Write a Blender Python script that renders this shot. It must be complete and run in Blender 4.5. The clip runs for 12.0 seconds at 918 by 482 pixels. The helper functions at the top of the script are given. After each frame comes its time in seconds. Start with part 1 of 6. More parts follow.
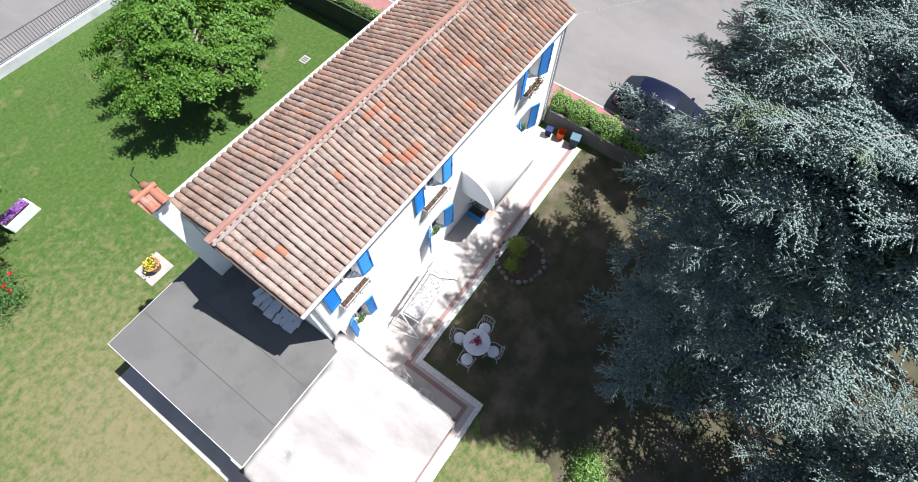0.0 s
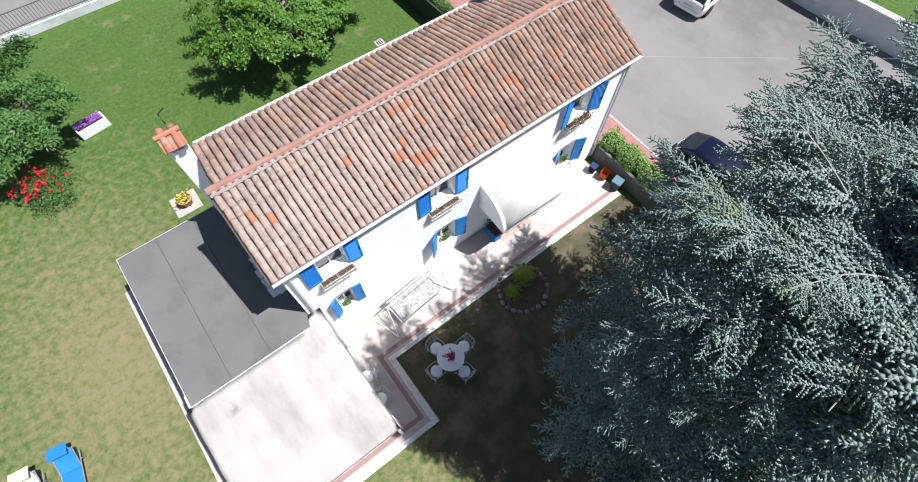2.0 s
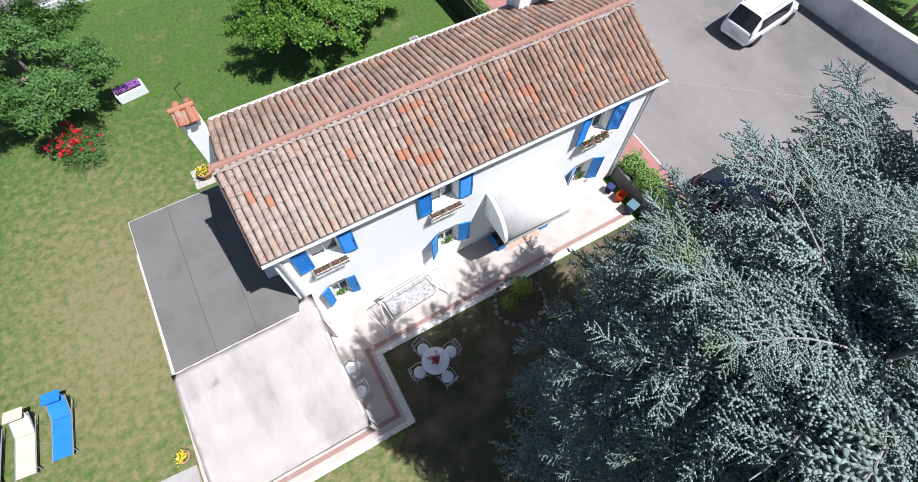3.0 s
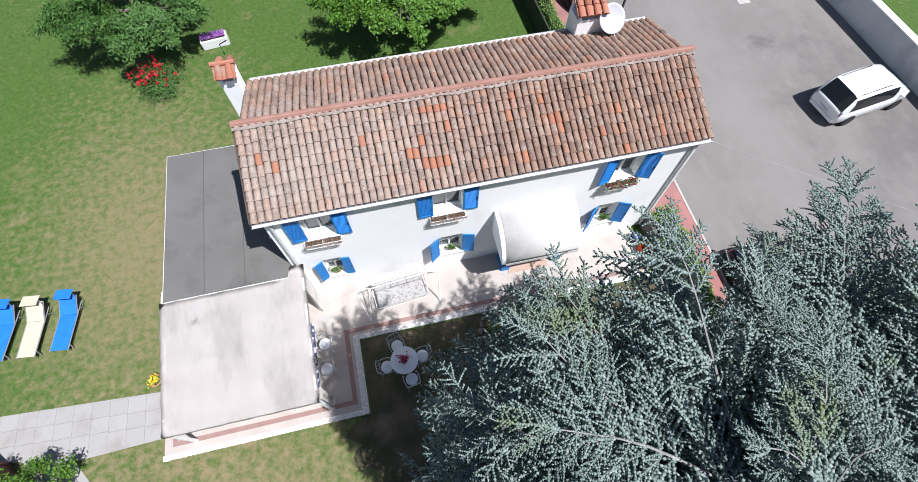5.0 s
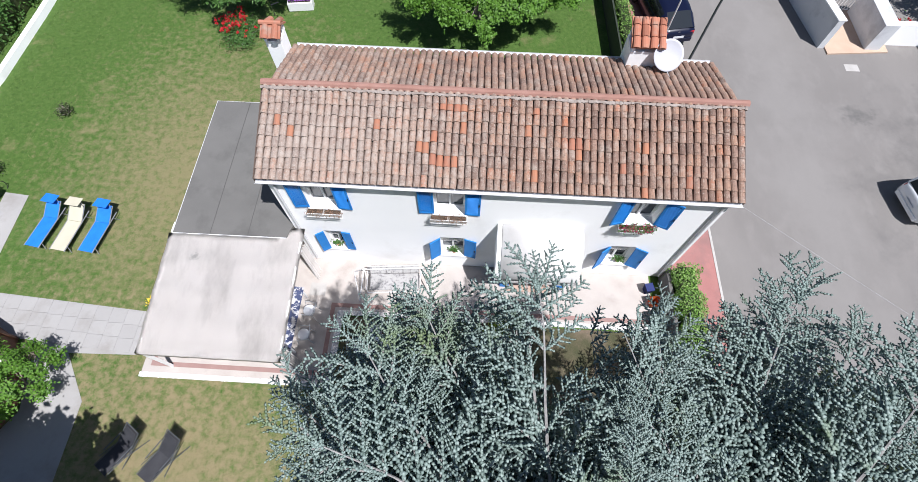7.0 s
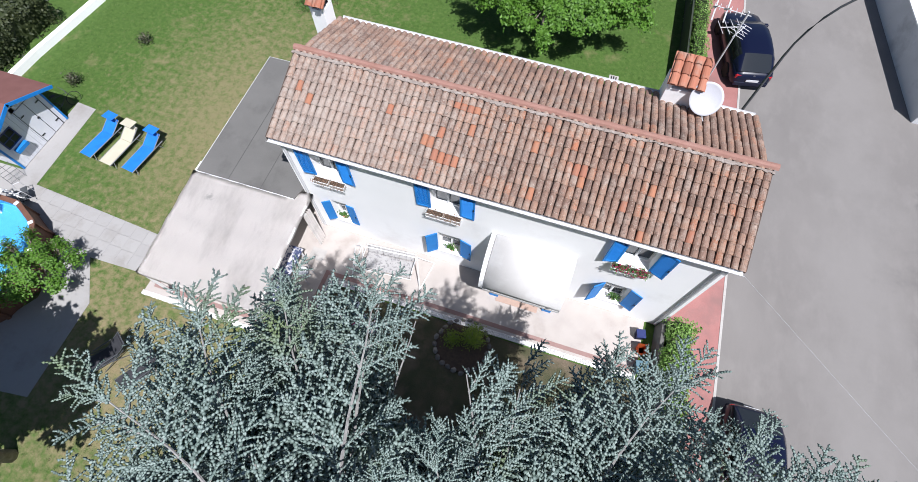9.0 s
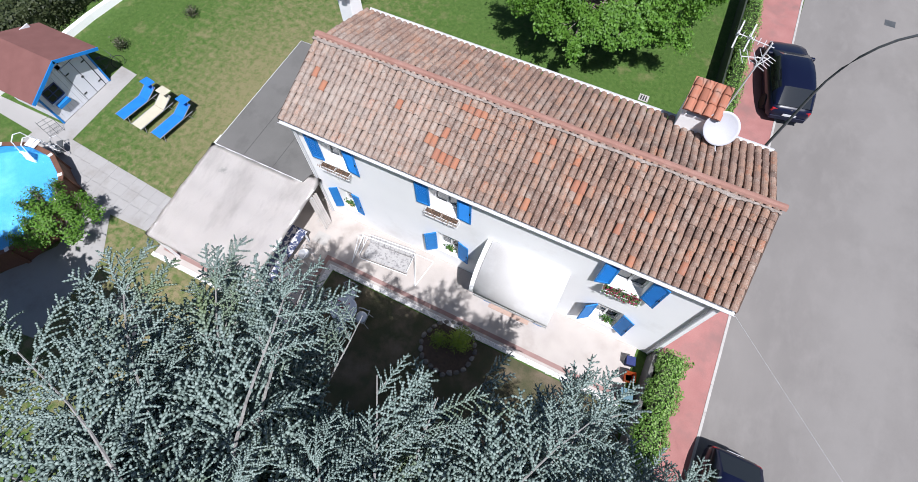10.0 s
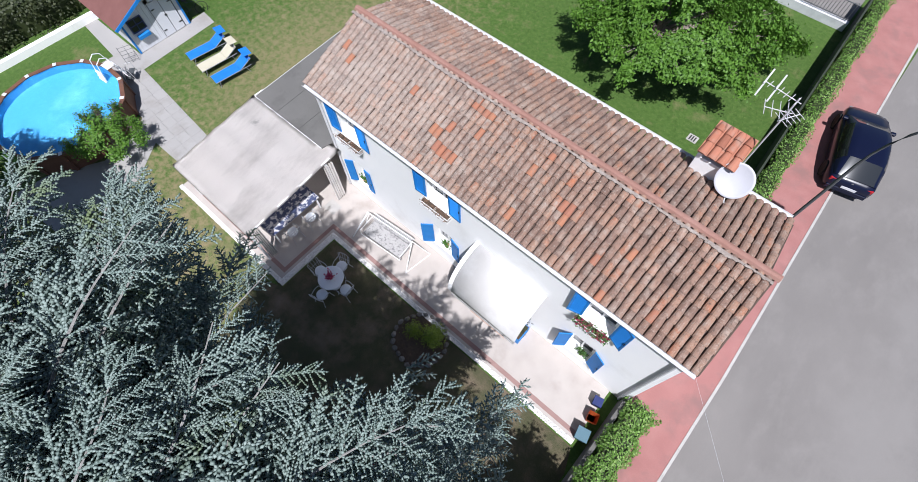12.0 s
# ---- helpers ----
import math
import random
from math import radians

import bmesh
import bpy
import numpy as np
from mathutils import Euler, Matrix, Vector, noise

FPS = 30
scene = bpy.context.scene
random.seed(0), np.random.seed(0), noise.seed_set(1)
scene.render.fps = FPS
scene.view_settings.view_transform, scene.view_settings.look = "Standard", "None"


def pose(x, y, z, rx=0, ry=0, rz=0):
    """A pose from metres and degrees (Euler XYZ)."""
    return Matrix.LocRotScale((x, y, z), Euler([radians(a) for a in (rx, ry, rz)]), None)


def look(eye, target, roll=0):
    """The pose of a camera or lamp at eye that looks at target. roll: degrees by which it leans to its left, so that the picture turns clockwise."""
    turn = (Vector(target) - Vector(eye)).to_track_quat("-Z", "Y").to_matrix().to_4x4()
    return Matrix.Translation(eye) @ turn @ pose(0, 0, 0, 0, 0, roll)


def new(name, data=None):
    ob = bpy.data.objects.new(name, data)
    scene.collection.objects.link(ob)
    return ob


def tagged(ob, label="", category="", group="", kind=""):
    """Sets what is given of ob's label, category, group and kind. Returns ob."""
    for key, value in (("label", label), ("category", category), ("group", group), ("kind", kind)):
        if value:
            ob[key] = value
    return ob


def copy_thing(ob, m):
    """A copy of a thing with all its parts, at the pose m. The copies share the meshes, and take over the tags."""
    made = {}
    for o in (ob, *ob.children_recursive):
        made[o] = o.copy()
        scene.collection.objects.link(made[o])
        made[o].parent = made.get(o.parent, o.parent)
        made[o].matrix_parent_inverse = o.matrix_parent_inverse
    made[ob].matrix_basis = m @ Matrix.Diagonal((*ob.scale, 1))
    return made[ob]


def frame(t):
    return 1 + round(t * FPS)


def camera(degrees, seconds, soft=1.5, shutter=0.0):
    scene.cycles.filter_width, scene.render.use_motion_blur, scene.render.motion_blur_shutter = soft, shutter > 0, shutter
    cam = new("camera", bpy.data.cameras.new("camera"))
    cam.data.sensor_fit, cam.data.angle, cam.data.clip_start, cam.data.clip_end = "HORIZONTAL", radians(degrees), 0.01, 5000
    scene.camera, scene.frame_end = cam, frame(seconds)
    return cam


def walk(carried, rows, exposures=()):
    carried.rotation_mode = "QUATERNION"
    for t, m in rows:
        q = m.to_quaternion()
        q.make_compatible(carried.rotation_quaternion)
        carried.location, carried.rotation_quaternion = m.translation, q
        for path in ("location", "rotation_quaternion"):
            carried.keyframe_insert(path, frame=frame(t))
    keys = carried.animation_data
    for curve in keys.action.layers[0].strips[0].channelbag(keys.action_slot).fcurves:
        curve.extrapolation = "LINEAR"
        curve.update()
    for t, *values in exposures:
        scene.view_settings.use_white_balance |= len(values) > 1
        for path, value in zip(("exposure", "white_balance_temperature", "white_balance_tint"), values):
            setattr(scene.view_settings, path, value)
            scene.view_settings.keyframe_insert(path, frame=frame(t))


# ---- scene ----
cam = camera(86.9, 12.0, soft=0.5)
PATH = [
    (0, (-0.756, -5.328, 17.481), (-0.022, -4.825, 15.689), 1.5),
    (0.5, (-0.394, -5.647, 17.497), (0.307, -5.095, 15.707), 2.0),
    (1, (0.02, -5.951, 17.504), (0.681, -5.351, 15.714), 2.2),
    (1.5, (0.507, -6.248, 17.497), (1.117, -5.6, 15.706), 2.0),
    (2, (0.971, -6.511, 17.509), (1.531, -5.821, 15.718), 1.9),
    (2.5, (1.474, -6.752, 17.504), (1.979, -6.024, 15.712), 1.7),
    (3, (1.966, -6.966, 17.512), (2.421, -6.203, 15.719), 1.7),
    (5, (4.083, -7.541, 17.534), (4.302, -6.672, 15.746), 1.3),
    (5.5, (4.645, -7.603, 17.54), (4.796, -6.719, 15.753), 1.0),
    (6, (5.197, -7.617, 17.519), (5.282, -6.723, 15.731), 0.8),
    (6.5, (5.761, -7.592, 17.45), (5.78, -6.694, 15.664), 0.6),
    (7, (6.326, -7.558, 17.364), (6.28, -6.659, 15.578), 0.4),
    (9, (8.414, -6.883, 17.437), (8.137, -6.059, 15.636), -0.3),
    (9.5, (8.948, -6.64, 17.451), (8.609, -5.839, 15.65), -0.6),
    (10, (9.463, -6.383, 17.415), (9.065, -5.606, 15.615), -0.8),
    (10.5, (9.981, -6.118, 17.379), (9.525, -5.37, 15.581), -1.2),
    (11, (10.475, -5.834, 17.322), (9.965, -5.116, 15.526), -1.4),
    (11.5, (10.948, -5.535, 17.27), (10.388, -4.849, 15.477), -1.6),
    (12, (11.389, -5.22, 17.205), (10.785, -4.568, 15.414), -1.7),
]
walk(cam, [(t, look(eye, target, roll)) for t, eye, target, roll in PATH],
     [(0.0, 0.93, 6130, 12.5), (3.0, 0.71, 6100, 12.5), (6.0, 0.58, 6080, 12.5), (9.5, 0.51, 6030, 13), (12.0, 0.44, 5970, 13.5)])

# ---- light and sky ----
SUN = Vector((1.15, -1.12, 3.05)).normalized()
world = bpy.data.worlds.new("sky")
scene.world = world
world.use_nodes = True
wn = world.node_tree
sky = wn.nodes.new("ShaderNodeTexSky")
sky.sky_type = "NISHITA"
sky.sun_disc = False
sky.sun_elevation = math.asin(SUN.z)
sky.sun_rotation = math.atan2(SUN.x, SUN.y)
bg = wn.nodes["Background"]
bg.inputs[1].default_value = 0.054
wn.links.new(sky.outputs[0], bg.inputs[0])
lamp = bpy.data.lights.new("sun", "SUN")
lamp.energy = 4.95
lamp.angle = radians(0.55)
lamp.color = (1.0, 0.97, 0.93)
sun_ob = new("sun", lamp)
sun_ob.matrix_world = look(SUN * 60, (0, 0, 0))

# ---- materials ----
MATS = {}


def material(name, ramp, scale=4.0, fine=40.0, rough=0.8, bump=0.3, metal=0.0, per="", blotch=None, blotch_scale=0.6,
             blotch_at=(0.5, 0.7), streak=0.0, detail=6.0, spec=0.4, stretch=(1, 1, 1), bump_dist=0.02, grain=0.3):
    """Coloured surface: noise at two scales through a ramp; per: '' | 'object' | 'island' random per piece."""
    m = bpy.data.materials.new(name)
    m.use_nodes = True
    nt = m.node_tree
    L = nt.links.new
    p = nt.nodes["Principled BSDF"]
    geo = nt.nodes.new("ShaderNodeNewGeometry")
    mp = nt.nodes.new("ShaderNodeMapping")
    mp.inputs["Scale"].default_value = stretch
    L(geo.outputs["Position"], mp.inputs["Vector"])
    n1 = nt.nodes.new("ShaderNodeTexNoise")
    n1.inputs["Scale"].default_value = scale
    n1.inputs["Detail"].default_value = detail
    n2 = nt.nodes.new("ShaderNodeTexNoise")
    n2.inputs["Scale"].default_value = fine
    n2.inputs["Detail"].default_value = 4
    for n in (n1, n2):
        L(mp.outputs["Vector"], n.inputs["Vector"])
    mix = nt.nodes.new("ShaderNodeMath")
    mix.operation = "MULTIPLY_ADD"
    mix.inputs[1].default_value = 0.45
    L(n2.outputs["Fac"], mix.inputs[0])
    half = nt.nodes.new("ShaderNodeMath")
    half.operation = "MULTIPLY"
    half.inputs[1].default_value = 0.55
    L(n1.outputs["Fac"], half.inputs[0])
    L(half.outputs[0], mix.inputs[2])
    fac = mix.outputs[0]
    if per:
        if per == "object":
            src = nt.nodes.new("ShaderNodeObjectInfo").outputs["Random"]
        else:
            src = geo.outputs["Random Per Island"]
        a = nt.nodes.new("ShaderNodeMath")
        a.operation = "MULTIPLY_ADD"
        a.inputs[1].default_value = grain
        L(fac, a.inputs[0])
        b = nt.nodes.new("ShaderNodeMath")
        b.operation = "MULTIPLY_ADD"
        b.inputs[1].default_value = 1.02 - grain
        b.inputs[2].default_value = -0.02
        L(src, b.inputs[0])
        L(b.outputs[0], a.inputs[2])
        fac = a.outputs[0]
    if streak:
        sm = nt.nodes.new("ShaderNodeMapping")
        sm.inputs["Scale"].default_value = (4.6, 0.9, 0.9)
        L(geo.outputs["Position"], sm.inputs["Vector"])
        sn = nt.nodes.new("ShaderNodeTexNoise")
        sn.inputs["Scale"].default_value = 1.0
        sn.inputs["Detail"].default_value = 3
        L(sm.outputs["Vector"], sn.inputs["Vector"])
        lo_ = nt.nodes.new("ShaderNodeMath")
        lo_.operation = "MULTIPLY_ADD"
        lo_.inputs[1].default_value = streak
        lo_.inputs[2].default_value = -0.5 * streak
        L(sn.outputs["Fac"], lo_.inputs[0])
        sa = nt.nodes.new("ShaderNodeMath")
        sa.operation = "ADD"
        L(lo_.outputs[0], sa.inputs[0])
        L(fac, sa.inputs[1])
        fac = sa.outputs[0]
    cr = nt.nodes.new("ShaderNodeValToRGB")
    els = cr.color_ramp.elements
    lo, hi = (0.0, 1.0) if per else (0.3, 0.7)
    k = len(ramp)
    for i, c in enumerate(ramp):
        pos = c[3] if len(c) > 3 else lo + (hi - lo) * i / max(1, k - 1)
        e = els[i] if i < 2 else els.new(pos)
        e.position = pos
        e.color = (*c[:3], 1)
    L(fac, cr.inputs["Fac"])
    col = cr.outputs["Color"]
    ats = blotch_at if isinstance(blotch_at[0], tuple) else (blotch_at,) * 3
    for bi, bl in enumerate(blotch if blotch and isinstance(blotch[0], tuple) else ([blotch] if blotch else [])):
        n3 = nt.nodes.new("ShaderNodeTexNoise")
        n3.inputs["Scale"].default_value = blotch_scale * (1, 6.3, 11.0)[bi]
        n3.inputs["Detail"].default_value = 5
        n3.inputs["Roughness"].default_value = 0.65
        L(mp.outputs["Vector"], n3.inputs["Vector"])
        mr = nt.nodes.new("ShaderNodeMapRange")
        mr.inputs["From Min"].default_value, mr.inputs["From Max"].default_value = ats[bi]
        L(n3.outputs["Fac"], mr.inputs["Value"])
        mc = nt.nodes.new("ShaderNodeMix")
        mc.data_type = "RGBA"
        L(mr.outputs["Result"], mc.inputs["Factor"])
        L(col, mc.inputs["A"])
        mc.inputs["B"].default_value = (*bl, 1)
        col = mc.outputs["Result"]
    L(col, p.inputs["Base Color"])
    p.inputs["Roughness"].default_value = rough
    p.inputs["Metallic"].default_value = metal
    p.inputs["Specular IOR Level"].default_value = spec
    if bump:
        bp = nt.nodes.new("ShaderNodeBump")
        bp.inputs["Strength"].default_value = bump
        bp.inputs["Distance"].default_value = bump_dist
        L(mix.outputs[0], bp.inputs["Height"])
        L(bp.outputs["Normal"], p.inputs["Normal"])
    MATS[name] = m
    return m


def glassy(name, color, rough=0.03, trans=0.0, spec=0.5, metal=0.0, coat=0.0):
    m = bpy.data.materials.new(name)
    m.use_nodes = True
    p = m.node_tree.nodes["Principled BSDF"]
    p.inputs["Base Color"].default_value = (*color, 1)
    p.inputs["Roughness"].default_value = rough
    p.inputs["Transmission Weight"].default_value = trans
    p.inputs["Specular IOR Level"].default_value = spec
    p.inputs["Metallic"].default_value = metal
    p.inputs["Coat Weight"].default_value = coat
    MATS[name] = m
    return m


GRASS = material("lawn", [(0.036, 0.078, 0.01, 0.3), (0.058, 0.115, 0.017, 0.5), (0.098, 0.155, 0.036, 0.7)], scale=5.5, fine=60, rough=0.95,
                 bump=0.9, blotch=[(0.2, 0.175, 0.085), (0.046, 0.11, 0.015)], blotch_scale=0.75, blotch_at=((0.57, 0.8), (0.55, 0.9)), bump_dist=0.06)


def add_zone(m, dry, centre, radii, grain=2.3, most=0.62):
    """Worn or stained patch of ground in its own colour, with a ragged edge."""
    nt = m.node_tree
    L = nt.links.new
    p = nt.nodes["Principled BSDF"]
    old = p.inputs["Base Color"].links[0].from_socket
    geo = nt.nodes.new("ShaderNodeNewGeometry")
    sub = nt.nodes.new("ShaderNodeVectorMath")
    sub.operation = "SUBTRACT"
    sub.inputs[1].default_value = (*centre, 0)
    L(geo.outputs["Position"], sub.inputs[0])
    sc = nt.nodes.new("ShaderNodeVectorMath")
    sc.operation = "MULTIPLY"
    sc.inputs[1].default_value = (1 / radii[0], 1 / radii[1], 0)
    L(sub.outputs[0], sc.inputs[0])
    ln = nt.nodes.new("ShaderNodeVectorMath")
    ln.operation = "LENGTH"
    L(sc.outputs[0], ln.inputs[0])
    nz = nt.nodes.new("ShaderNodeTexNoise")
    nz.inputs["Scale"].default_value = grain
    nz.inputs["Detail"].default_value = 8
    nz.inputs["Roughness"].default_value = 0.7
    L(geo.outputs["Position"], nz.inputs["Vector"])
    ad = nt.nodes.new("ShaderNodeMath")
    ad.operation = "MULTIPLY_ADD"
    ad.inputs[1].default_value = 4.2
    L(nz.outputs["Fac"], ad.inputs[0])
    L(ln.outputs["Value"], ad.inputs[2])
    mr = nt.nodes.new("ShaderNodeMapRange")
    mr.inputs["From Min"].default_value, mr.inputs["From Max"].default_value = 3.35, 2.15
    mr.inputs["To Max"].default_value = most
    L(ad.outputs[0], mr.inputs["Value"])
    mc = nt.nodes.new("ShaderNodeMix")
    mc.data_type = "RGBA"
    L(mr.outputs["Result"], mc.inputs["Factor"])
    L(old, mc.inputs["A"])
    mc.inputs["B"].default_value = (*dry, 1)
    L(mc.outputs["Result"], p.inputs["Base Color"])


DRY_ZONES = (((-6.0, 3.6), (5.4, 8.8), 0.72), ((-3.2, -7.6), (7.5, 4.6), 0.85))
for centre, radii, most in DRY_ZONES:
    add_zone(GRASS, (0.25, 0.2, 0.112), centre, radii, 3.4, most)
# soil and thin grass; part of the cedars' shade is put into this dark colour
BARE = material("lawn_soil_shade_dark", [(0.035, 0.046, 0.017), (0.07, 0.066, 0.034), (0.13, 0.1, 0.066)], scale=1.6, fine=40, rough=0.95,
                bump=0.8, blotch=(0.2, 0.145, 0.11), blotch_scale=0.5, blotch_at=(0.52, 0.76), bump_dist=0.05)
ASPHALT = material("asphalt", [(0.158, 0.147, 0.138), (0.181, 0.169, 0.159), (0.201, 0.188, 0.177)], scale=0.5, fine=60, rough=0.9, bump=0.3,
                   blotch=[(0.15, 0.14, 0.132), (0.205, 0.192, 0.181)], blotch_scale=0.2, blotch_at=(0.5, 0.75),
                   stretch=(1, 0.5, 1))
add_zone(ASPHALT, (0.1, 0.096, 0.093), (28.5, 2.5), (4.6, 6.0), 0.5)
add_zone(ASPHALT, (0.215, 0.203, 0.192), (20.6, 4.0), (1.6, 60.0), 0.35)
add_zone(ASPHALT, (0.09, 0.088, 0.085), (23.9, 8.75), (0.7, 0.55), 2.0, 0.7)
PINK = material("pink_paving", [(0.26, 0.115, 0.105), (0.31, 0.14, 0.128), (0.35, 0.17, 0.155)], scale=1.5, fine=30, rough=0.85, bump=0.2,
                blotch=(0.23, 0.125, 0.115), blotch_scale=0.8)
KERB = material("kerb_stone", [(0.32, 0.305, 0.285), (0.45, 0.43, 0.41)], scale=3, fine=50, rough=0.9, bump=0.3)
CREAM = material("cream_paving", [(0.35, 0.315, 0.285), (0.41, 0.37, 0.34), (0.455, 0.415, 0.385)], scale=1.4, fine=40, rough=0.8, bump=0.2,
                 blotch=(0.31, 0.27, 0.24), blotch_scale=0.9, blotch_at=(0.55, 0.8))
PATHS = material("path_slab", [(0.29, 0.28, 0.27), (0.32, 0.31, 0.3), (0.35, 0.34, 0.325)], scale=1.6, fine=35, rough=0.85, bump=0.2, per="object", grain=0.7,
                 blotch=(0.26, 0.245, 0.23), blotch_scale=0.8)
ROSA = material("rose_tile_band", [(0.24, 0.145, 0.13), (0.3, 0.195, 0.175)], scale=3, fine=40, rough=0.8, bump=0.2)
PEBBLE = material("white_pebble", [(0.42, 0.40, 0.38), (0.72, 0.70, 0.68), (0.82, 0.8, 0.78)], scale=18, fine=60, rough=0.7, bump=0.9, per="island")
WALL = material("white_render", [(0.87, 0.87, 0.865), (0.905, 0.905, 0.9), (0.92, 0.92, 0.915)], scale=0.8, fine=60, rough=0.85, bump=0.12,
                blotch=(0.78, 0.77, 0.755), blotch_scale=0.5, blotch_at=(0.56, 0.8))
EWALL = material("garden_wall_render", [(0.55, 0.56, 0.57), (0.66, 0.67, 0.68)], scale=0.8, fine=40, rough=0.85, bump=0.15,
                 blotch=(0.42, 0.43, 0.44), blotch_scale=0.6)
CANVAS = material("canvas", [(0.6, 0.555, 0.525), (0.69, 0.65, 0.62), (0.73, 0.69, 0.66)], scale=0.7, fine=90, rough=0.8, bump=0.05,
                  blotch=(0.44, 0.41, 0.385), blotch_scale=0.9, blotch_at=(0.5, 0.8), stretch=(1, 0.35, 1))
add_zone(CANVAS, (0.3, 0.29, 0.27), (-2.93, -1.19), (0.16, 0.13), 9.0, 0.6)
HOODM = material("hood_render", [(0.5, 0.485, 0.47), (0.6, 0.585, 0.57)], scale=0.9, fine=60, rough=0.8, bump=0.08,
                 blotch=(0.68, 0.67, 0.66), blotch_scale=0.9, blotch_at=(0.45, 0.7))
FELT = material("roof_felt", [(0.105, 0.102, 0.096), (0.128, 0.124, 0.117), (0.148, 0.143, 0.135)], scale=0.9, fine=120, rough=0.9, bump=0.2,
                blotch=(0.092, 0.089, 0.084), blotch_scale=0.6)
TILE_RAMP = [(0.09, 0.058, 0.045, 0.0), (0.155, 0.098, 0.075, 0.2), (0.215, 0.135, 0.102, 0.38), (0.26, 0.163, 0.12, 0.55), (0.29, 0.172, 0.118, 0.7),
             (0.3, 0.148, 0.094, 0.75), (0.35, 0.138, 0.076, 0.83), (0.41, 0.155, 0.07, 0.91), (0.5, 0.22, 0.08, 1.0)]
LICHEN_AT = ((0.5, 0.8), (0.53, 0.72), (0.56, 0.7))
LICHEN = [(0.37, 0.31, 0.262), (0.08, 0.056, 0.044), (0.4, 0.348, 0.3)]
TILE = material("old_clay_tile", TILE_RAMP, scale=9, fine=38, rough=0.9, bump=0.7, grain=0.5, per="object", blotch=LICHEN, blotch_scale=2.3, blotch_at=LICHEN_AT,
                streak=0.45)
TILE_R = material("old_clay_tiles", TILE_RAMP, scale=9, fine=38, rough=0.9, bump=0.7, grain=0.5, per="island", blotch=LICHEN, blotch_scale=2.3, blotch_at=LICHEN_AT,
                  streak=0.45)
for m_ in (TILE, TILE_R):
    add_zone(m_, (0.4, 0.355, 0.315), (1.6, 1.0), (5.5, 2.6), 8.0, 0.5)
TILE_NEW = material("newer_orange_tile", [(0.28, 0.128, 0.088), (0.34, 0.145, 0.088), (0.38, 0.18, 0.1)], scale=9, fine=38, rough=0.9, bump=0.6, grain=0.5, per="object",
                    blotch=(0.26, 0.165, 0.125), blotch_scale=6, blotch_at=(0.5, 0.75))
SEAM = material("felt_seam", [(0.075, 0.073, 0.07), (0.1, 0.098, 0.094)], scale=4, fine=60, rough=0.9, bump=0.2)
# clay pans kept darker than the covers: gap shade is painted into them
PAN = material("pan_tile_gap_shade", [(0.055, 0.038, 0.03), (0.12, 0.083, 0.066)], scale=5, fine=60, rough=0.95, bump=0.4)
NEWTILE = material("orange_clay_tile", [(0.22, 0.085, 0.052), (0.35, 0.135, 0.082), (0.42, 0.185, 0.12)], scale=6, fine=50, rough=0.85, bump=0.3, per="object",
                   blotch=(0.3, 0.2, 0.155), blotch_scale=3)
RIDGE = material("ridge_mortar", [(0.24, 0.125, 0.095), (0.28, 0.15, 0.118), (0.33, 0.195, 0.16)], scale=2, fine=40, rough=0.9, bump=0.3)
LIME = material("ridge_lime", [(0.17, 0.135, 0.115), (0.26, 0.22, 0.195), (0.38, 0.34, 0.31)], scale=5, fine=40, rough=0.95, bump=0.6)
ZINC = material("white_gutter", [(0.48, 0.48, 0.49), (0.62, 0.62, 0.63)], scale=3, fine=40, rough=0.5, bump=0.05)
BLUE = material("blue_paint", [(0.01, 0.16, 0.48), (0.02, 0.215, 0.58)], scale=3, fine=60, rough=0.55, bump=0.05)
BLUE2 = material("deep_blue_slats", [(0.012, 0.15, 0.47), (0.016, 0.19, 0.55)], scale=3, fine=60, rough=0.6, bump=0.05)
DARK = glassy("dark_interior", (0.02, 0.022, 0.025), rough=0.9, spec=0.1)
PANE = glassy("window_pane", (0.05, 0.06, 0.07), rough=0.05, spec=0.6)
WHITE = material("white_paint", [(0.72, 0.72, 0.72), (0.8, 0.8, 0.8)], scale=4, fine=60, rough=0.5, bump=0.03)
LACE = material("lace_curtain", [(0.55, 0.54, 0.53), (0.75, 0.74, 0.73)], scale=14, fine=60, rough=0.9, bump=0.3)
SOIL = material("soil", [(0.05, 0.035, 0.025), (0.1, 0.07, 0.05)], scale=12, fine=60, rough=1, bump=0.8)
DRYST = material("dry_stems", [(0.16, 0.09, 0.06), (0.28, 0.18, 0.12)], scale=12, fine=60, rough=1, bump=0.3)
TERRA = material("terracotta", [(0.42, 0.2, 0.12), (0.52, 0.28, 0.18)], scale=5, fine=50, rough=0.85, bump=0.2)
CBARK = material("grey_cedar_bark", [(0.13, 0.125, 0.12), (0.24, 0.23, 0.22), (0.35, 0.34, 0.325)], scale=7, fine=40, rough=0.95, bump=0.8)
BARK = material("bark", [(0.13, 0.105, 0.085), (0.24, 0.2, 0.17), (0.33, 0.29, 0.26)], scale=7, fine=40, rough=0.95, bump=0.8)


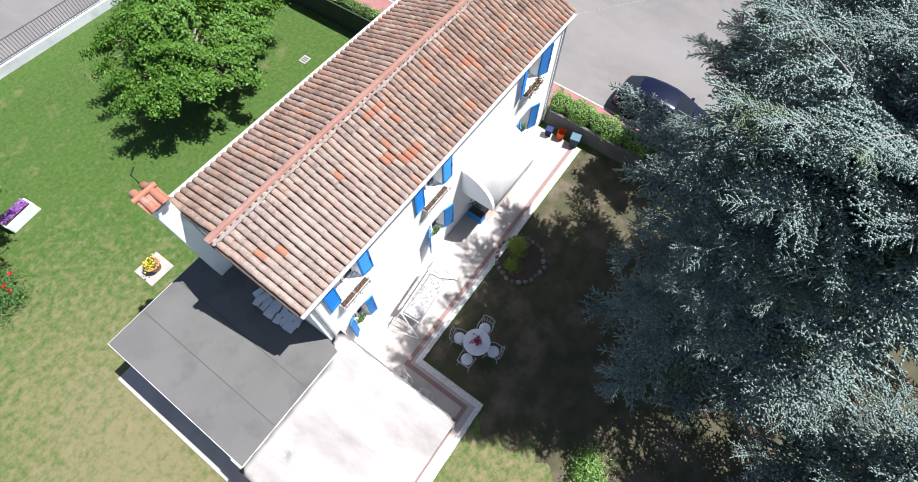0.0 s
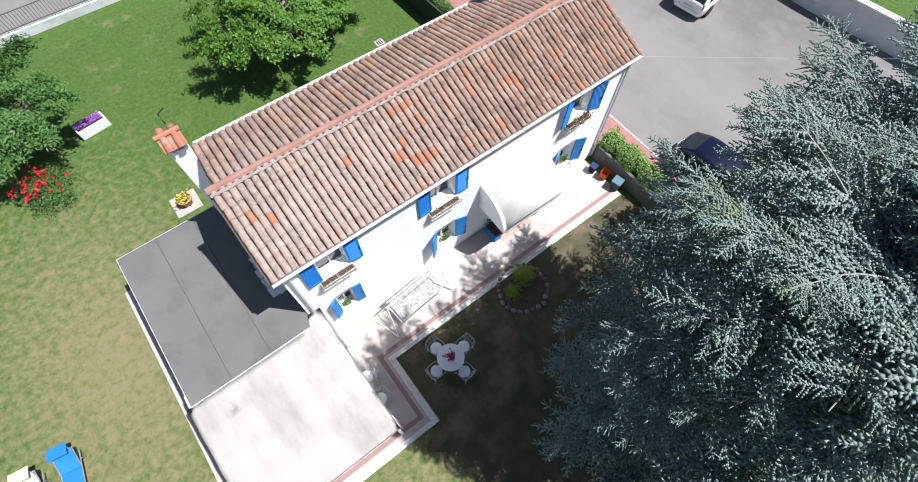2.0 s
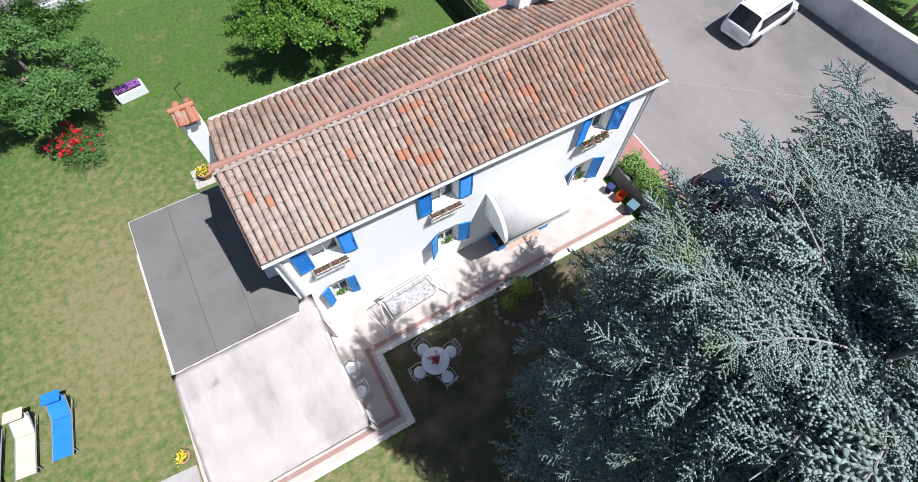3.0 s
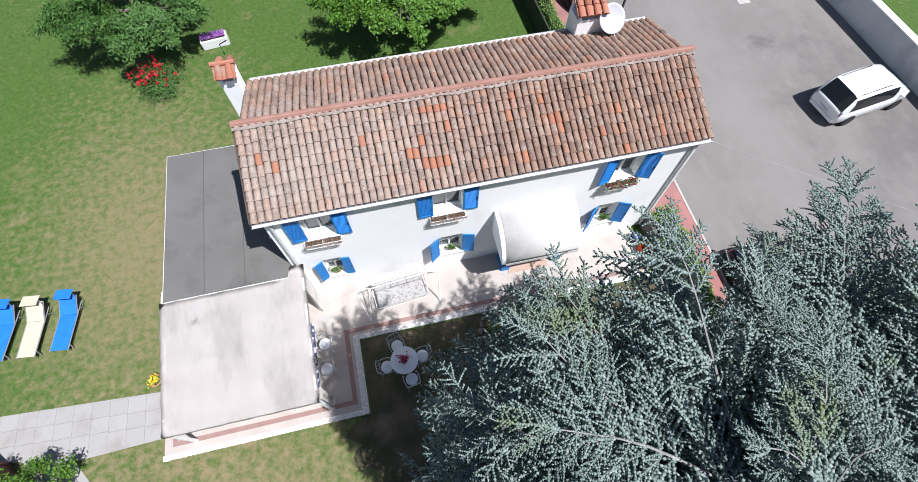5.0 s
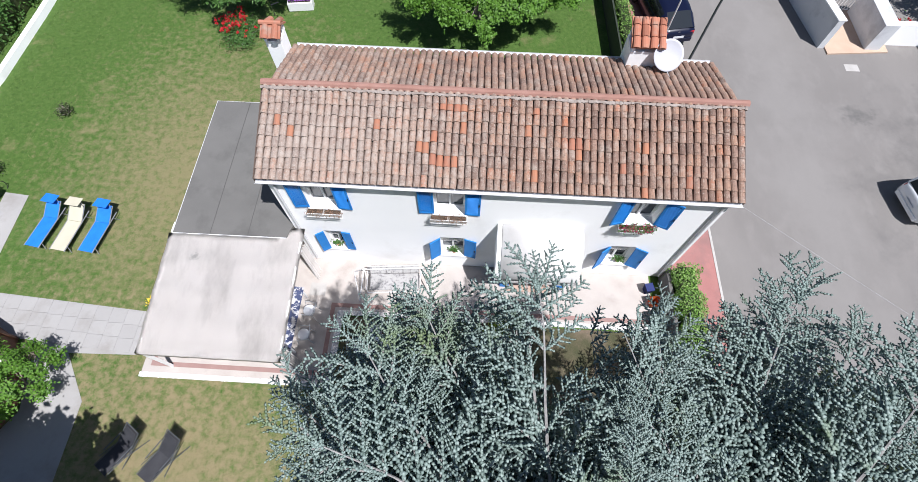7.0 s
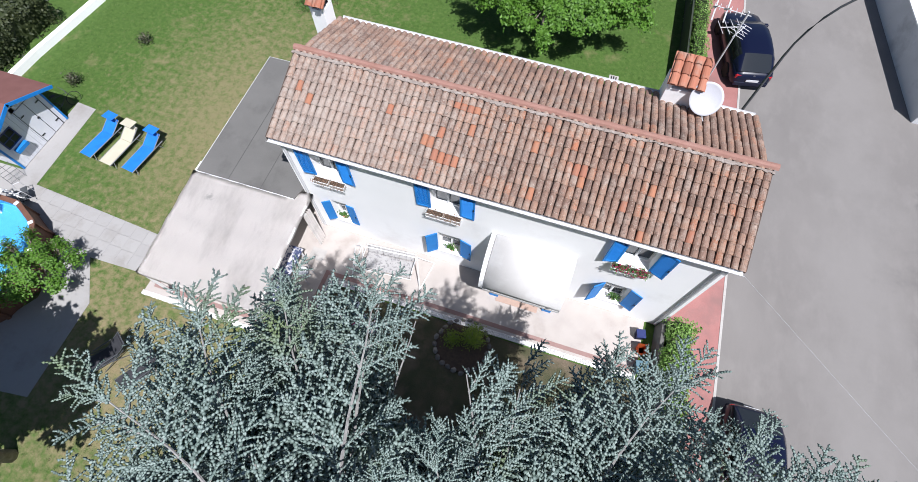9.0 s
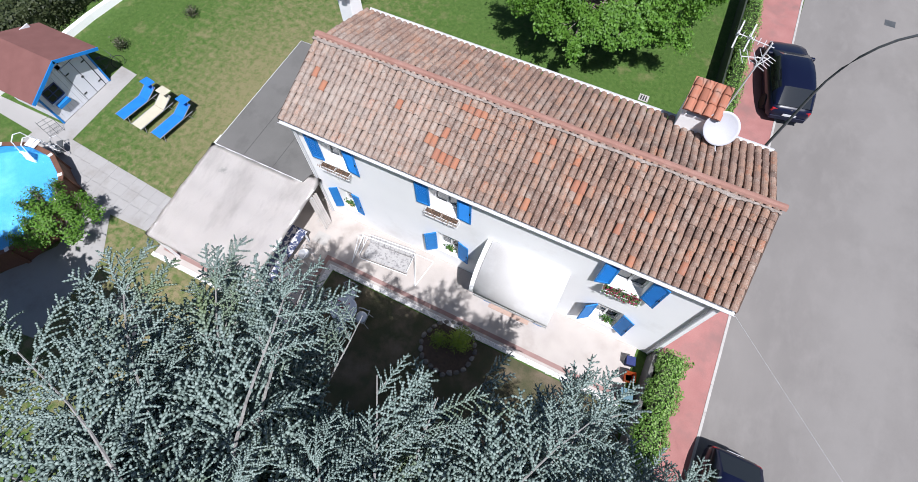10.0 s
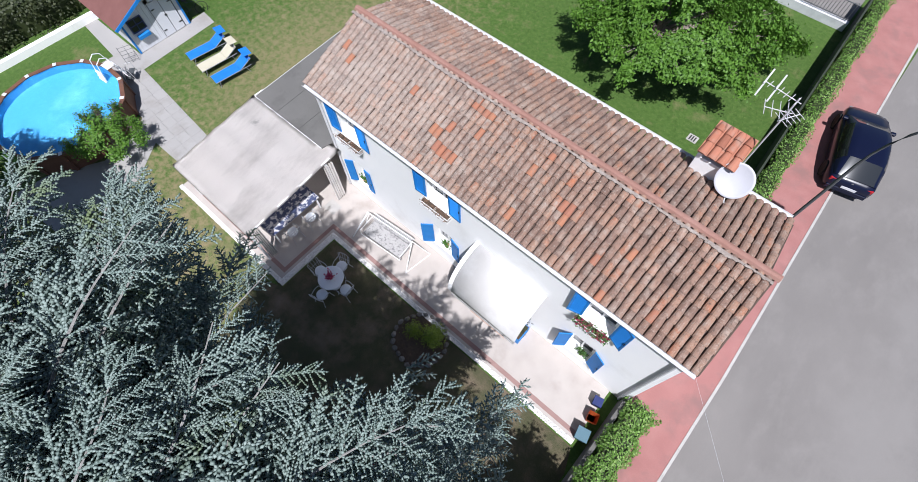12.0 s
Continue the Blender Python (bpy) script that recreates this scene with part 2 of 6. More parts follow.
def leafmat(name, ramp, rough=0.55, trans=0.25, **more):
    m = material(name, ramp, scale=2.0, fine=25, rough=rough, bump=0, per="island", spec=0.35, **more)
    nt = m.node_tree
    p = nt.nodes["Principled BSDF"]
    tr = nt.nodes.new("ShaderNodeBsdfTranslucent")
    col = p.inputs["Base Color"].links[0].from_socket
    nt.links.new(col, tr.inputs["Color"])
    ms = nt.nodes.new("ShaderNodeMixShader")
    ms.inputs[0].default_value = trans
    nt.links.new(p.outputs[0], ms.inputs[1])
    nt.links.new(tr.outputs[0], ms.inputs[2])
    nt.links.new(ms.outputs[0], nt.nodes["Material Output"].inputs["Surface"])
    return m


CEDAR = leafmat("blue_cedar_needles", [(0.1, 0.14, 0.122), (0.172, 0.228, 0.204), (0.255, 0.325, 0.296), (0.37, 0.44, 0.408)], rough=0.55, trans=0.15,
                blotch=(0.15, 0.2, 0.07), blotch_scale=0.75, blotch_at=(0.58, 0.76))
LEAF = leafmat("fresh_green_leaf", [(0.05, 0.125, 0.012), (0.095, 0.21, 0.022), (0.155, 0.3, 0.045)])
LEAFD = leafmat("deep_green_leaf", [(0.035, 0.092, 0.018), (0.068, 0.158, 0.031), (0.115, 0.23, 0.052)])
IVY = leafmat("hedge_leaf", [(0.055, 0.13, 0.016), (0.135, 0.265, 0.04), (0.34, 0.47, 0.17)])
LIMEL = leafmat("lime_leaf", [(0.13, 0.2, 0.02), (0.24, 0.33, 0.04), (0.33, 0.4, 0.06)])
OLIVE = leafmat("dark_olive_leaf", [(0.02, 0.03, 0.012), (0.045, 0.06, 0.022), (0.07, 0.08, 0.03)])
REDF = leafmat("red_petal", [(0.42, 0.012, 0.02), (0.6, 0.03, 0.04)])
PURPLE = leafmat("purple_petal", [(0.26, 0.07, 0.36), (0.45, 0.2, 0.58)])
YELLOW = leafmat("yellow_petal", [(0.65, 0.45, 0.02), (0.8, 0.62, 0.05)])
MAGENTA = leafmat("red_purple_petal", [(0.25, 0.02, 0.06), (0.45, 0.05, 0.14)])

# ---- mesh helpers ----


def mesh_np(name, verts, faces, mat, smooth=False):
    me = bpy.data.meshes.new(name)
    v = np.ascontiguousarray(verts, dtype=np.float32)
    f = np.ascontiguousarray(faces, dtype=np.int32)
    n, k = f.shape
    me.vertices.add(len(v))
    me.vertices.foreach_set("co", v.ravel())
    me.loops.add(n * k)
    me.loops.foreach_set("vertex_index", f.ravel())
    me.polygons.add(n)
    me.polygons.foreach_set("loop_start", np.arange(0, n * k, k, dtype=np.int32))
    me.polygons.foreach_set("loop_total", np.full(n, k, dtype=np.int32))
    if smooth:
        me.polygons.foreach_set("use_smooth", np.ones(n, dtype=bool))
    me.update(calc_edges=True)
    me.materials.append(mat)
    return me


def part(name, bm, mat=None, parent=None, label="", smooth=False):
    """One mesh object out of a bmesh (or ready mesh data) under a thing or part."""
    if isinstance(bm, bmesh.types.BMesh):
        me = bpy.data.meshes.new(name)
        if smooth:
            for f in bm.faces:
                f.smooth = True
        bm.to_mesh(me)
        bm.free()
        me.materials.append(mat)
    else:
        me = bm
    ob = new(name, me)
    if parent is not None:
        ob.parent = parent
    if label:
        ob["label"] = label
    return ob


def thing(name, label, category, m=None, group="", kind=""):
    ob = new(name)
    ob.empty_display_size = 0.2
    if m is not None:
        ob.matrix_world = m
        ob.matrix_basis = m
    return tagged(ob, label, category, group, kind)


def box(bm, x0, x1, y0, y1, z0, z1, bevel=0.0, m=None):
    r = bmesh.ops.create_cube(bm, size=1)
    vs = r["verts"]
    for v in vs:
        v.co = Vector((x0 + (v.co.x + 0.5) * (x1 - x0), y0 + (v.co.y + 0.5) * (y1 - y0), z0 + (v.co.z + 0.5) * (z1 - z0)))
    if bevel:
        es = list({e for v in vs for e in v.link_edges})
        out = bmesh.ops.bevel(bm, geom=es, offset=bevel, segments=1, affect="EDGES")
        vs = list({v for f in out["faces"] for v in f.verts} | {v for v in vs if v.is_valid})
    if m is not None:
        bmesh.ops.transform(bm, matrix=m, verts=vs)
    return bm


def bx(x0, x1, y0, y1, z0, z1, bevel=0.0, m=None):
    return box(bmesh.new(), x0, x1, y0, y1, z0, z1, bevel, m)


def tube(bm, pts, r, sides=6, cap=True):
    """Tube along points; r: radius, or one for each point."""
    pts = [Vector([float(c) for c in p]) for p in pts]
    rs = [float(q) for q in r] if isinstance(r, (list, tuple)) else [r] * len(pts)
    rings = []
    up = Vector((0, 0, 1))
    for i, p in enumerate(pts):
        d = (pts[min(i + 1, len(pts) - 1)] - pts[max(i - 1, 0)]).normalized()
        a = d.cross(up if abs(d.z) < 0.95 else Vector((1, 0, 0))).normalized()
        b = d.cross(a).normalized()
        rings.append([bm.verts.new(p + rs[i] * (math.cos(2 * math.pi * k / sides) * a + math.sin(2 * math.pi * k / sides) * b)) for k in range(sides)])
    for A, B in zip(rings, rings[1:]):
        for k in range(sides):
            bm.faces.new((A[k], A[(k + 1) % sides], B[(k + 1) % sides], B[k]))
    if cap:
        bm.faces.new(rings[0][::-1])
        bm.faces.new(rings[-1])
    return bm


def tb(pts, r, sides=6):
    return tube(bmesh.new(), pts, r, sides)


def lathe(profile, n=24, bm=None):
    """Turned shape about z: profile of (radius, z)."""
    bm = bm or bmesh.new()
    rings = []
    for r, z in profile:
        rings.append([bm.verts.new((r * math.cos(2 * math.pi * k / n), r * math.sin(2 * math.pi * k / n), z)) for k in range(n)])
    for A, B in zip(rings, rings[1:]):
        for k in range(n):
            bm.faces.new((A[k], A[(k + 1) % n], B[(k + 1) % n], B[k]))
    bm.faces.new(rings[0][::-1])
    bm.faces.new(rings[-1])
    return bm


def poly(pts, z0, z1, bm=None):
    """Prism over a plan outline."""
    bm = bm or bmesh.new()
    lo = [bm.verts.new((x, y, z0)) for x, y in pts]
    hi = [bm.verts.new((x, y, z1)) for x, y in pts]
    n = len(pts)
    bm.faces.new(lo[::-1])
    bm.faces.new(hi)
    for i in range(n):
        bm.faces.new((lo[i], lo[(i + 1) % n], hi[(i + 1) % n], hi[i]))
    bmesh.ops.recalc_face_normals(bm, faces=bm.faces[:])
    return bm


def leaves(rng, centres, normals, size, aspect=0.55, jitter=0.5):
    """Folded leaf quads at centres: arrays of verts and quad faces."""
    n = len(centres)
    d = rng.normal(size=(n, 3))
    nn = normals + jitter * rng.normal(size=(n, 3))
    nn /= np.linalg.norm(nn, axis=1, keepdims=True) + 1e-9
    a = np.cross(nn, d)
    a /= np.linalg.norm(a, axis=1, keepdims=True) + 1e-9
    b = np.cross(nn, a)
    s = size * rng.uniform(0.6, 1.3, size=(n, 1))
    w = s * aspect
    v = np.stack([centres - a * s * 0.5, centres + b * w * 0.5 + nn * s * 0.08, centres + a * s * 0.5, centres - b * w * 0.5 + nn * s * 0.08], axis=1).reshape(-1, 3)
    f = np.arange(4 * n).reshape(n, 4)
    return v, f


def slab(name, bm, mat, label="", kind="structure"):
    return tagged(part(name, bm, mat), label, kind=kind)

# ---- ground, road, paving ----
slab("ground", bx(-400, 400, -400, 400, -0.4, 0.0), GRASS, "green lawn with dry straw-coloured patches")
slab("road", bx(15.6, 31.0, -300, 300, -0.3, 0.012), ASPHALT, "pale grey worn asphalt road")
bm = poly([(14.35, -300), (15.9, -300), (15.9, 3), (15.42, 24), (12.0, 300), (11.0, 300), (13.0, 24), (13.95, 5)], 0.0, 0.10)
slab("pavement", bm, PINK, "pink concrete pavement beside the road")
bm = bmesh.new()
for y0 in range(-24, 40):
    xa, xb = 15.95 - 0.0255 * max(0, y0 - 3), 15.95 - 0.0255 * max(0, y0 - 2)
    poly([(xa - 0.05, y0 + 0.004), (xa + 0.04, y0 + 0.004), (xb + 0.04, y0 + 0.996), (xb - 0.05, y0 + 0.996)], 0, 0.115, bm)
slab("kerb", bm, KERB, "pale stone kerb of the pavement")
edge = random.Random(8)
ragged = [(0.2 + 0.015 * k + 0.35 * math.sin(0.37 * k) + 0.25 * math.sin(1.03 * k + 1) + edge.uniform(-0.12, 0.12), -19 + 0.166 * k) for k in range(86)]
slab("soil_bed", poly([(1.82, -2.2), (13.3, -2.2), (13.6, -3), (13.6, -19)] + ragged + [(1.3, -4.8), (1.82, -4.8)], -0.05, 0.006), BARE, "bare soil and thin grass under the cedars, coloured dark for their shade")

# patio and front terrace: one floor, with rose band and pebble edge
terrace = slab("terrace", poly([(-5.0, 6.05), (-4.98, -4.62), (1.54, -4.62), (1.54, -1.98), (13.26, -1.98), (13.26, 0.3), (0.4, 0.3), (0.4, 6.05)], -0.1, 0.05), CREAM,
               "cream concrete terrace round the house")


def strip(name, x0, x1, y0, y1, z, mat, label):
    return slab(name, bx(x0, x1, y0, y1, 0, z), mat, label)


strip("rose_band", -4.72, 1.42, -4.4, -4.24, 0.056, ROSA, "rose tile band set into the terrace")
strip("rose_band", 1.26, 1.42, -4.24, -1.71, 0.056, ROSA, "rose tile band set into the terrace")
strip("rose_band", 1.42, 13.16, -1.87, -1.71, 0.056, ROSA, "rose tile band set into the terrace")
strip("rose_band", -4.72, -4.56, -4.24, -1.0, 0.056, ROSA, "rose tile band set into the terrace")
rng = np.random.default_rng(3)
slab("pebble_edge", poly([(-5.03, -4.79), (1.77, -4.79), (1.77, -2.15), (13.26, -2.15), (13.26, -1.98), (1.54, -1.98), (1.54, -4.62), (-5.03, -4.62)], 0, 0.055), PEBBLE,
     "white pebble edging of the terrace")
pv, pf = [], []
ico = bmesh.new()
bmesh.ops.create_icosphere(ico, subdivisions=1, radius=1)
ICO_V = np.array([v.co[:] for v in ico.verts])
ICO_F = np.array([[v.index for v in f.verts] for f in ico.faces])
ico.free()
for x0, x1, y0, y1, n in ((-5.0, 1.75, -4.79, -4.64, 520), (1.56, 1.75, -4.67, -2.03, 300), (1.56, 13.15, -2.15, -2.0, 960)):
    for i in range(n):
        c = np.array([rng.uniform(x0, x1), rng.uniform(y0, y1), 0.06])
        pf.append(ICO_F + 12 * len(pv))
        pv.append(ICO_V * rng.uniform(0.018, 0.034, 3) * np.array([1.2, 1.2, 0.7]) + c)
tagged(part("pebbles", mesh_np("pebbles", np.concatenate(pv), np.concatenate(pf), PEBBLE, True)), "white pebbles set along the terrace edge", "pebbles", kind="stuff")
slab("manhole_cover", bx(0.35, 0.95, -1.45, -0.95, 0.05, 0.056), KERB, "square cover let into the terrace", )

# slab path to the shed
path = slab("path", poly([(-5.06, -2.48), (-5.05, -4.05), (-7.84, -4.13), (-6.68, -5.73), (-6.59, -9.29), (-10.07, -9.74), (-9.85, -8.17), (-8.68, -6.16), (-9.11, -4.15), (-10.29, -3.04), (-14.17, -3.52), (-14.08, -2.49), (-17.16, -2.29), (-17.17, -1.61), (-13.22, -1.54), (-13.31, 2.35), (-12.27, 2.25), (-12.13, -1.99)], -0.1, 0.012), PATHS,
            "pale concrete ground beside the pool")
slab_me = {}
for i in range(12):
    for j in range(3):
        x, y = -5.08 - 0.59 * (i + 1), -2.52 - 0.51 * (j + 1) + 0.045 * i
        me = slab_me.setdefault(0, None)
        if me is None:
            bm = bx(0.003, 0.587, 0.003, 0.507, 0.0, 0.03, 0.003)
            me = bpy.data.meshes.new("paving_slab")
            bm.to_mesh(me)
            bm.free()
            me.materials.append(PATHS)
            slab_me[0] = me
        o = part("paving_slab", me, PATHS, path)
        o.location = (x, y, 0.005)

# ---- house ----
house = thing("house", "white rendered two-storey farmhouse with blue shutters", "house")
Y0, Y1, X0, X1, EZ = 0.1, 4.75, 0.22, 13.8, 5.55
WINDOWS = [  # x centre, sill, height, width
    (1.64, 4.06, 1.36, 0.92), (5.63, 4.06, 1.40, 0.96), (11.55, 4.06, 1.38, 0.92),
    (1.50, 1.10, 1.32, 0.62), (5.70, 1.05, 1.32, 0.86), (11.62, 1.02, 1.38, 0.86)]


def wall_with_holes(x0, x1, y0, y1, z0, z1, holes):
    """Wall along x cut by openings (cx, sill, height, width)."""
    xs = sorted({x0, x1} | {c - w / 2 for c, s, h, w in holes} | {c + w / 2 for c, s, h, w in holes})
    zs = sorted({z0, z1} | {s for c, s, h, w in holes} | {s + h for c, s, h, w in holes})
    bm = bmesh.new()
    solid = {}
    for i in range(len(xs) - 1):
        for k in range(len(zs) - 1):
            cx, cz = (xs[i] + xs[i + 1]) / 2, (zs[k] + zs[k + 1]) / 2
            solid[i, k] = not any(abs(cx - c) < w / 2 and s < cz < s + h for c, s, h, w in holes)
    for (i, k), on in solid.items():
        if not on:
            continue
        a, b, c, d = xs[i], xs[i + 1], zs[k], zs[k + 1]
        for y in (y0, y1):
            bm.faces.new([bm.verts.new(p) for p in ((a, y, c), (b, y, c), (b, y, d), (a, y, d))])
        for di, dk, e in ((-1, 0, ((a, c), (a, d))), (1, 0, ((b, c), (b, d))), (0, -1, ((a, c), (b, c))), (0, 1, ((a, d), (b, d)))):
            if not solid.get((i + di, k + dk), False):
                (p, q), (r, s) = e
                bm.faces.new([bm.verts.new(v) for v in ((p, y0, q), (r, y0, s), (r, y1, s), (p, y1, q))])
    bmesh.ops.remove_doubles(bm, verts=bm.verts[:], dist=0.0005)
    bmesh.ops.recalc_face_normals(bm, faces=bm.faces[:])
    return bm


DOORS = [(8.7, 0.05, 2.1, 1.0)]
part("front_wall", wall_with_holes(X0, X1, Y0, Y0 + 0.4, 0.0, EZ, WINDOWS + DOORS), WALL, house)
part("back_wall", bx(X0, X1, Y1 - 0.4, Y1, 0, EZ + 0.35), WALL, house)
for nm, a, b in (("west_gable", X0, X0 + 0.4), ("east_gable", X1 - 0.4, X1)):
    bm = bmesh.new()
    prof = [(Y0 + 0.4, 0), (Y1 - 0.4, 0), (Y1 - 0.4, 5.88), (2.67, 6.55), (Y0 + 0.4, 5.68)]
    lo = [bm.verts.new((a, y, z)) for y, z in prof]
    hi = [bm.verts.new((b, y, z)) for y, z in prof]
    bm.faces.new(lo)
    bm.faces.new(hi[::-1])
    for i in range(5):
        bm.faces.new((lo[i], hi[i], hi[(i + 1) % 5], lo[(i + 1) % 5]))
    bmesh.ops.recalc_face_normals(bm, faces=bm.faces[:])
    part(nm, bm, WALL, house)
part("upper_floor", bx(X0 + 0.4, X1 - 0.4, Y0 + 0.4, Y1 - 0.4, 2.8, 3.0), WALL, house)

# roof planes
RX0, RX1 = 0.0, 14.0
EF, RG, EB = Vector((0, 0.0, 5.66)), Vector((0, 2.67, 6.7)), Vector((0, 4.87, 6.02))


def roof_plane(a, b, x0, x1, th=0.12):
    bm = bmesh.new()
    n = Vector((1, 0, 0)).cross(b - a).normalized()
    if n.z < 0:
        n = -n
    n = n * th
    ps = [Vector((x0, a.y, a.z)), Vector((x1, a.y, a.z)), Vector((x1, b.y, b.z)), Vector((x0, b.y, b.z))]
    hi = [bm.verts.new(p) for p in ps]
    lo = [bm.verts.new(p - n) for p in ps]
    bm.faces.new(hi)
    bm.faces.new(lo[::-1])
    for i in range(4):
        bm.faces.new((hi[i], lo[i], lo[(i + 1) % 4], hi[(i + 1) % 4]))
    bmesh.ops.recalc_face_normals(bm, faces=bm.faces[:])
    return bm


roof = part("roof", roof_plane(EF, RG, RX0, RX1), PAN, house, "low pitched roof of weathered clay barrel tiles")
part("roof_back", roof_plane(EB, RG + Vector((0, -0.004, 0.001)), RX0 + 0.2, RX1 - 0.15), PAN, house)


def cover_tile(seed, length=0.45):
    """Tapered half-barrel clay tile lying along +y, wide end at y = 0."""
    r = random.Random(seed)
    bm = bmesh.new()
    seg = 6
    rows = []
    for y, ra, dz in ((0, 0.1, 0.03), (length * 0.5, 0.092, 0.014), (length, 0.081, -0.01)):
        ra *= r.uniform(0.97, 1.04)
        rows.append([bm.verts.new((ra * math.cos(math.pi * k / seg) + r.uniform(-0.002, 0.002), y + r.uniform(-0.003, 0.003), dz + ra * 0.86 * math.sin(math.pi * k / seg))) for k in range(seg + 1)])
    for A, B in zip(rows, rows[1:]):
        for k in range(seg):
            bm.faces.new((A[k], A[k + 1], B[k + 1], B[k]))
    inner = [bm.verts.new((v.co.x * 0.82, v.co.y + 0.001, 0.018 + (v.co.z - 0.018) * 0.8)) for v in rows[0]]
    for k in range(seg):
        bm.faces.new((rows[0][k + 1], rows[0][k], inner[k], inner[k + 1]))
    bmesh.ops.recalc_face_normals(bm, faces=bm.faces[:])
    me = bpy.data.meshes.new("tile")
    bm.to_mesh(me)
    bm.free()
    me.materials.append(TILE)
    return me


TILE_MES = [cover_tile(i) for i in range(5)]


def tile_arrays(me):
    v = np.array([p.co[:] for p in me.vertices])
    return v, [list(p.vertices) for p in me.polygons]


NEW_MES = [me.copy() for me in TILE_MES]
for me in NEW_MES:
    me.materials[0] = TILE_NEW
# newer orange tiles put in among the old ones, by plan
NEW_AT = ((5.29, 2.28), (5.53, 2.27), (5.74, 2.28), (5.95, 2.3), (5.97, 1.7), (4.85, 1.2), (5.07, 1.4), (5.06, 0.75), (5.27, 0.74), (5.72, 0.74), (3.37, 1.73),
          (7.97, 2.28), (7.92, 1.77), (8.99, 1.35), (9.21, 1.33), (9.37, 1.17), (8.1, 0.4), (5.5, 0.69), (4.62, 1.1), (0.54, 1.78), (0.97, 1.47),
          (11.16, 0.27), (12.45, 0.37), (11.15, 1.22), (10.63, 0.79), (11.46, 1.5))
TILE_ARR = [tile_arrays(m) for m in TILE_MES]
rr = random.Random(11)


def slope_matrix(a, b):
    """Axes of a roof slope: y up the slope, z out of it."""
    up = (b - a).normalized()
    x = Vector((1, 0, 0)) if up.y > 0 else Vector((-1, 0, 0))
    z = x.cross(up).normalized()
    return Matrix((x, up, z)).transposed().to_4x4()


def lay_tiles(a, b, x0, x1, pitch, step, sel, parent):
    """Courses of cover tiles; those in the stretch sel are parts, the others one field."""
    M = slope_matrix(a, b)
    length = (b - a).length - 0.1
    cols = int(round((x1 - x0) / pitch))
    rows = int(math.ceil(length / step))
    vs, fs, count = [], [], 0
    for i in range(cols):
        x = x0 + (i + 0.5) * (x1 - x0) / cols
        drift = rr.uniform(-0.03, 0.03)
        for j in range(rows):
            s = j * step + (rr.uniform(-0.02, 0.02) if j else 0.0) - 0.03 + (drift if j else 0.0)
            if s > length - 0.1:
                continue
            s = min(s, length - 0.32)
            p = a + (b - a).normalized() * s
            m = Matrix.Translation((x + rr.uniform(-0.008, 0.008), p.y, p.z)) @ M @ pose(0, 0, 0.045, rr.uniform(-0.5, 1.2), rr.uniform(-3, 3), rr.uniform(-2.0, 2.0))
            k = rr.randrange(5)
            mid = p.y + 0.19 * (b - a).normalized().y
            fresh = b.y > a.y and any(abs(x - ox) < 0.105 and abs(mid - oy) < 0.15 for ox, oy in NEW_AT)
            if fresh or sel[0] < x < sel[1]:
                o = part("tile", (NEW_MES if fresh else TILE_MES)[k], TILE_NEW if fresh else TILE, parent)
                o.matrix_local = m
            else:
                v, f = TILE_ARR[k]
                v = v @ np.array(m.to_3x3()).T + np.array(m.translation)
                vs.append(v)
                fs += [[q + count for q in g] for g in f]
                count += len(v)
    me = bpy.data.meshes.new("tile_field")
    me.from_pydata(np.concatenate(vs).tolist(), [], fs)
    me.materials.append(TILE_R)
    tagged(part("tile_field", me, TILE_R, parent), kind="stuff")
    # channel tiles between the covers, their colour darkened for the shade in the gaps
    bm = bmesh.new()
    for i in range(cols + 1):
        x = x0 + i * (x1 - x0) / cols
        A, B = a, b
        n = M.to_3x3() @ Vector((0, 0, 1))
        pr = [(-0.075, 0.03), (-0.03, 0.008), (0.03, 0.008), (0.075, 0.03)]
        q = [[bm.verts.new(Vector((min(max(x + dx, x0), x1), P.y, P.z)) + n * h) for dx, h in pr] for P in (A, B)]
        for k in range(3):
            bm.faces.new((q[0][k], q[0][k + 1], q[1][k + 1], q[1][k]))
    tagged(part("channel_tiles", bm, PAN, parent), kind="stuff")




def shutter(name, w, h, parent, loc, angle, louvre, hinge):
    """Blue shutter leaf: local x from the hinge, z up. hinge +1: opens towards +x."""
    sh = part(name, bx(0, 0.06, -0.02, 0.02, 0, h, 0.004), BLUE, parent)
    mats = BLUE2
    part("stile", bx(w - 0.06, w, -0.02, 0.02, 0, h, 0.004), BLUE, sh)
    for z in (0.0, h - 0.08):
        part("rail", bx(0.062, w - 0.062, -0.02, 0.02, z, z + 0.08, 0.004), BLUE, sh)
    if louvre:
        n = int((h - 0.2) / 0.055)
        for i in range(n):
            z = 0.1 + i * (h - 0.2) / n
            part("slat", bx(0.062, w - 0.062, -0.022, 0.022, -0.004, 0.004, 0, pose(0, 0, z + 0.027, 38, 0, 0)), mats, sh)
    else:
        part("panel", bx(0.062, w - 0.062, -0.012, 0.012, 0.082, h - 0.082), BLUE, sh)
    part("latch", bx(w - 0.05, w - 0.02, -0.04, -0.022, h * 0.42, h * 0.5), DARK, sh)
    sh.matrix_local = pose(*loc, 0, 0, angle)
    return sh


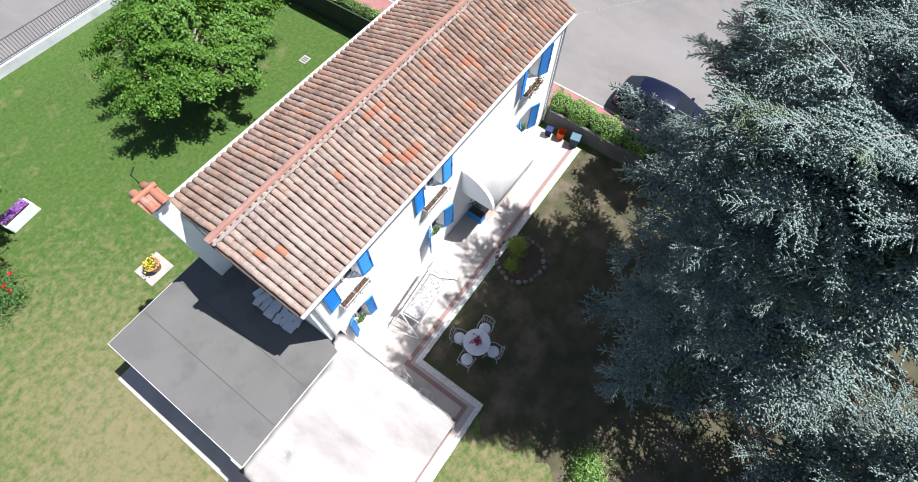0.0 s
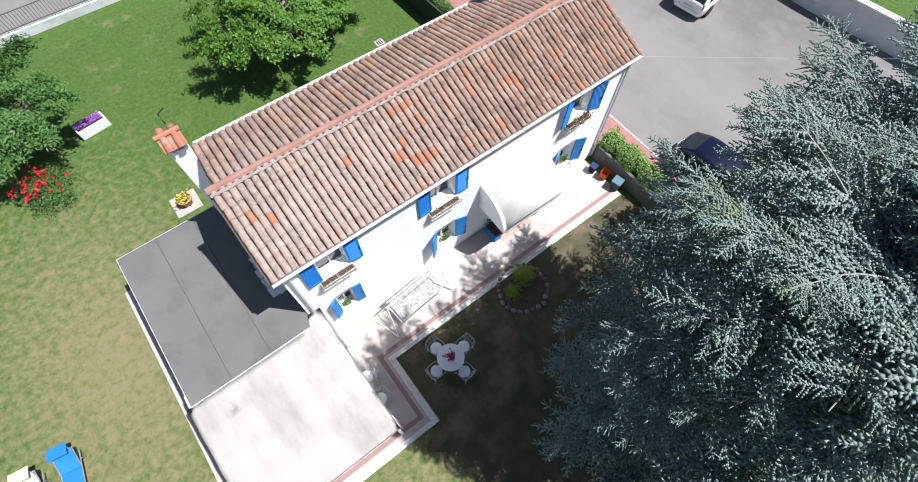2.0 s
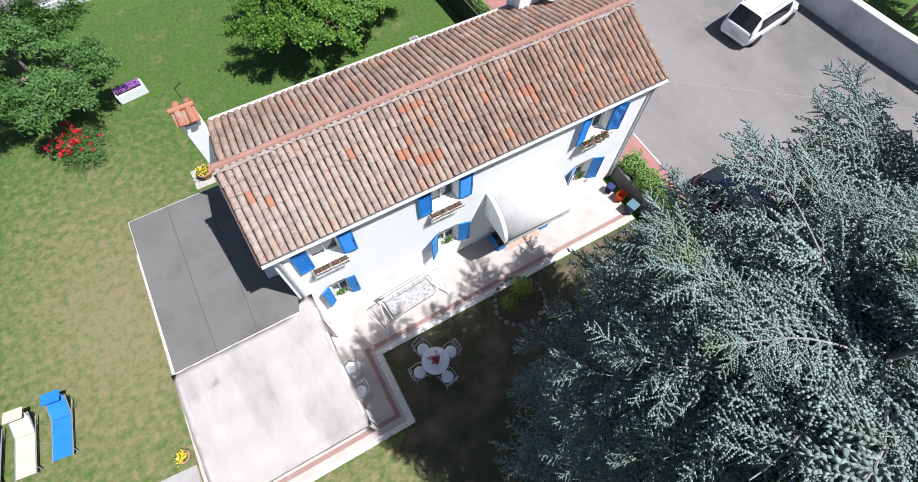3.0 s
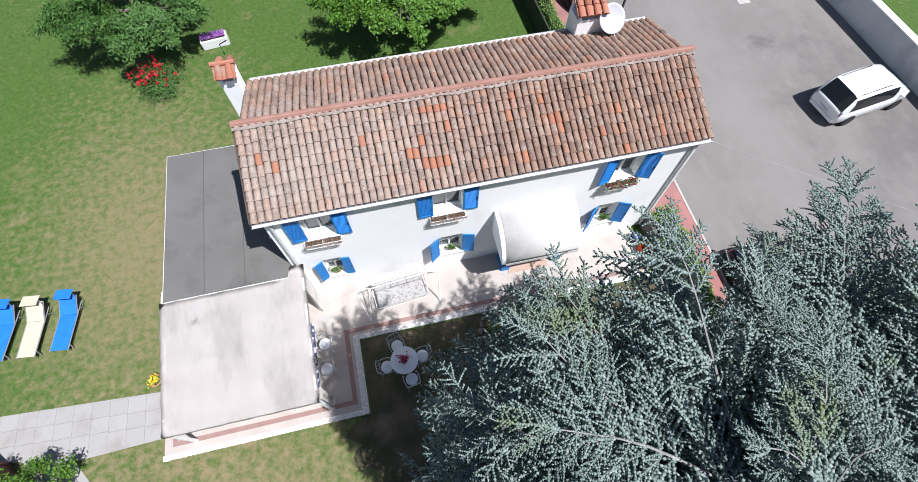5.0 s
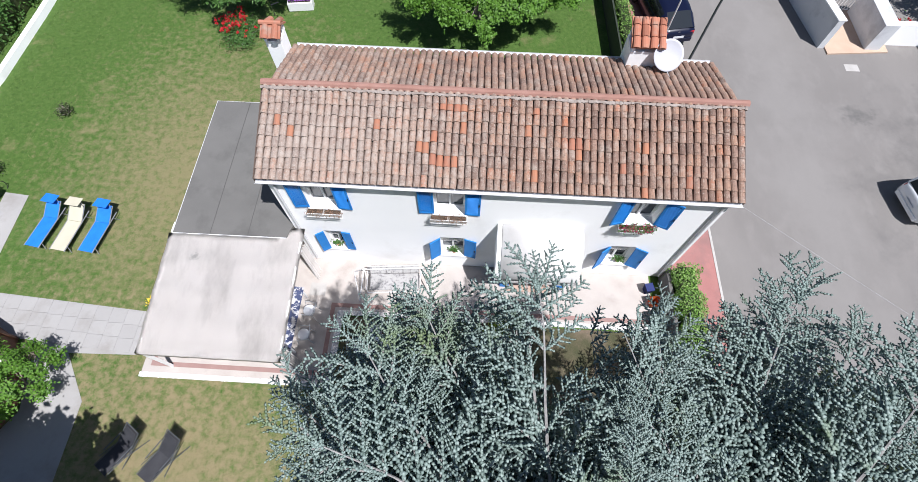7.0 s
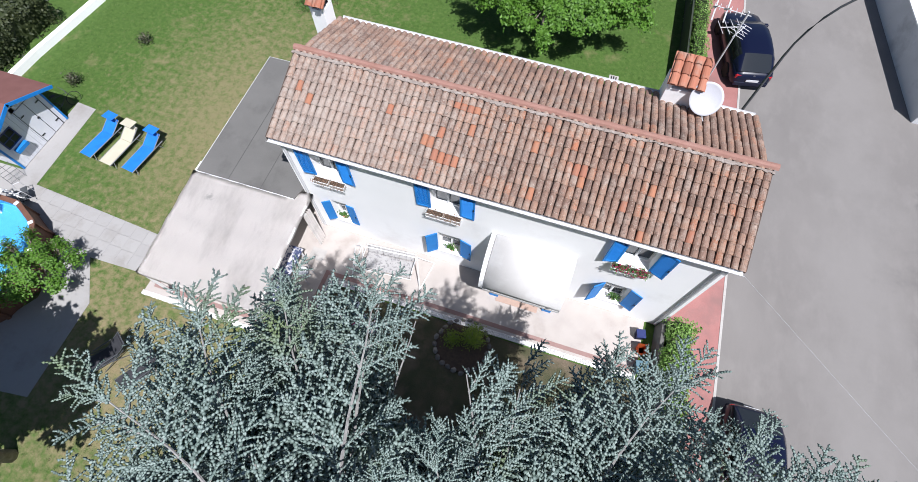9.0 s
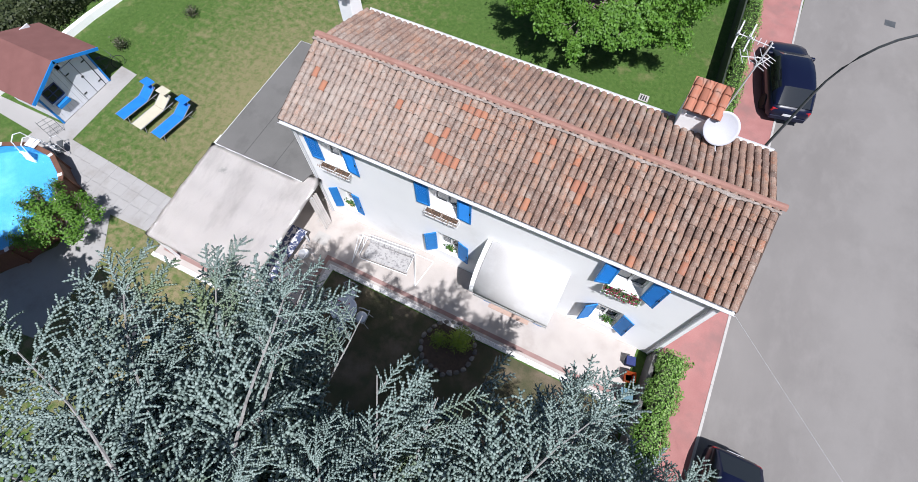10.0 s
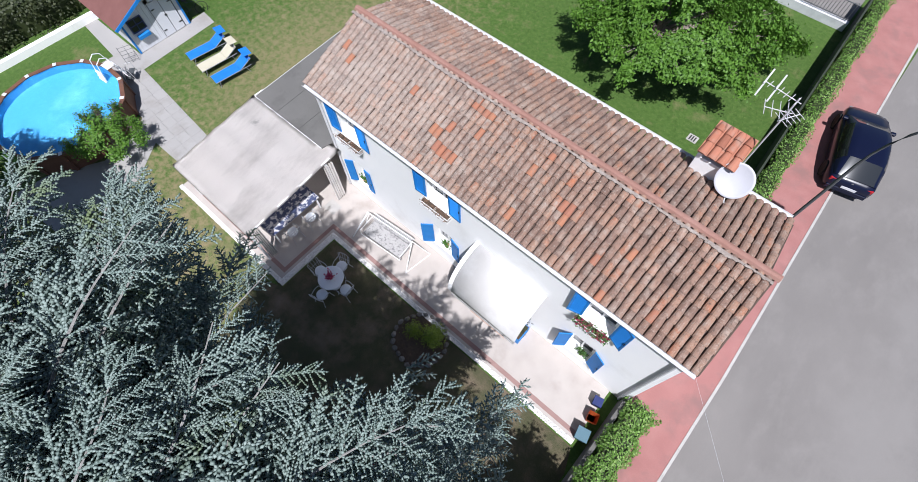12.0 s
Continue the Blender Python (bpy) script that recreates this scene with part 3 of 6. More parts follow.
TROUGH = material("pale_trough", [(0.4, 0.37, 0.34), (0.52, 0.49, 0.46)], scale=4, fine=50, rough=0.8, bump=0.1)


def flower_box(x, z, w, parent_y, seed, dry):
    t = thing("flower_box", "pale balcony flower box with straggling dried plants in a wire holder" if dry else "balcony flower box with reddish plants in a wire holder",
              "flower box", pose(x, parent_y, z), group="flower boxes under the upper windows")
    r = np.random.default_rng(seed)
    for sx in (-1, 1):
        c = sx * w / 4
        part("trough", bx(c - w / 4 + 0.02, c + w / 4 - 0.02, -0.2, -0.02, 0, 0.16, 0.01), TROUGH, t)
        part("soil_top", bx(c - w / 4 + 0.035, c + w / 4 - 0.035, -0.185, -0.035, 0.158, 0.166), SOIL, t)
    bm = bmesh.new()
    tube(bm, [(-w / 2, -0.005, 0.2), (-w / 2, -0.22, 0.2), (w / 2, -0.22, 0.2), (w / 2, -0.005, 0.2)], 0.012, 5)
    tube(bm, [(-w / 2, -0.22, 0.0), (w / 2, -0.22, 0.0)], 0.012, 5)
    for k in range(9):
        xx = -w / 2 + w * k / 8
        tube(bm, [(xx, -0.22, 0.2), (xx, -0.22, -0.004), (xx, -0.005, -0.004)], 0.005, 4)
    part("wire_holder", bm, WHITE, t)
    n = 260 if dry else 420
    c = np.stack([r.uniform(-w / 2, w / 2, n), r.uniform(-0.3, -0.02, n), 0.2 + 0.14 * r.random(n) ** 2 - 0.15 * (r.random(n) < 0.25)], 1)
    v, f = leaves(r, c, np.tile([0, -0.4, 1.0], (n, 1)), 0.075 if dry else 0.07, 0.25 if dry else 0.5, 0.9)
    tagged(part("foliage" if dry else "foliage", mesh_np("plants", v, f, DRYST if dry else LEAFD), None, t), kind="stuff")
    if not dry:
        c = c[:120] + np.array([0, -0.03, 0.04])
        v, f = leaves(r, c, np.tile([0, -0.4, 1.0], (120, 1)), 0.06, 0.8, 0.9)
        tagged(part("flowers", mesh_np("flowers", v, f, MAGENTA), None, t), kind="stuff")
    return t


def make_window(i, cx, sill, h, w):
    up = sill > 3
    win = part("window", bx(cx - w / 2, cx + w / 2, Y0 + 0.34, Y0 + 0.37, sill, sill + h), PANE, house, "white framed window with lace curtain")
    for a, b, c, d in ((cx - w / 2, cx - w / 2 + 0.06, sill, sill + h), (cx + w / 2 - 0.06, cx + w / 2, sill, sill + h)):
        part("frame", bx(a, b, Y0 + 0.27, Y0 + 0.337, c, d), WHITE, win)
    for z in (sill, sill + h - 0.06):
        part("frame", bx(cx - w / 2 + 0.062, cx + w / 2 - 0.062, Y0 + 0.27, Y0 + 0.337, z, z + 0.06), WHITE, win)
    part("mullion", bx(cx - 0.03, cx + 0.03, Y0 + 0.265, Y0 + 0.335, sill + 0.062, sill + h - 0.062), WHITE, win)
    part("sill", bx(cx - w / 2 - 0.06, cx + w / 2 + 0.06, Y0 - 0.07, Y0 + 0.268, sill - 0.05, sill - 0.002, 0.006), WALL, win)
    # gathered curtain
    bm = bmesh.new()
    prev = None
    for k in range(33):
        xx = cx - w / 2 + 0.07 + (w - 0.14) * k / 32
        yy = Y0 + 0.25 + 0.012 * math.sin(k * 1.9)
        zl = sill + h * (0.55 if up else 0.45)
        cur = (bm.verts.new((xx, yy, sill + h - 0.07)), bm.verts.new((xx, yy + 0.004, zl)))
        if prev:
            bm.faces.new((prev[0], cur[0], cur[1], prev[1]))
        prev = cur
    part("curtain", bm, LACE, win)


OPEN = [(176, 4, 1), (178, 2, 1), (166, 22, 1), (150, 5, 0), (143, 14, 0), (143, 22, 0)]
for i, (cx, sill, h, w) in enumerate(WINDOWS):
    make_window(i, cx, sill, h, w)
    la, ra, louv = OPEN[i]
    sw = w / 2 + 0.0
    shutter("shutter", sw, h - 0.02, house, (cx - w / 2, Y0 - 0.03, sill + 0.01), 180 + (180 - la), louv, 1)
    shutter("shutter", sw, h - 0.02, house, (cx + w / 2, Y0 - 0.03, sill + 0.01), -ra, louv, 1)
for i, (cx, sill, h, w) in enumerate(WINDOWS[:3]):
    flower_box(cx - 0.03, sill - 0.28, w + 0.22, Y0 - 0.005, 40 + i, i != 2)
# plant tops on the lower sills
for k, (cx, sill, h, w) in enumerate(WINDOWS[3:]):
    pot = thing("sill_plant", "small green plant in a pot on the window sill", "potted plant", pose(cx - 0.05 + 0.1 * k, Y0 + 0.1, sill), group="plants on the lower sills")
    part("pot", lathe([(0.06, 0), (0.085, 0.14), (0.09, 0.15), (0.07, 0.15)], 12), TERRA, pot)
    r = np.random.default_rng(60 + k)
    c = r.normal(size=(130, 3)) * np.array([0.1, 0.05, 0.07]) + np.array([0, -0.03, 0.27])
    v, f = leaves(r, c, np.tile([0, -0.3, 1.0], (130, 1)), 0.09, 0.5, 0.9)
    part("foliage", mesh_np("foliage", v, f, LEAFD), None, pot)

TERRA2 = material("peach_mat", [(0.36, 0.25, 0.2), (0.44, 0.32, 0.26)], scale=5, fine=60, rough=0.9, bump=0.2)
# door behind the porch hood
door = part("door", bx(8.22, 9.18, Y0 + 0.25, Y0 + 0.3, 0.06, 2.14), BLUE, house, "blue front door under the porch hood")
part("door_handle", tb([(9.08, Y0 + 0.25, 1.05), (9.08, Y0 + 0.19, 1.05), (8.98, Y0 + 0.19, 1.05)], 0.012), ZINC, door)

# porch hood: curved roof and one side wall
hood = part("door_awning", tb([(7.3, Y0 - 0.04, 3.5), (9.98, Y0 - 0.04, 3.5)], 0.03), ZINC, house, "white curved canvas awning hood over the front door")
bm = bmesh.new()
N = 14
ring_o, ring_i = [], []
for k in range(N + 1):
    a = math.pi / 2 * k / N
    y = Y0 - 0.003 - 1.42 * math.sin(a)
    z = 2.18 + 1.38 * math.cos(a)
    ring_o.append((y, z))
    ring_i.append((Y0 - 0.003 - 1.38 * math.sin(a), 2.18 + 1.34 * math.cos(a)))
for k in range(N):
    (ya, za), (yb, zb) = ring_o[k], ring_o[k + 1]
    (yc, zc), (yd, zd) = ring_i[k], ring_i[k + 1]
    A = [bm.verts.new((x, y, z)) for x in (7.36, 9.98) for y, z in ((ya, za), (yb, zb), (yc, zc), (yd, zd))]
    bm.faces.new((A[0], A[4], A[5], A[1]))
    bm.faces.new((A[2], A[3], A[7], A[6]))
    bm.faces.new((A[0], A[1], A[3], A[2]))
    bm.faces.new((A[4], A[6], A[7], A[5]))
    if k == N - 1:
        bm.faces.new((A[1], A[5], A[7], A[3]))
bmesh.ops.remove_doubles(bm, verts=bm.verts[:], dist=0.0005)
bmesh.ops.recalc_face_normals(bm, faces=bm.faces[:])
part("hood", bm, HOODM, hood, smooth=True)
bm = bmesh.new()
ring = [(Y0 - 0.003, 2.2)] + [(y, z) for y, z in ring_o]
lo = [bm.verts.new((7.2, y, max(z, 2.2))) for y, z in ring]
hi = [bm.verts.new((7.34, y, max(z, 2.2))) for y, z in ring]
bm.faces.new(lo)
bm.faces.new(hi[::-1])
for i in range(len(ring)):
    j = (i + 1) % len(ring)
    bm.faces.new((lo[i], hi[i], hi[j], lo[j]))
bmesh.ops.recalc_face_normals(bm, faces=bm.faces[:])
part("hood_cheek", bm, WALL, hood)
part("valance", bx(7.36, 9.98, -1.33, -1.318, 2.03, 2.176), HOODM, hood)
slab("door_mat", bx(7.8, 9.4, -0.86, -0.53, 0.05, 0.068, 0.006), TERRA2, "worn peach-coloured mat in front of the door step")
part("step", bx(7.9, 9.5, -0.5, Y0 - 0.003, 0.052, 0.16, 0.01), CREAM, house)
for x in (7.7, 9.72):
    t = thing("planter_box", "blue wooden planter box with dark stems by the front door", "planter", pose(x, -0.35, 0.05), group="planter boxes by the door")
    part("box", bx(-0.17, 0.17, -0.35, 0.3, 0, 0.42, 0.01), BLUE, t)
    part("soil_top", bx(-0.14, 0.14, -0.32, 0.27, 0.421, 0.43), SOIL, t)
    g = np.random.default_rng(int(x * 10))
    c = g.normal(size=(240, 3)) * np.array([0.1, 0.18, 0.2]) + np.array([0, 0, 0.72])
    v, f = leaves(g, c, np.tile([0, 0, 1.0], (240, 1)), 0.1, 0.3, 1.0)
    part("foliage", mesh_np("foliage", v, f, OLIVE), None, t)

# gutters and downpipes
for nm, y, z in (("gutter_front", -0.05, 5.6), ("gutter_back", 5.05, 6.06)):
    bm = bmesh.new()
    x0, x1 = (0.0, 14.0) if y < 1 else (0.3, 13.75)
    prof = [(0.07 * math.cos(math.pi + math.pi * k / 6), 0.08 * math.sin(math.pi + math.pi * k / 6)) for k in range(7)]
    prof += [(p[0] * 0.88, p[1] * 0.88 + 0.002) for p in prof[::-1]]
    A = [bm.verts.new((x0, y + p, z + q)) for p, q in prof]
    B = [bm.verts.new((x1, y + p, z + q)) for p, q in prof]
    for k in range(len(prof)):
        j = (k + 1) % len(prof)
        bm.faces.new((A[k], A[j], B[j], B[k]))
    bm.faces.new(A)
    bm.faces.new(B[::-1])
    part(nm, bm, ZINC, house)
for x in (0.42, 13.6):
    part("downpipe", tb([(x, -0.05, 5.52), (x, 0.02, 5.35), (x, 0.035, 5.2), (x, 0.035, 0.2)], 0.045, 8), ZINC, house)

# ridge: mortar bed and capping
bm = bmesh.new()
n = 70
prof = [(-0.11, -0.03), (-0.07, 0.04), (0.0, 0.06), (0.07, 0.04), (0.11, -0.035)]
prev = None
for i in range(n + 1):
    x = RX0 - 0.04 + (RX1 - RX0 + 0.14) * i / n
    cur = [bm.verts.new((x, RG.y + dy + rr.uniform(-0.006, 0.006), RG.z + 0.09 + dz + rr.uniform(-0.006, 0.006))) for dy, dz in prof]
    if prev:
        for k in range(4):
            bm.faces.new((prev[k], prev[k + 1], cur[k + 1], cur[k]))
    prev = cur
part("ridge_cap", bm, RIDGE, house, "reddish mortared ridge capping")
bm = bmesh.new()
for i in range(240):
    x = RX0 + (RX1 - RX0) * (i + 0.5) / 240
    w = 0.075 + 0.03 * math.sin(0.21 * i) * math.sin(0.083 * i + 2) + rr.uniform(-0.018, 0.018)
    m = Matrix.Translation((x, RG.y - 0.15 - w / 2, RG.z + 0.02 - 0.39 * (w / 2))) @ pose(0, 0, 0, 21, 0, 0)
    box(bm, -0.035, 0.035, -w / 2, w / 2, 0.0, 0.085 + rr.uniform(0, 0.02), 0, m)
tagged(part("ridge_lime", bm, LIME, house, "crumbling lime mortar under the ridge"), kind="stuff")
for nm, x in (("verge_west", -0.02), ("verge_east", 14.0)):
    bm = bmesh.new()
    for a, b in ((EF, RG), (EB, RG)):
        xx = x if a is EF else x + (0.2 if x < 1 else -0.15)
        bmv = [Vector((xx + dx, p.y, p.z + dz)) for p in (a, b) for dx in (-0.02, 0.02) for dz in (-0.14, 0.02)]
        vv = [bm.verts.new(v) for v in bmv]
        for f in ((0, 1, 3, 2), (4, 6, 7, 5), (0, 2, 6, 4), (1, 5, 7, 3), (0, 4, 5, 1), (2, 3, 7, 6)):
            bm.faces.new([vv[k] for k in f])
    bmesh.ops.recalc_face_normals(bm, faces=bm.faces[:])
    part(nm, bm, PAN, house)


def chimney(name, label, cx, cy, w, d, z0, zt, capw, capd, rise, mono=False):
    """Rendered stack with a small tile cap on short piers, gabled or of one slope."""
    t = thing(name, label, "chimney", pose(cx, cy, 0))
    part("shaft", bx(-w / 2, w / 2, -d / 2, d / 2, z0, zt, 0.008), WALL, t)
    for sx in (-1, 1):
        for sy in (-1, 1):
            part("pier", bx(sx * w * 0.42 - 0.05, sx * w * 0.42 + 0.05, sy * d * 0.42 - 0.05, sy * d * 0.42 + 0.05, zt, zt + (0.2 if not mono or sy < 0 else 0.2 + rise * 0.8)), WALL, t)
    part("flue", bx(-w * 0.32, w * 0.32, -d * 0.32, d * 0.32, zt, zt + 0.1), DARK, t)
    z = zt + 0.2
    slopes = [(Vector((0, -capd / 2, z)), Vector((0, capd / 2, z + rise)))] if mono else [(Vector((0, s_ * capd / 2, z)), Vector((0, 0, z + rise))) for s_ in (-1, 1)]
    for a, b in slopes:
        part("cap_slope", roof_plane(a, b, -capw / 2, capw / 2, 0.05), NEWTILE, t)
        M = slope_matrix(a, b)
        n = int(capw / 0.23)
        ln = (b - a).length
        for i in range(n):
            x = -capw / 2 + (i + 0.5) * capw / n
            for j in range(int(ln / 0.36) + 1):
                if ln - j * 0.36 < 0.12:
                    continue
                p = a + (b - a).normalized() * (j * 0.36 - 0.03)
                o = part("cap_tile", CAP_MES[(i + j) % 5], NEWTILE, t)
                o.matrix_local = Matrix.Translation((x, p.y, p.z)) @ M @ pose(0, 0, 0.01, 1, 0, rr.uniform(-2, 2)) @ Matrix.Diagonal((1.1, max(0.4, min(1, (ln - j * 0.36) / 0.45)), 1, 1))
    if not mono:
        part("cap_ridge", tb([(-capw / 2 - 0.03, 0, z + rise + 0.03), (capw / 2 + 0.03, 0, z + rise + 0.03)], 0.07, 8), NEWTILE, t)
    return t


CAP_MES = []
for m_ in TILE_MES:
    c_ = m_.copy()
    c_.materials[0] = NEWTILE
    CAP_MES.append(c_)
cw = chimney("chimney", "white rendered chimney with a small orange tiled cap", -0.05, 4.55, 0.5, 0.56, 2.7, 6.82, 0.62, 0.78, 0.22)
ce = chimney("chimney", "wide white chimney with an orange tiled cap", 11.38, 4.9, 0.95, 0.75, 5.6, 6.8, 1.04, 0.88, 0.4, True)
part("weather_vane", tb([(0.1, 0.3, 7.3), (0.1, 0.3, 7.65), (0.3, 0.42, 7.66)], 0.018, 5), DARK, cw)

# satellite dish on the chimney
dish = thing("satellite_dish", "white round satellite dish on a short arm", "satellite dish", pose(12.02, 4.45, 6.78))
bm = bmesh.new()
prof = [(0.0, 0.0), (0.15, 0.008), (0.3, 0.03), (0.4, 0.06), (0.465, 0.085)]
rings = [[bm.verts.new((r * math.cos(2 * math.pi * k / 32), r * math.sin(2 * math.pi * k / 32), z)) for k in range(32)] for r, z in prof[1:]]
c0 = bm.verts.new((0, 0, 0))
for k in range(32):
    bm.faces.new((c0, rings[0][k], rings[0][(k + 1) % 32]))
for A, B in zip(rings, rings[1:]):
    for k in range(32):
        bm.faces.new((A[k], B[k], B[(k + 1) % 32], A[(k + 1) % 32]))
rim = [bm.verts.new((0.47 * math.cos(2 * math.pi * k / 32), 0.47 * math.sin(2 * math.pi * k / 32), 0.075)) for k in range(32)]
for k in range(32):
    bm.faces.new((rings[-1][k], rim[k], rim[(k + 1) % 32], rings[-1][(k + 1) % 32]))
DISHM = material("dish_enamel", [(0.4, 0.4, 0.43), (0.46, 0.46, 0.49)], scale=3, fine=40, rough=0.5, bump=0.02)
TILT_D = pose(0, 0, 0, 48, 0, 8)
o = part("reflector", bm, DISHM, dish, smooth=True)
o.matrix_local = TILT_D
o = part("arm", tb([(0.02, -0.4, -0.02), (0.06, -0.56, 0.02), (0.12, -0.68, 0.12)], 0.016, 6), ZINC, dish)
o.matrix_local = TILT_D
o = part("receiver", tb([(0.12, -0.68, 0.1), (0.12, -0.62, 0.17)], 0.035, 8), ZINC, dish)
o.matrix_local = TILT_D
part("bracket", tb([(0, 0.12, -0.05), (-0.1, 0.35, -0.1), (-0.38, 0.6, -0.15)], 0.025, 6), ZINC, dish)

# television aerials on a mast
aer = thing("television_aerial", "silver television aerial mast with three comb aerials", "aerial", pose(11.95, 5.12, 6.15))
part("mast", tb([(0, 0, 0), (0, -0.05, 3.0)], 0.022, 6), ZINC, aer)


def comb(z, ang, n, span, length, r=0.007):
    bm = bmesh.new()
    tube(bm, [(-0.1, 0, 0), (length, 0, 0)], 0.011, 5)
    for k in range(n):
        x = length * k / (n - 1)
        s = span * (1 - 0.3 * k / n)
        tube(bm, [(x, -s / 2, 0.01), (x, s / 2, 0.01)], r, 4)
    o = part("comb_aerial", bm, ZINC, aer)
    o.matrix_local = pose(0, -0.04, z, 0, 0, ang)


comb(2.9, 172, 7, 0.3, 0.8, 0.008)
comb(2.55, 200, 4, 0.6, 0.5, 0.009)
comb(2.3, 60, 5, 0.45, 0.5, 0.008)
for k, (dx, dz) in enumerate(((-0.78, 2.96), (-0.5, 2.96))):
    part("reflector_cross", tb([(dx, -0.3, dz - 0.2), (dx, 0.2, dz + 0.2)], 0.02, 5), ZINC, aer)
    part("reflector_cross", tb([(dx, 0.2, dz - 0.2), (dx, -0.3, dz + 0.2)], 0.02, 5), ZINC, aer)

# ---- flat-roofed annex and canopy ----
annex = thing("annex", "low white annex with a grey felt flat roof", "annex")
part("west_wall", bx(-3.62, -3.42, 0.2, 5.1, 0.05, 2.45), WALL, annex)
part("back_wall", bx(-3.42, 0.2, 4.9, 5.1, 0.05, 2.45), WALL, annex)
bm = bmesh.new()
FR = [(-3.88, -0.38, 2.64), (0.06, -0.36, 2.64), (0.2, 0.1, 2.66), (0.2, 5.36, 2.84), (-3.84, 5.34, 2.84)]
hi = [bm.verts.new(p) for p in FR]
lo = [bm.verts.new((x, y, z - 0.16)) for x, y, z in FR]
bm.faces.new(hi)
bm.faces.new(lo[::-1])
for i in range(5):
    bm.faces.new((hi[i], lo[i], lo[(i + 1) % 5], hi[(i + 1) % 5]))
bmesh.ops.recalc_face_normals(bm, faces=bm.faces[:])
part("flat_roof", bm, FELT, annex, "grey felt flat roof with lapped seams")
for x, dx in ((-2.58, 0.05), (-1.28, 0.07)):
    part("felt_lap", bx(-0.012, 0.012, 0, 5.66, 0, 0.006, 0, Matrix.Translation((x, -0.36, 2.642)) @ pose(0, 0, 0, 2.05, 0, -dx * 8)), SEAM, annex)
part("edge_trim", bx(-3.92, -3.88, -0.4, 0, -0.02, 0.05), WHITE, annex).matrix_local = Matrix.Translation((0, 0.0, 2.62))
part("edge_trim", tb([(-3.88, -0.38, 2.64), (-3.84, 5.34, 2.84), (0.2, 5.36, 2.84)], 0.011, 5), ZINC, annex)
part("edge_trim", tb([(-3.88, -0.4, 2.63), (0.06, -0.38, 2.63)], 0.016, 5), WHITE, annex)
r2 = random.Random(5)
for k in range(17):
    x, y = 0.0 - 0.24 * (k % 2) + r2.uniform(-0.05, 0.05), 1.2 + 0.2 * (k // 2) + r2.uniform(-0.04, 0.04)
    o = tagged(part("loose_block", bx(-0.16, 0.16, -0.1, 0.1, 0, 0.12, 0.012), EWALL), "grey loose concrete block lying on the flat roof", "block", group="loose blocks on the flat roof")
    o.matrix_world = pose(x, y, 2.66 + 0.035 * y + (0.0 if k < 14 else 0.12), 0, r2.uniform(-4, 4), r2.uniform(-18, 18))
    o.matrix_basis = o.matrix_world

canopy = thing("canopy", "off-white canvas awning stretched over a terrace pergola", "awning")
bm = bmesh.new()
nx, ny = 24, 18
CX0, CX1 = -4.0, 0.62
grid = []
for j in range(ny + 1):
    v = j / ny
    y = -0.4 - 4.05 * v
    row = []
    for i in range(nx + 1):
        u = i / nx
        x = CX0 + (CX1 - CX0) * u
        yy = y if u < 0.84 else y + (1 - v) * 0.42 * min(1.0, (u - 0.84) / 0.05)
        sag = 0.05 * abs(math.sin(v * math.pi * 4)) + 0.012 * math.sin(u * 40)
        z = 2.635 - 0.435 * v - sag
        row.append(bm.verts.new((x, yy, z)))
    grid.append(row)
for j in range(ny):
    for i in range(nx):
        bm.faces.new((grid[j][i], grid[j + 1][i], grid[j + 1][i + 1], grid[j][i + 1]))
low = [bm.verts.new((v.co.x, v.co.y - 0.02, v.co.z - 0.16 + 0.03 * math.sin(k * 1.4))) for k, v in enumerate(grid[-1])]
for i in range(nx):
    bm.faces.new((grid[-1][i], low[i], low[i + 1], grid[-1][i + 1]))
bmesh.ops.solidify(bm, geom=bm.faces[:], thickness=0.012)
part("awning_cloth", bm, CANVAS, canopy, smooth=True)
for x in (CX0 + 0.06, CX1 - 0.08):
    part("post", bx(x - 0.045, x + 0.045, -4.42, -4.33, 0.05, 2.13, 0.006), WHITE, canopy)
    part("post", bx(x - 0.045, x + 0.045, -0.75, -0.66, 0.05, 2.48, 0.006), WHITE, canopy)
    part("side_beam", tb([(x, -0.45, 2.52), (x, -4.41, 2.12)], 0.04, 6), WHITE, canopy)
part("front_beam", tb([(CX0 + 0.02, -4.4, 2.1), (CX1 - 0.02, -4.4, 2.1)], 0.04, 6), WHITE, canopy)
for x, y0, y1, z1 in ((CX1 - 0.02, -0.85, -0.45, 2.4), (CX1 - 0.02, -4.3, -4.0, 2.1)):
    bm = bmesh.new()
    prev = None
    for k in range(17):
        yy = y0 + (y1 - y0) * k / 16
        cur = (bm.verts.new((x + 0.05 * math.sin(k * 1.7), yy, z1)), bm.verts.new((x + 0.05 * math.sin(k * 1.7) + 0.02, yy, 0.15)))
        if prev:
            bm.faces.new((prev[0], cur[0], cur[1], prev[1]))
        prev = cur
    part("gathered_curtain", bm, CANVAS, canopy)

# ---- trees ----


BEAD_F = np.array([[0, 1, 2], [0, 2, 3], [0, 3, 1], [4, 2, 1], [4, 3, 2], [4, 1, 3]])


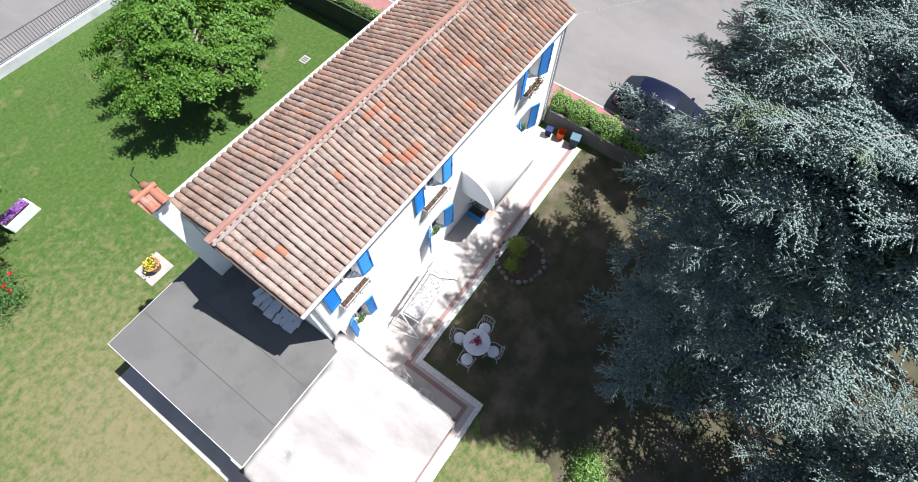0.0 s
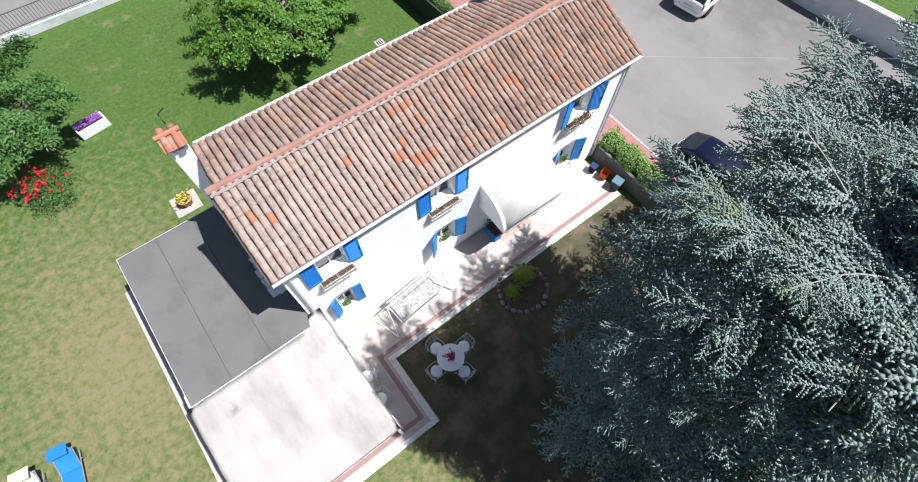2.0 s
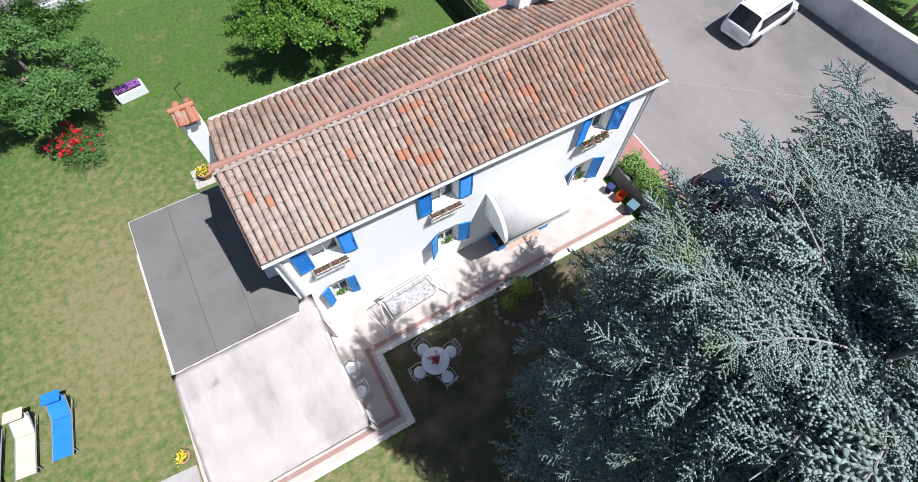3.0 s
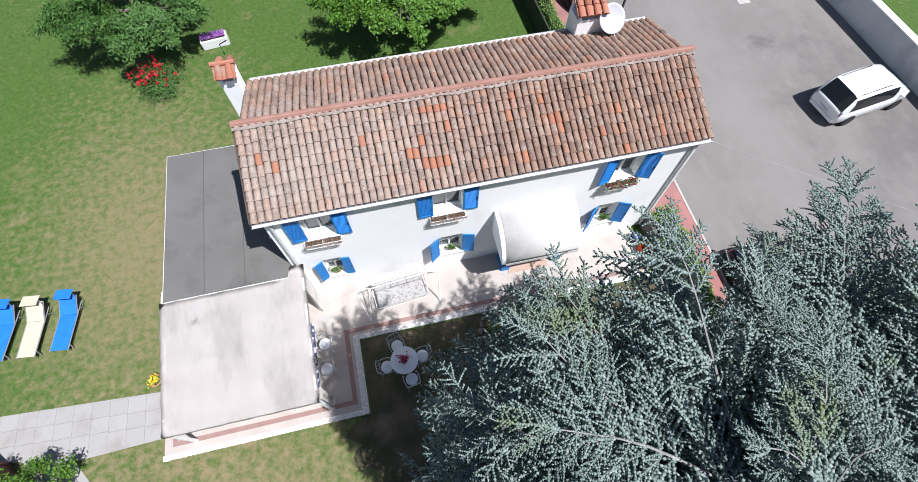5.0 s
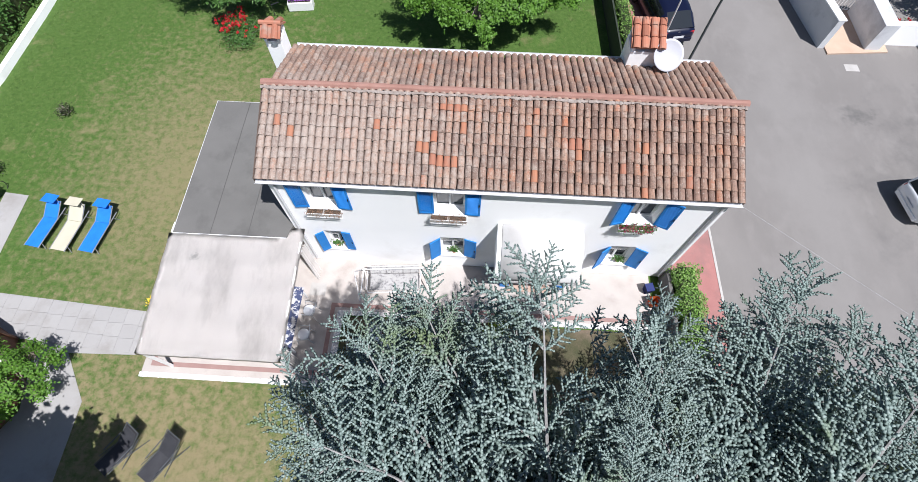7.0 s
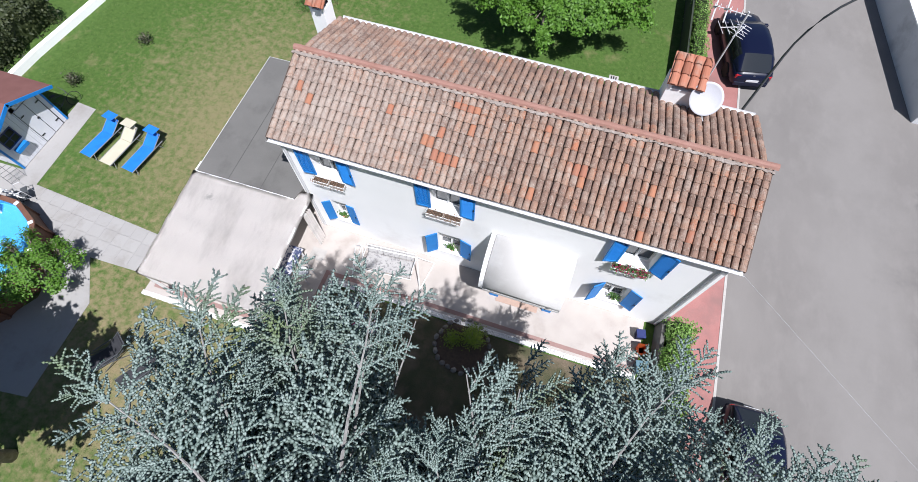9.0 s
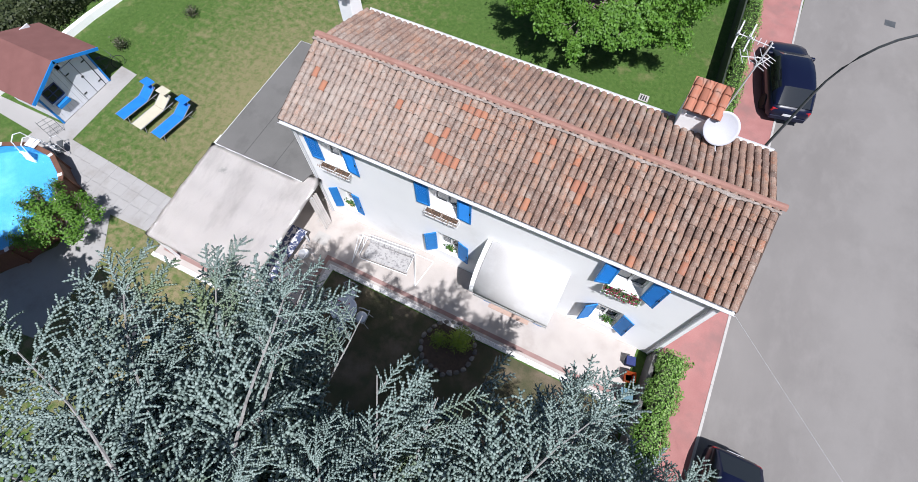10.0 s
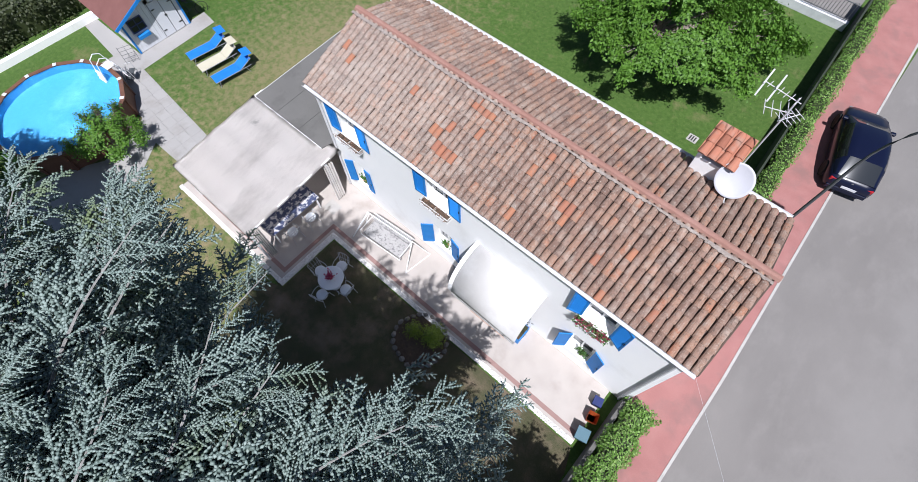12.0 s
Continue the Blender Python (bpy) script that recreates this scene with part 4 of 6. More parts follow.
def frond_proto(seed, step, rad, gap):
    """Flat cedar branchlet along +x, one long: a twig and its side twigs, each a string of needle tufts."""
    r = np.random.default_rng(seed)
    lines = [[(u, 0.025 * math.sin(7 * u + seed), 0.1 * u - 0.2 * u * u) for u in np.arange(0.0, 1.0, step)]]
    for k, u in enumerate(np.arange(0.04, 0.97, gap)):
        side = 1 if k % 2 else -1
        u += r.uniform(-0.3, 0.3) * gap
        ln = (0.06 + 0.22 * math.sin(math.pi * (0.25 + 0.75 * u)) ** 0.7) * r.uniform(0.45, 1.4)
        ang = radians(r.uniform(36, 66)) * side
        rise, curl = r.uniform(-0.3, 0.3), r.uniform(-1.2, 0.8) * side
        z = 0.1 * u - 0.2 * u * u
        lines.append([(u + q * math.cos(ang + curl * q), q * math.sin(ang + curl * q), z + rise * q - 0.9 * q * q) for q in np.arange(0.01, ln, step)])
    vs, fs, n = [], [], 0
    for ln in lines:
        P = np.array(ln)
        m = len(P)
        if m < 2:
            continue
        d = P[-1] - P[0]
        d /= np.linalg.norm(d)
        a = np.cross([0, 0, 1.0], d)
        a /= np.linalg.norm(a)
        b = np.cross(d, a)
        w = r.uniform(0, 2.1, m)[:, None] + np.array([0, 2.094, 4.189])[None]
        R = (rad * r.uniform(0.65, 1.35, (m, 3)) * np.linspace(1.0, 0.8, m)[:, None])[..., None]
        ring = P[:, None] + R * (np.cos(w)[..., None] * a + np.sin(w)[..., None] * b)
        ends = (P - d * step * 0.85)[:, None], (P + d * step * 0.95)[:, None]
        vs.append(np.concatenate([ends[0], ring, ends[1]], 1).reshape(-1, 3))
        fs.append((BEAD_F[None] + 5 * np.arange(m)[:, None, None]).reshape(-1, 3) + n)
        n += 5 * m
    return np.concatenate(vs), np.concatenate(fs)


FRONDS = [frond_proto(s, 0.045, 0.032, 0.056) for s in range(6)]
FRONDS_LOW = [frond_proto(s, 0.11, 0.048, 0.085) for s in range(4)]
STICK = np.array([(u, 0.016 * (1 - u) * math.cos(w), 0.1 * u - 0.2 * u * u - 0.012 + 0.016 * (1 - u) * math.sin(w)) for u in (0.0, 0.55) for w in (0, 2.1, 4.2)])
STICK_F = np.array([[0, 1, 4], [0, 4, 3], [1, 2, 5], [1, 5, 4], [2, 0, 3], [2, 3, 5]])
LEVELS = (2.5, 5.0, 8.0, 11.0, 13.0)


def cedar(name, label, base, top, seed, north, west, south, east, nb, bare=(0, 0), zmin=2.4, clear=None):
    """base: foot of the trunk (x, y); top: its leaning tip (x, y, z); north, west, south, east: the crown's limits at LEVELS; bare: sector in degrees with no upper boughs; clear(x, y, z): true in the gap towards the next tree."""
    r = np.random.default_rng(seed)
    x, y = base
    height = top[2]
    t = thing(name, label, "tree", pose(x, y, 0), group="blue cedars in the garden")

    def stem(z):
        f = max(0.0, min(1.0, z / height)) ** 1.4
        return np.array([(top[0] - x) * f + 0.06 * math.sin(z), (top[1] - y) * f + 0.05 * math.cos(1.7 * z), z])

    part("trunk", tb([stem(height * k / 14) for k in range(15)], [0.22 * (1 - 0.97 * k / 14) ** 1.2 + 0.008 for k in range(15)], 9), CBARK, t, smooth=True)
    limbs = bmesh.new()
    out, faces, count = [], [], 0
    sv, sf = [], []
    ga = 2.399963
    for b in range(nb):
        f = ((b + 0.5) / nb) ** 0.62
        z = zmin + (height - zmin - 0.15) * f
        az = b * ga + r.uniform(-0.3, 0.3)
        cn, sn = math.cos(az), math.sin(az)
        if bare[0] < math.degrees(az) % 360 < bare[1] and z > 4.5:
            continue
        el = radians(4 + 30 * f ** 2.2 + r.uniform(-6, 6))
        lead = b >= nb - 6
        c = stem(z)
        ra = (np.interp(z, LEVELS, north) - y - c[1]) if sn > 0 else (c[1] + y - np.interp(z, LEVELS, south))
        rb = (np.interp(z, LEVELS, east) - x - c[0]) if cn > 0 else (c[0] + x - np.interp(z, LEVELS, west))
        R = float((abs(sn / max(ra, 0.4)) ** 2.6 + abs(cn / max(rb, 0.4)) ** 2.6) ** (-1 / 2.6)) * r.uniform(0.84, 1.05)
        if lead:
            R, el = min(R, r.uniform(0.7, 1.4)), radians(r.uniform(38, 62))
        while clear and R > 0.9 and clear(x + c[0] + cn * R, y + c[1] + sn * R, z):
            R -= 0.2
        c = stem(max(1.6, z - R * math.tan(el) * 0.75))
        h = np.array([cn, sn, 0])
        us = np.linspace(0, 1, 9)
        bend = r.uniform(-0.25, 0.25)
        lat = np.array([-sn, cn, 0])
        wob = r.uniform(0, 6)
        pts = [c + h * R * u + lat * (bend * R * 0.35 * u * u + 0.06 * math.sin(wob + 7 * u) * u) + np.array([0, 0, R * math.tan(el) * (u - 0.25 * u * u) + 0.05 * math.sin(wob + 5 * u)]) for u in us]
        tube(limbs, pts, [0.007 + 0.010 * R * (1 - u) ** 1.2 for u in us], 5, cap=False)
        L = np.linalg.norm(pts[-1] - pts[0])
        m = max(4, int(L / 0.22))
        for k in range(m + 1):
            u = 0.06 + 0.94 * k / m
            i = min(7, int(u * 8))
            p = pts[i] + (pts[i + 1] - pts[i]) * (u * 8 - i)
            d = pts[i + 1] - pts[i]
            d = d / np.linalg.norm(d)
            fine = p[2] > 7.5 and p[1] + y > -8.8
            thin = 0.04 + (0.15 if p[1] < -1.2 and p[0] > -0.3 else 0.0) + (0.2 if u < 0.3 and p[2] < 10 else 0.0)
            if r.random() < thin:
                continue
            sides = (0, -0.45, 0.45) if k == m else ((-1, 1, 0.25) if k % 5 == 0 else (-1, 1))
            for s in sides:
                ang = s * radians(r.uniform(40, 64))
                dd = d * math.cos(ang) + np.cross([0, 0, 1.0], d) * math.sin(ang)
                dd[2] += r.uniform(-0.22, 0.1) + (0.12 if abs(s) < 0.5 and k < m else 0)
                dd /= np.linalg.norm(dd)
                ln = r.uniform(0.75, 1.25) * (0.55 + 0.65 * min(1, R / 3.2)) * (1.12 - 0.62 * u)
                q = p + dd * ln * 0.8
                if clear and clear(x + q[0], y + q[1], q[2]):
                    continue
                up = np.array([0, 0, 1.0]) + r.normal(size=3) * 0.3
                yv = np.cross(up, dd)
                yv /= np.linalg.norm(yv)
                M = np.stack([dd, yv, np.cross(dd, yv)], 0)
                V, F = FRONDS[r.integers(6)] if fine else FRONDS_LOW[r.integers(4)]
                out.append((V * np.array([ln, ln * 0.9, max(ln, 0.7)])) @ M + p)
                faces.append(F + count)
                count += len(V)
                if fine:
                    sf.append(STICK_F + 6 * len(sv))
                    sv.append((STICK * np.array([ln, 1, 1])) @ M + p)
    part("bough", limbs, CBARK, t)
    if sv:
        part("twig", mesh_np("twig", np.concatenate(sv), np.concatenate(sf), CBARK), None, t)
    part("crown", mesh_np("crown", np.concatenate(out), np.concatenate(faces), CEDAR, True), None, t)
    return t


cedar("cedar_tree", "tall blue-grey cedar with layered drooping sprays", (7.3, -9.3), (7.5, -8.3, 13.3), 21,
      (-5.2, -5.1, -4.8, -4.9, -5.5), (3.4, 3.3, 3.5, 4.1, 4.9), (-13.0, -12.4, -11.0, -10.0, -9.5), (8.4, 8.3, 8.2, 8.0, 7.9), 126, (245, 345),
      clear=lambda px, py, pz: (py > -6.4 and px > 5.5 + 0.27 * (pz - 5)) or px < 3.1 + 0.23 * max(0, pz - 7) + 0.4 * max(0, -7.4 - py) or (py > -5.3 and pz > 10.5))
cedar("cedar_tree", "tall blue-grey cedar with layered drooping sprays", (9.8, -9.8), (9.0, -8.4, 12.9), 22,
      (-3.2, -3.0, -4.3, -4.4, -4.6), (8.3, 8.3, 8.2, 8.0, 8.2), (-14.4, -14.4, -14.2, -13.8, -11.8), (12.6, 13.0, 13.3, 13.3, 12.2), 124, (178, 250),
      clear=lambda px, py, pz: (px < 8.3 and py > -6.4) or (px < 9.3 and py > -5.4))
cedar("cedar_tree", "smaller blue-grey cedar at the south edge of the garden", (5.3, -13.3), (5.2, -13.2, 8.0), 24,
      (-11.0, -11.2, -12.8, -13, -13), (2.9, 3.0, 4.8, 5, 5), (-15.5, -15.0, -13.7, -13.4, -13.4), (7.7, 7.4, 5.6, 5.5, 5.5), 30, zmin=1.6)
# mostly unseen cedar, added to shade the ground and boughs north-west of it
cedar("cedar_tree", "blue-grey cedar close beside the tall ones, mostly out of view, added for its shade", (12.0, -15.0), (11.8, -14.6, 11.5), 25,
      (-12.2, -12.0, -12.2, -13.2, -14), (9.0, 9.0, 9.4, 10.4, 11), (-18.0, -17.8, -17.0, -15.8, -15), (15.2, 15.0, 14.4, 13.2, 12.5), 62)


def blob_tree(name, label, x, y, height, seed, lobes, leafs, size, mat, trunk=0.16, group="", shell=0.55, aspect=0.55):
    """Broadleaf tree: tapered trunk, limbs to each lobe, and a ragged leaf crown. lobes: (dx, dy, z, rx, rz)."""
    r = np.random.default_rng(seed)
    t = thing(name, label, "tree", pose(x, y, 0), group=group)
    zs = min(l[2] - l[4] * 0.4 for l in lobes)
    part("trunk", tb([(0, 0, 0), (0.04, -0.03, zs * 0.5), (0.0, 0.04, zs)], [trunk, trunk * 0.8, trunk * 0.65], 8), BARK, t, smooth=True)
    limbs = bmesh.new()
    cs = []
    per = leafs // len(lobes)
    for dx, dy, z, rx, rz in lobes:
        tip = np.array([dx, dy, z])
        tube(limbs, [(0, 0, zs), (dx * 0.4, dy * 0.4, zs + (z - zs) * 0.55), (dx, dy, z + rz * 0.4)], [trunk * 0.55, trunk * 0.35, 0.02], 5)
        nt_ = 26
        for k in range(nt_):
            d = r.normal(size=3)
            d /= np.linalg.norm(d)
            d[2] = abs(d[2]) * 0.9 - 0.25
            rad = r.uniform(0.8, 1.22)
            e = tip + d * np.array([rx, rx, rz]) * rad
            tube(limbs, [tip * 0.7 + np.array([0, 0, zs * 0.3]), tip + (e - tip) * 0.5, e], [0.022, 0.014, 0.006], 4)
            n = per // nt_
            u = r.uniform(0.25, 1.05, n) ** shell
            base = tip + (e - tip) * u[:, None]
            cs.append(base + r.normal(size=(n, 3)) * np.array([0.2, 0.2, 0.14]) * max(0.55, rx * 0.55) * (0.4 + 0.6 * u[:, None]))
    part("bough", limbs, BARK, t)
    C = np.concatenate(cs)
    ctr = C.mean(0)
    N = C - ctr
    N /= np.linalg.norm(N, axis=1, keepdims=True) + 1e-6
    N[:, 2] += 0.9
    v, f = leaves(r, C, N, size, aspect, 0.55)
    part("crown", mesh_np("crown", v, f, mat), None, t)
    return t


blob_tree("garden_tree", "round fresh green broadleaf tree on the lawn", 6.0, 13.95, 5.2, 31,
          [(-2.3, -0.7, 2.6, 1.45, 1.0), (2.3, -0.6, 2.6, 1.45, 1.0), (0, 2.1, 2.7, 1.6, 1.1), (0.1, -2.2, 2.4, 1.45, 1.0), (-0.2, 0, 3.7, 1.7, 1.0), (0.2, 0.2, 4.3, 1.2, 0.6), (0.9, 2.9, 2.9, 1.5, 1.0), (2.6, 1.2, 2.7, 1.3, 0.9), (3.9, 1.6, 2.4, 1.3, 0.9), (3.2, 2.9, 2.5, 1.3, 0.9), (3.5, -0.3, 2.2, 1.2, 0.8), (4.6, 2.2, 2.2, 1.1, 0.8), (-1.7, 1.7, 2.7, 1.35, 0.9),
           (1.8, 1.6, 2.8, 1.35, 0.9), (-1.7, -1.7, 2.5, 1.3, 0.9), (1.7, -1.8, 2.5, 1.3, 0.9), (-0.9, -0.9, 3.4, 1.2, 0.8), (1.0, 0.8, 3.4, 1.2, 0.8)], 92000, 0.15, LEAF)
blob_tree("garden_tree", "dense deep green broadleaf tree with pointed leaves", -6.16, 15.5, 4.6, 32,
          [(-2.0, -1.0, 2.4, 1.6, 1.1), (1.8, -1.1, 2.3, 1.6, 1.1), (0, 2.0, 2.6, 1.7, 1.1), (0, -2.0, 2.1, 1.5, 1.0), (0, 0, 3.3, 1.8, 1.0), (-1.6, 1.7, 2.8, 1.5, 0.9), (1.7, 1.5, 2.5, 1.5, 0.9)],
          48000, 0.175, LEAFD, aspect=0.32)
blob_tree("street_tree", "dark olive broadleaf tree by the road", 15.15, -6.56, 8, 33,
          [(-0.6, 0.6, 6.4, 1.0, 1.0), (0.6, 0.2, 6.8, 1.0, 1.1), (0, -0.8, 6.6, 1.1, 1.0), (0.2, 0.3, 5.4, 1.2, 1.0)], 12000, 0.16, OLIVE, aspect=0.7)
blob_tree("pool_shrub", "bright green bushy young tree beside the pool", -8.4, -5.42, 2.4, 34,
          [(0.34 * k ** 0.5 * math.cos(2.4 * k) - 0.1, 0.34 * k ** 0.5 * math.sin(2.4 * k) + 0.08, 1.55 - 0.035 * k + 0.3 * math.sin(5.1 * k), 0.2, 0.75) for k in range(18)],
          10000, 0.1, LEAF, trunk=0.05)
# out of view, added only for its shadow; stands in for a cedar
blob_tree("shade_tree", "broad dark green tree out of view at the south end, added to shade the lawn", -5.8, -11.0, 9, 35,
          [(0, 0.6, 6.2, 2.4, 1.6), (-2.0, 0.5, 5.6, 2.2, 1.4), (1.6, 0, 5.2, 1.8, 1.4), (0, -1.5, 6, 2.0, 1.5), (0, 0.4, 8, 1.6, 1.4), (-2.9, 0.8, 3.8, 1.4, 1.0), (-0.6, 1.2, 4.4, 1.5, 1.0), (2.2, 0.8, 6.6, 1.6, 1.2)], 23000, 0.32, LEAFD, trunk=0.22)

# ---- colours of the small things ----
SLING_B = material("blue_sling", [(0.01, 0.13, 0.52), (0.018, 0.19, 0.66)], scale=3, fine=80, rough=0.7, bump=0.05)
SLING_C = material("cream_sling", [(0.44, 0.41, 0.31), (0.52, 0.485, 0.38)], scale=3, fine=80, rough=0.75, bump=0.05)
SLING_K = material("black_sling", [(0.022, 0.022, 0.026), (0.045, 0.045, 0.05)], scale=3, fine=80, rough=0.7, bump=0.05)
PLASTIC = material("white_plastic", [(0.66, 0.68, 0.72), (0.74, 0.76, 0.79)], scale=3, fine=60, rough=0.4, bump=0.02)
BROWNW = material("brown_wood", [(0.10, 0.045, 0.028), (0.17, 0.08, 0.05)], scale=3, fine=30, rough=0.7, bump=0.3, stretch=(1, 1, 0.2))
LINER = material("pool_liner", [(0.045, 0.25, 0.5), (0.065, 0.3, 0.56)], scale=0.7, fine=6, rough=0.6, bump=0, blotch=(0.12, 0.38, 0.62), blotch_scale=0.5)
WATER = glassy("pool_water", (0.9, 0.98, 1.0), rough=0.0, trans=1.0)
WATER.node_tree.nodes["Principled BSDF"].inputs["IOR"].default_value = 1.2
SHEDW = material("shed_boards", [(0.58, 0.59, 0.63), (0.68, 0.69, 0.72)], scale=2, fine=40, rough=0.7, bump=0.15)
SHEDR = material("brown_felt", [(0.14, 0.06, 0.052), (0.19, 0.085, 0.075)], scale=2, fine=90, rough=0.9, bump=0.25)
NAVY = glassy("navy_car_paint", (0.004, 0.006, 0.022), rough=0.3, spec=0.25, coat=0.25)
VANW = glassy("white_car_paint", (0.76, 0.77, 0.78), rough=0.25, spec=0.5, coat=0.8)
CARGLASS = glassy("car_glass", (0.012, 0.014, 0.018), rough=0.06, spec=0.4)
REARGL = glassy("rear_glass", (0.02, 0.024, 0.03), rough=0.06, spec=0.2)
TYRE = material("rubber", [(0.015, 0.015, 0.015), (0.03, 0.03, 0.03)], scale=10, fine=60, rough=0.9, bump=0.1)
ALLOY = glassy("wheel_alloy", (0.5, 0.5, 0.52), rough=0.3, metal=1.0)
TAIL = glassy("tail_lamp", (0.35, 0.008, 0.012), rough=0.15, spec=0.6)
HEAD = glassy("head_lamp", (0.5, 0.52, 0.55), rough=0.1, spec=0.7)
PLATE = glassy("plate", (0.62, 0.63, 0.65), rough=0.5)
BLACKP = glassy("black_plastic", (0.015, 0.015, 0.017), rough=0.5)
STEEL = material("dark_steel", [(0.05, 0.055, 0.06), (0.09, 0.095, 0.1)], scale=4, fine=60, rough=0.5, bump=0.05)
ORANGE = material("orange_plastic", [(0.55, 0.12, 0.03), (0.65, 0.17, 0.05)], scale=4, fine=60, rough=0.5, bump=0.03)
TEAL = material("teal_plastic", [(0.07, 0.14, 0.18), (0.1, 0.18, 0.22)], scale=4, fine=60, rough=0.5, bump=0.03)
NAVYP = material("navy_plastic", [(0.01, 0.02, 0.09), (0.02, 0.03, 0.14)], scale=4, fine=60, rough=0.5, bump=0.03)
FLORAL = material("floral_cloth", [(0.33, 0.32, 0.31), (0.4, 0.39, 0.38)], scale=4, fine=60, rough=0.85, bump=0.1, blotch=(0.2, 0.19, 0.195), blotch_scale=9,
                  blotch_at=(0.5, 0.62))
STONE = material("grey_stone", [(0.1, 0.09, 0.08), (0.24, 0.22, 0.2)], scale=6, fine=40, rough=0.9, bump=0.5, per="object")
PEACH = material("peach_paving", [(0.42, 0.3, 0.22), (0.5, 0.37, 0.28)], scale=2, fine=40, rough=0.85, bump=0.1)

# ---- garden table and chairs ----
IRON = material("pale_painted_iron", [(0.3, 0.31, 0.33), (0.5, 0.51, 0.53)], scale=8, fine=60, rough=0.5, bump=0.05)
TX, TY = 3.27, -3.44
table = thing("garden_table", "round white garden table standing on the shaded lawn", "table", pose(TX, TY, 0))
part("tabletop", lathe([(0.42, 0.70), (0.475, 0.705), (0.48, 0.735), (0.46, 0.745)], 36), PLASTIC, table)
part("pedestal", lathe([(0.22, 0), (0.2, 0.03), (0.05, 0.07), (0.045, 0.69), (0.15, 0.70)], 14), PLASTIC, table)
vase = thing("flower_vase", "small vase of red and pink flowers on the table", "vase", pose(TX, TY, 0.746))
part("vase_body", lathe([(0.04, 0), (0.07, 0.06), (0.05, 0.12), (0.06, 0.14)], 14), TERRA, vase)
rg = np.random.default_rng(71)
c = rg.normal(size=(160, 3)) * np.array([0.085, 0.085, 0.05]) + np.array([0, 0, 0.2])
v, f = leaves(rg, c, np.tile([0, 0, 1.0], (160, 1)), 0.07, 0.8, 0.8)
tagged(part("bouquet", mesh_np("bouquet", v, f, MAGENTA), None, vase), kind="stuff")


def garden_chair():
    t = thing("garden_chair", "openwork grey iron garden chair with a pale round cushion", "chair", group="chairs round the garden table")
    part("seat", lathe([(0.2, 0.425), (0.215, 0.43), (0.215, 0.445), (0.2, 0.45)], 20), IRON, t)
    part("cushion", lathe([(0.17, 0.451), (0.205, 0.465), (0.205, 0.49), (0.18, 0.505), (0.06, 0.51)], 20), PLASTIC, t, smooth=True)
    for sx in (-1, 1):
        part("leg", tb([(sx * 0.2, 0.2, 0.42), (sx * 0.24, 0.27, 0.0)], 0.013), IRON, t)
        part("leg", tb([(sx * 0.2, -0.19, 0.42), (sx * 0.23, -0.28, 0.0)], 0.013), IRON, t)
        part("armrest", tb([(sx * 0.24, -0.24, 0.66), (sx * 0.27, 0.0, 0.67), (sx * 0.25, 0.17, 0.64), (sx * 0.22, 0.2, 0.44)], 0.014), IRON, t)
    part("back_frame", tb([(-0.2, -0.2, 0.45), (-0.24, -0.3, 0.85), (-0.12, -0.33, 0.93), (0.12, -0.33, 0.93), (0.24, -0.3, 0.85), (0.2, -0.2, 0.45)], 0.014), IRON, t)
    for k in range(4):
        x = -0.13 + 0.087 * k
        part("back_bar", tb([(x, -0.21, 0.45), (x * 1.4, -0.32, 0.9)], 0.009), IRON, t)
    part("back_bar", tb([(-0.21, -0.25, 0.65), (0.21, -0.25, 0.65)], 0.009), IRON, t)
    return t


ch = garden_chair()
spots = []
for deg in (106, 7, -79, 183):
    q = radians(deg)
    spots.append((0.64 * math.cos(q), 0.64 * math.sin(q), deg + 90))
ch.matrix_basis = pose(TX + spots[0][0], TY + spots[0][1], 0.006, 0, 0, spots[0][2])
for dx, dy, a in spots[1:]:
    copy_thing(ch, pose(TX + dx, TY + dy, 0.006, 0, 0, a))

# ---- garden swing seat ----
sw = thing("garden_swing", "white tube garden swing seat with floral cushions, canopy taken off", "garden swing", pose(3.58, -0.9, 0.05, 0, 0, 5))
part("seat_cushion", bx(-0.92, 0.92, -0.38, 0.3, 0.4, 0.49, 0.03, pose(0, 0, 0, -4, 2, 0)), FLORAL, sw)
for k in range(3):
    part("back_cushion", bx(-0.92 + 0.615 * k, -0.31 + 0.615 * k, 0, 0.09, 0, 0.34, 0.03, Matrix.Translation((0, 0.3, 0.48)) @ pose(0, 0, 0, -38, 0, 0)), FLORAL, sw)
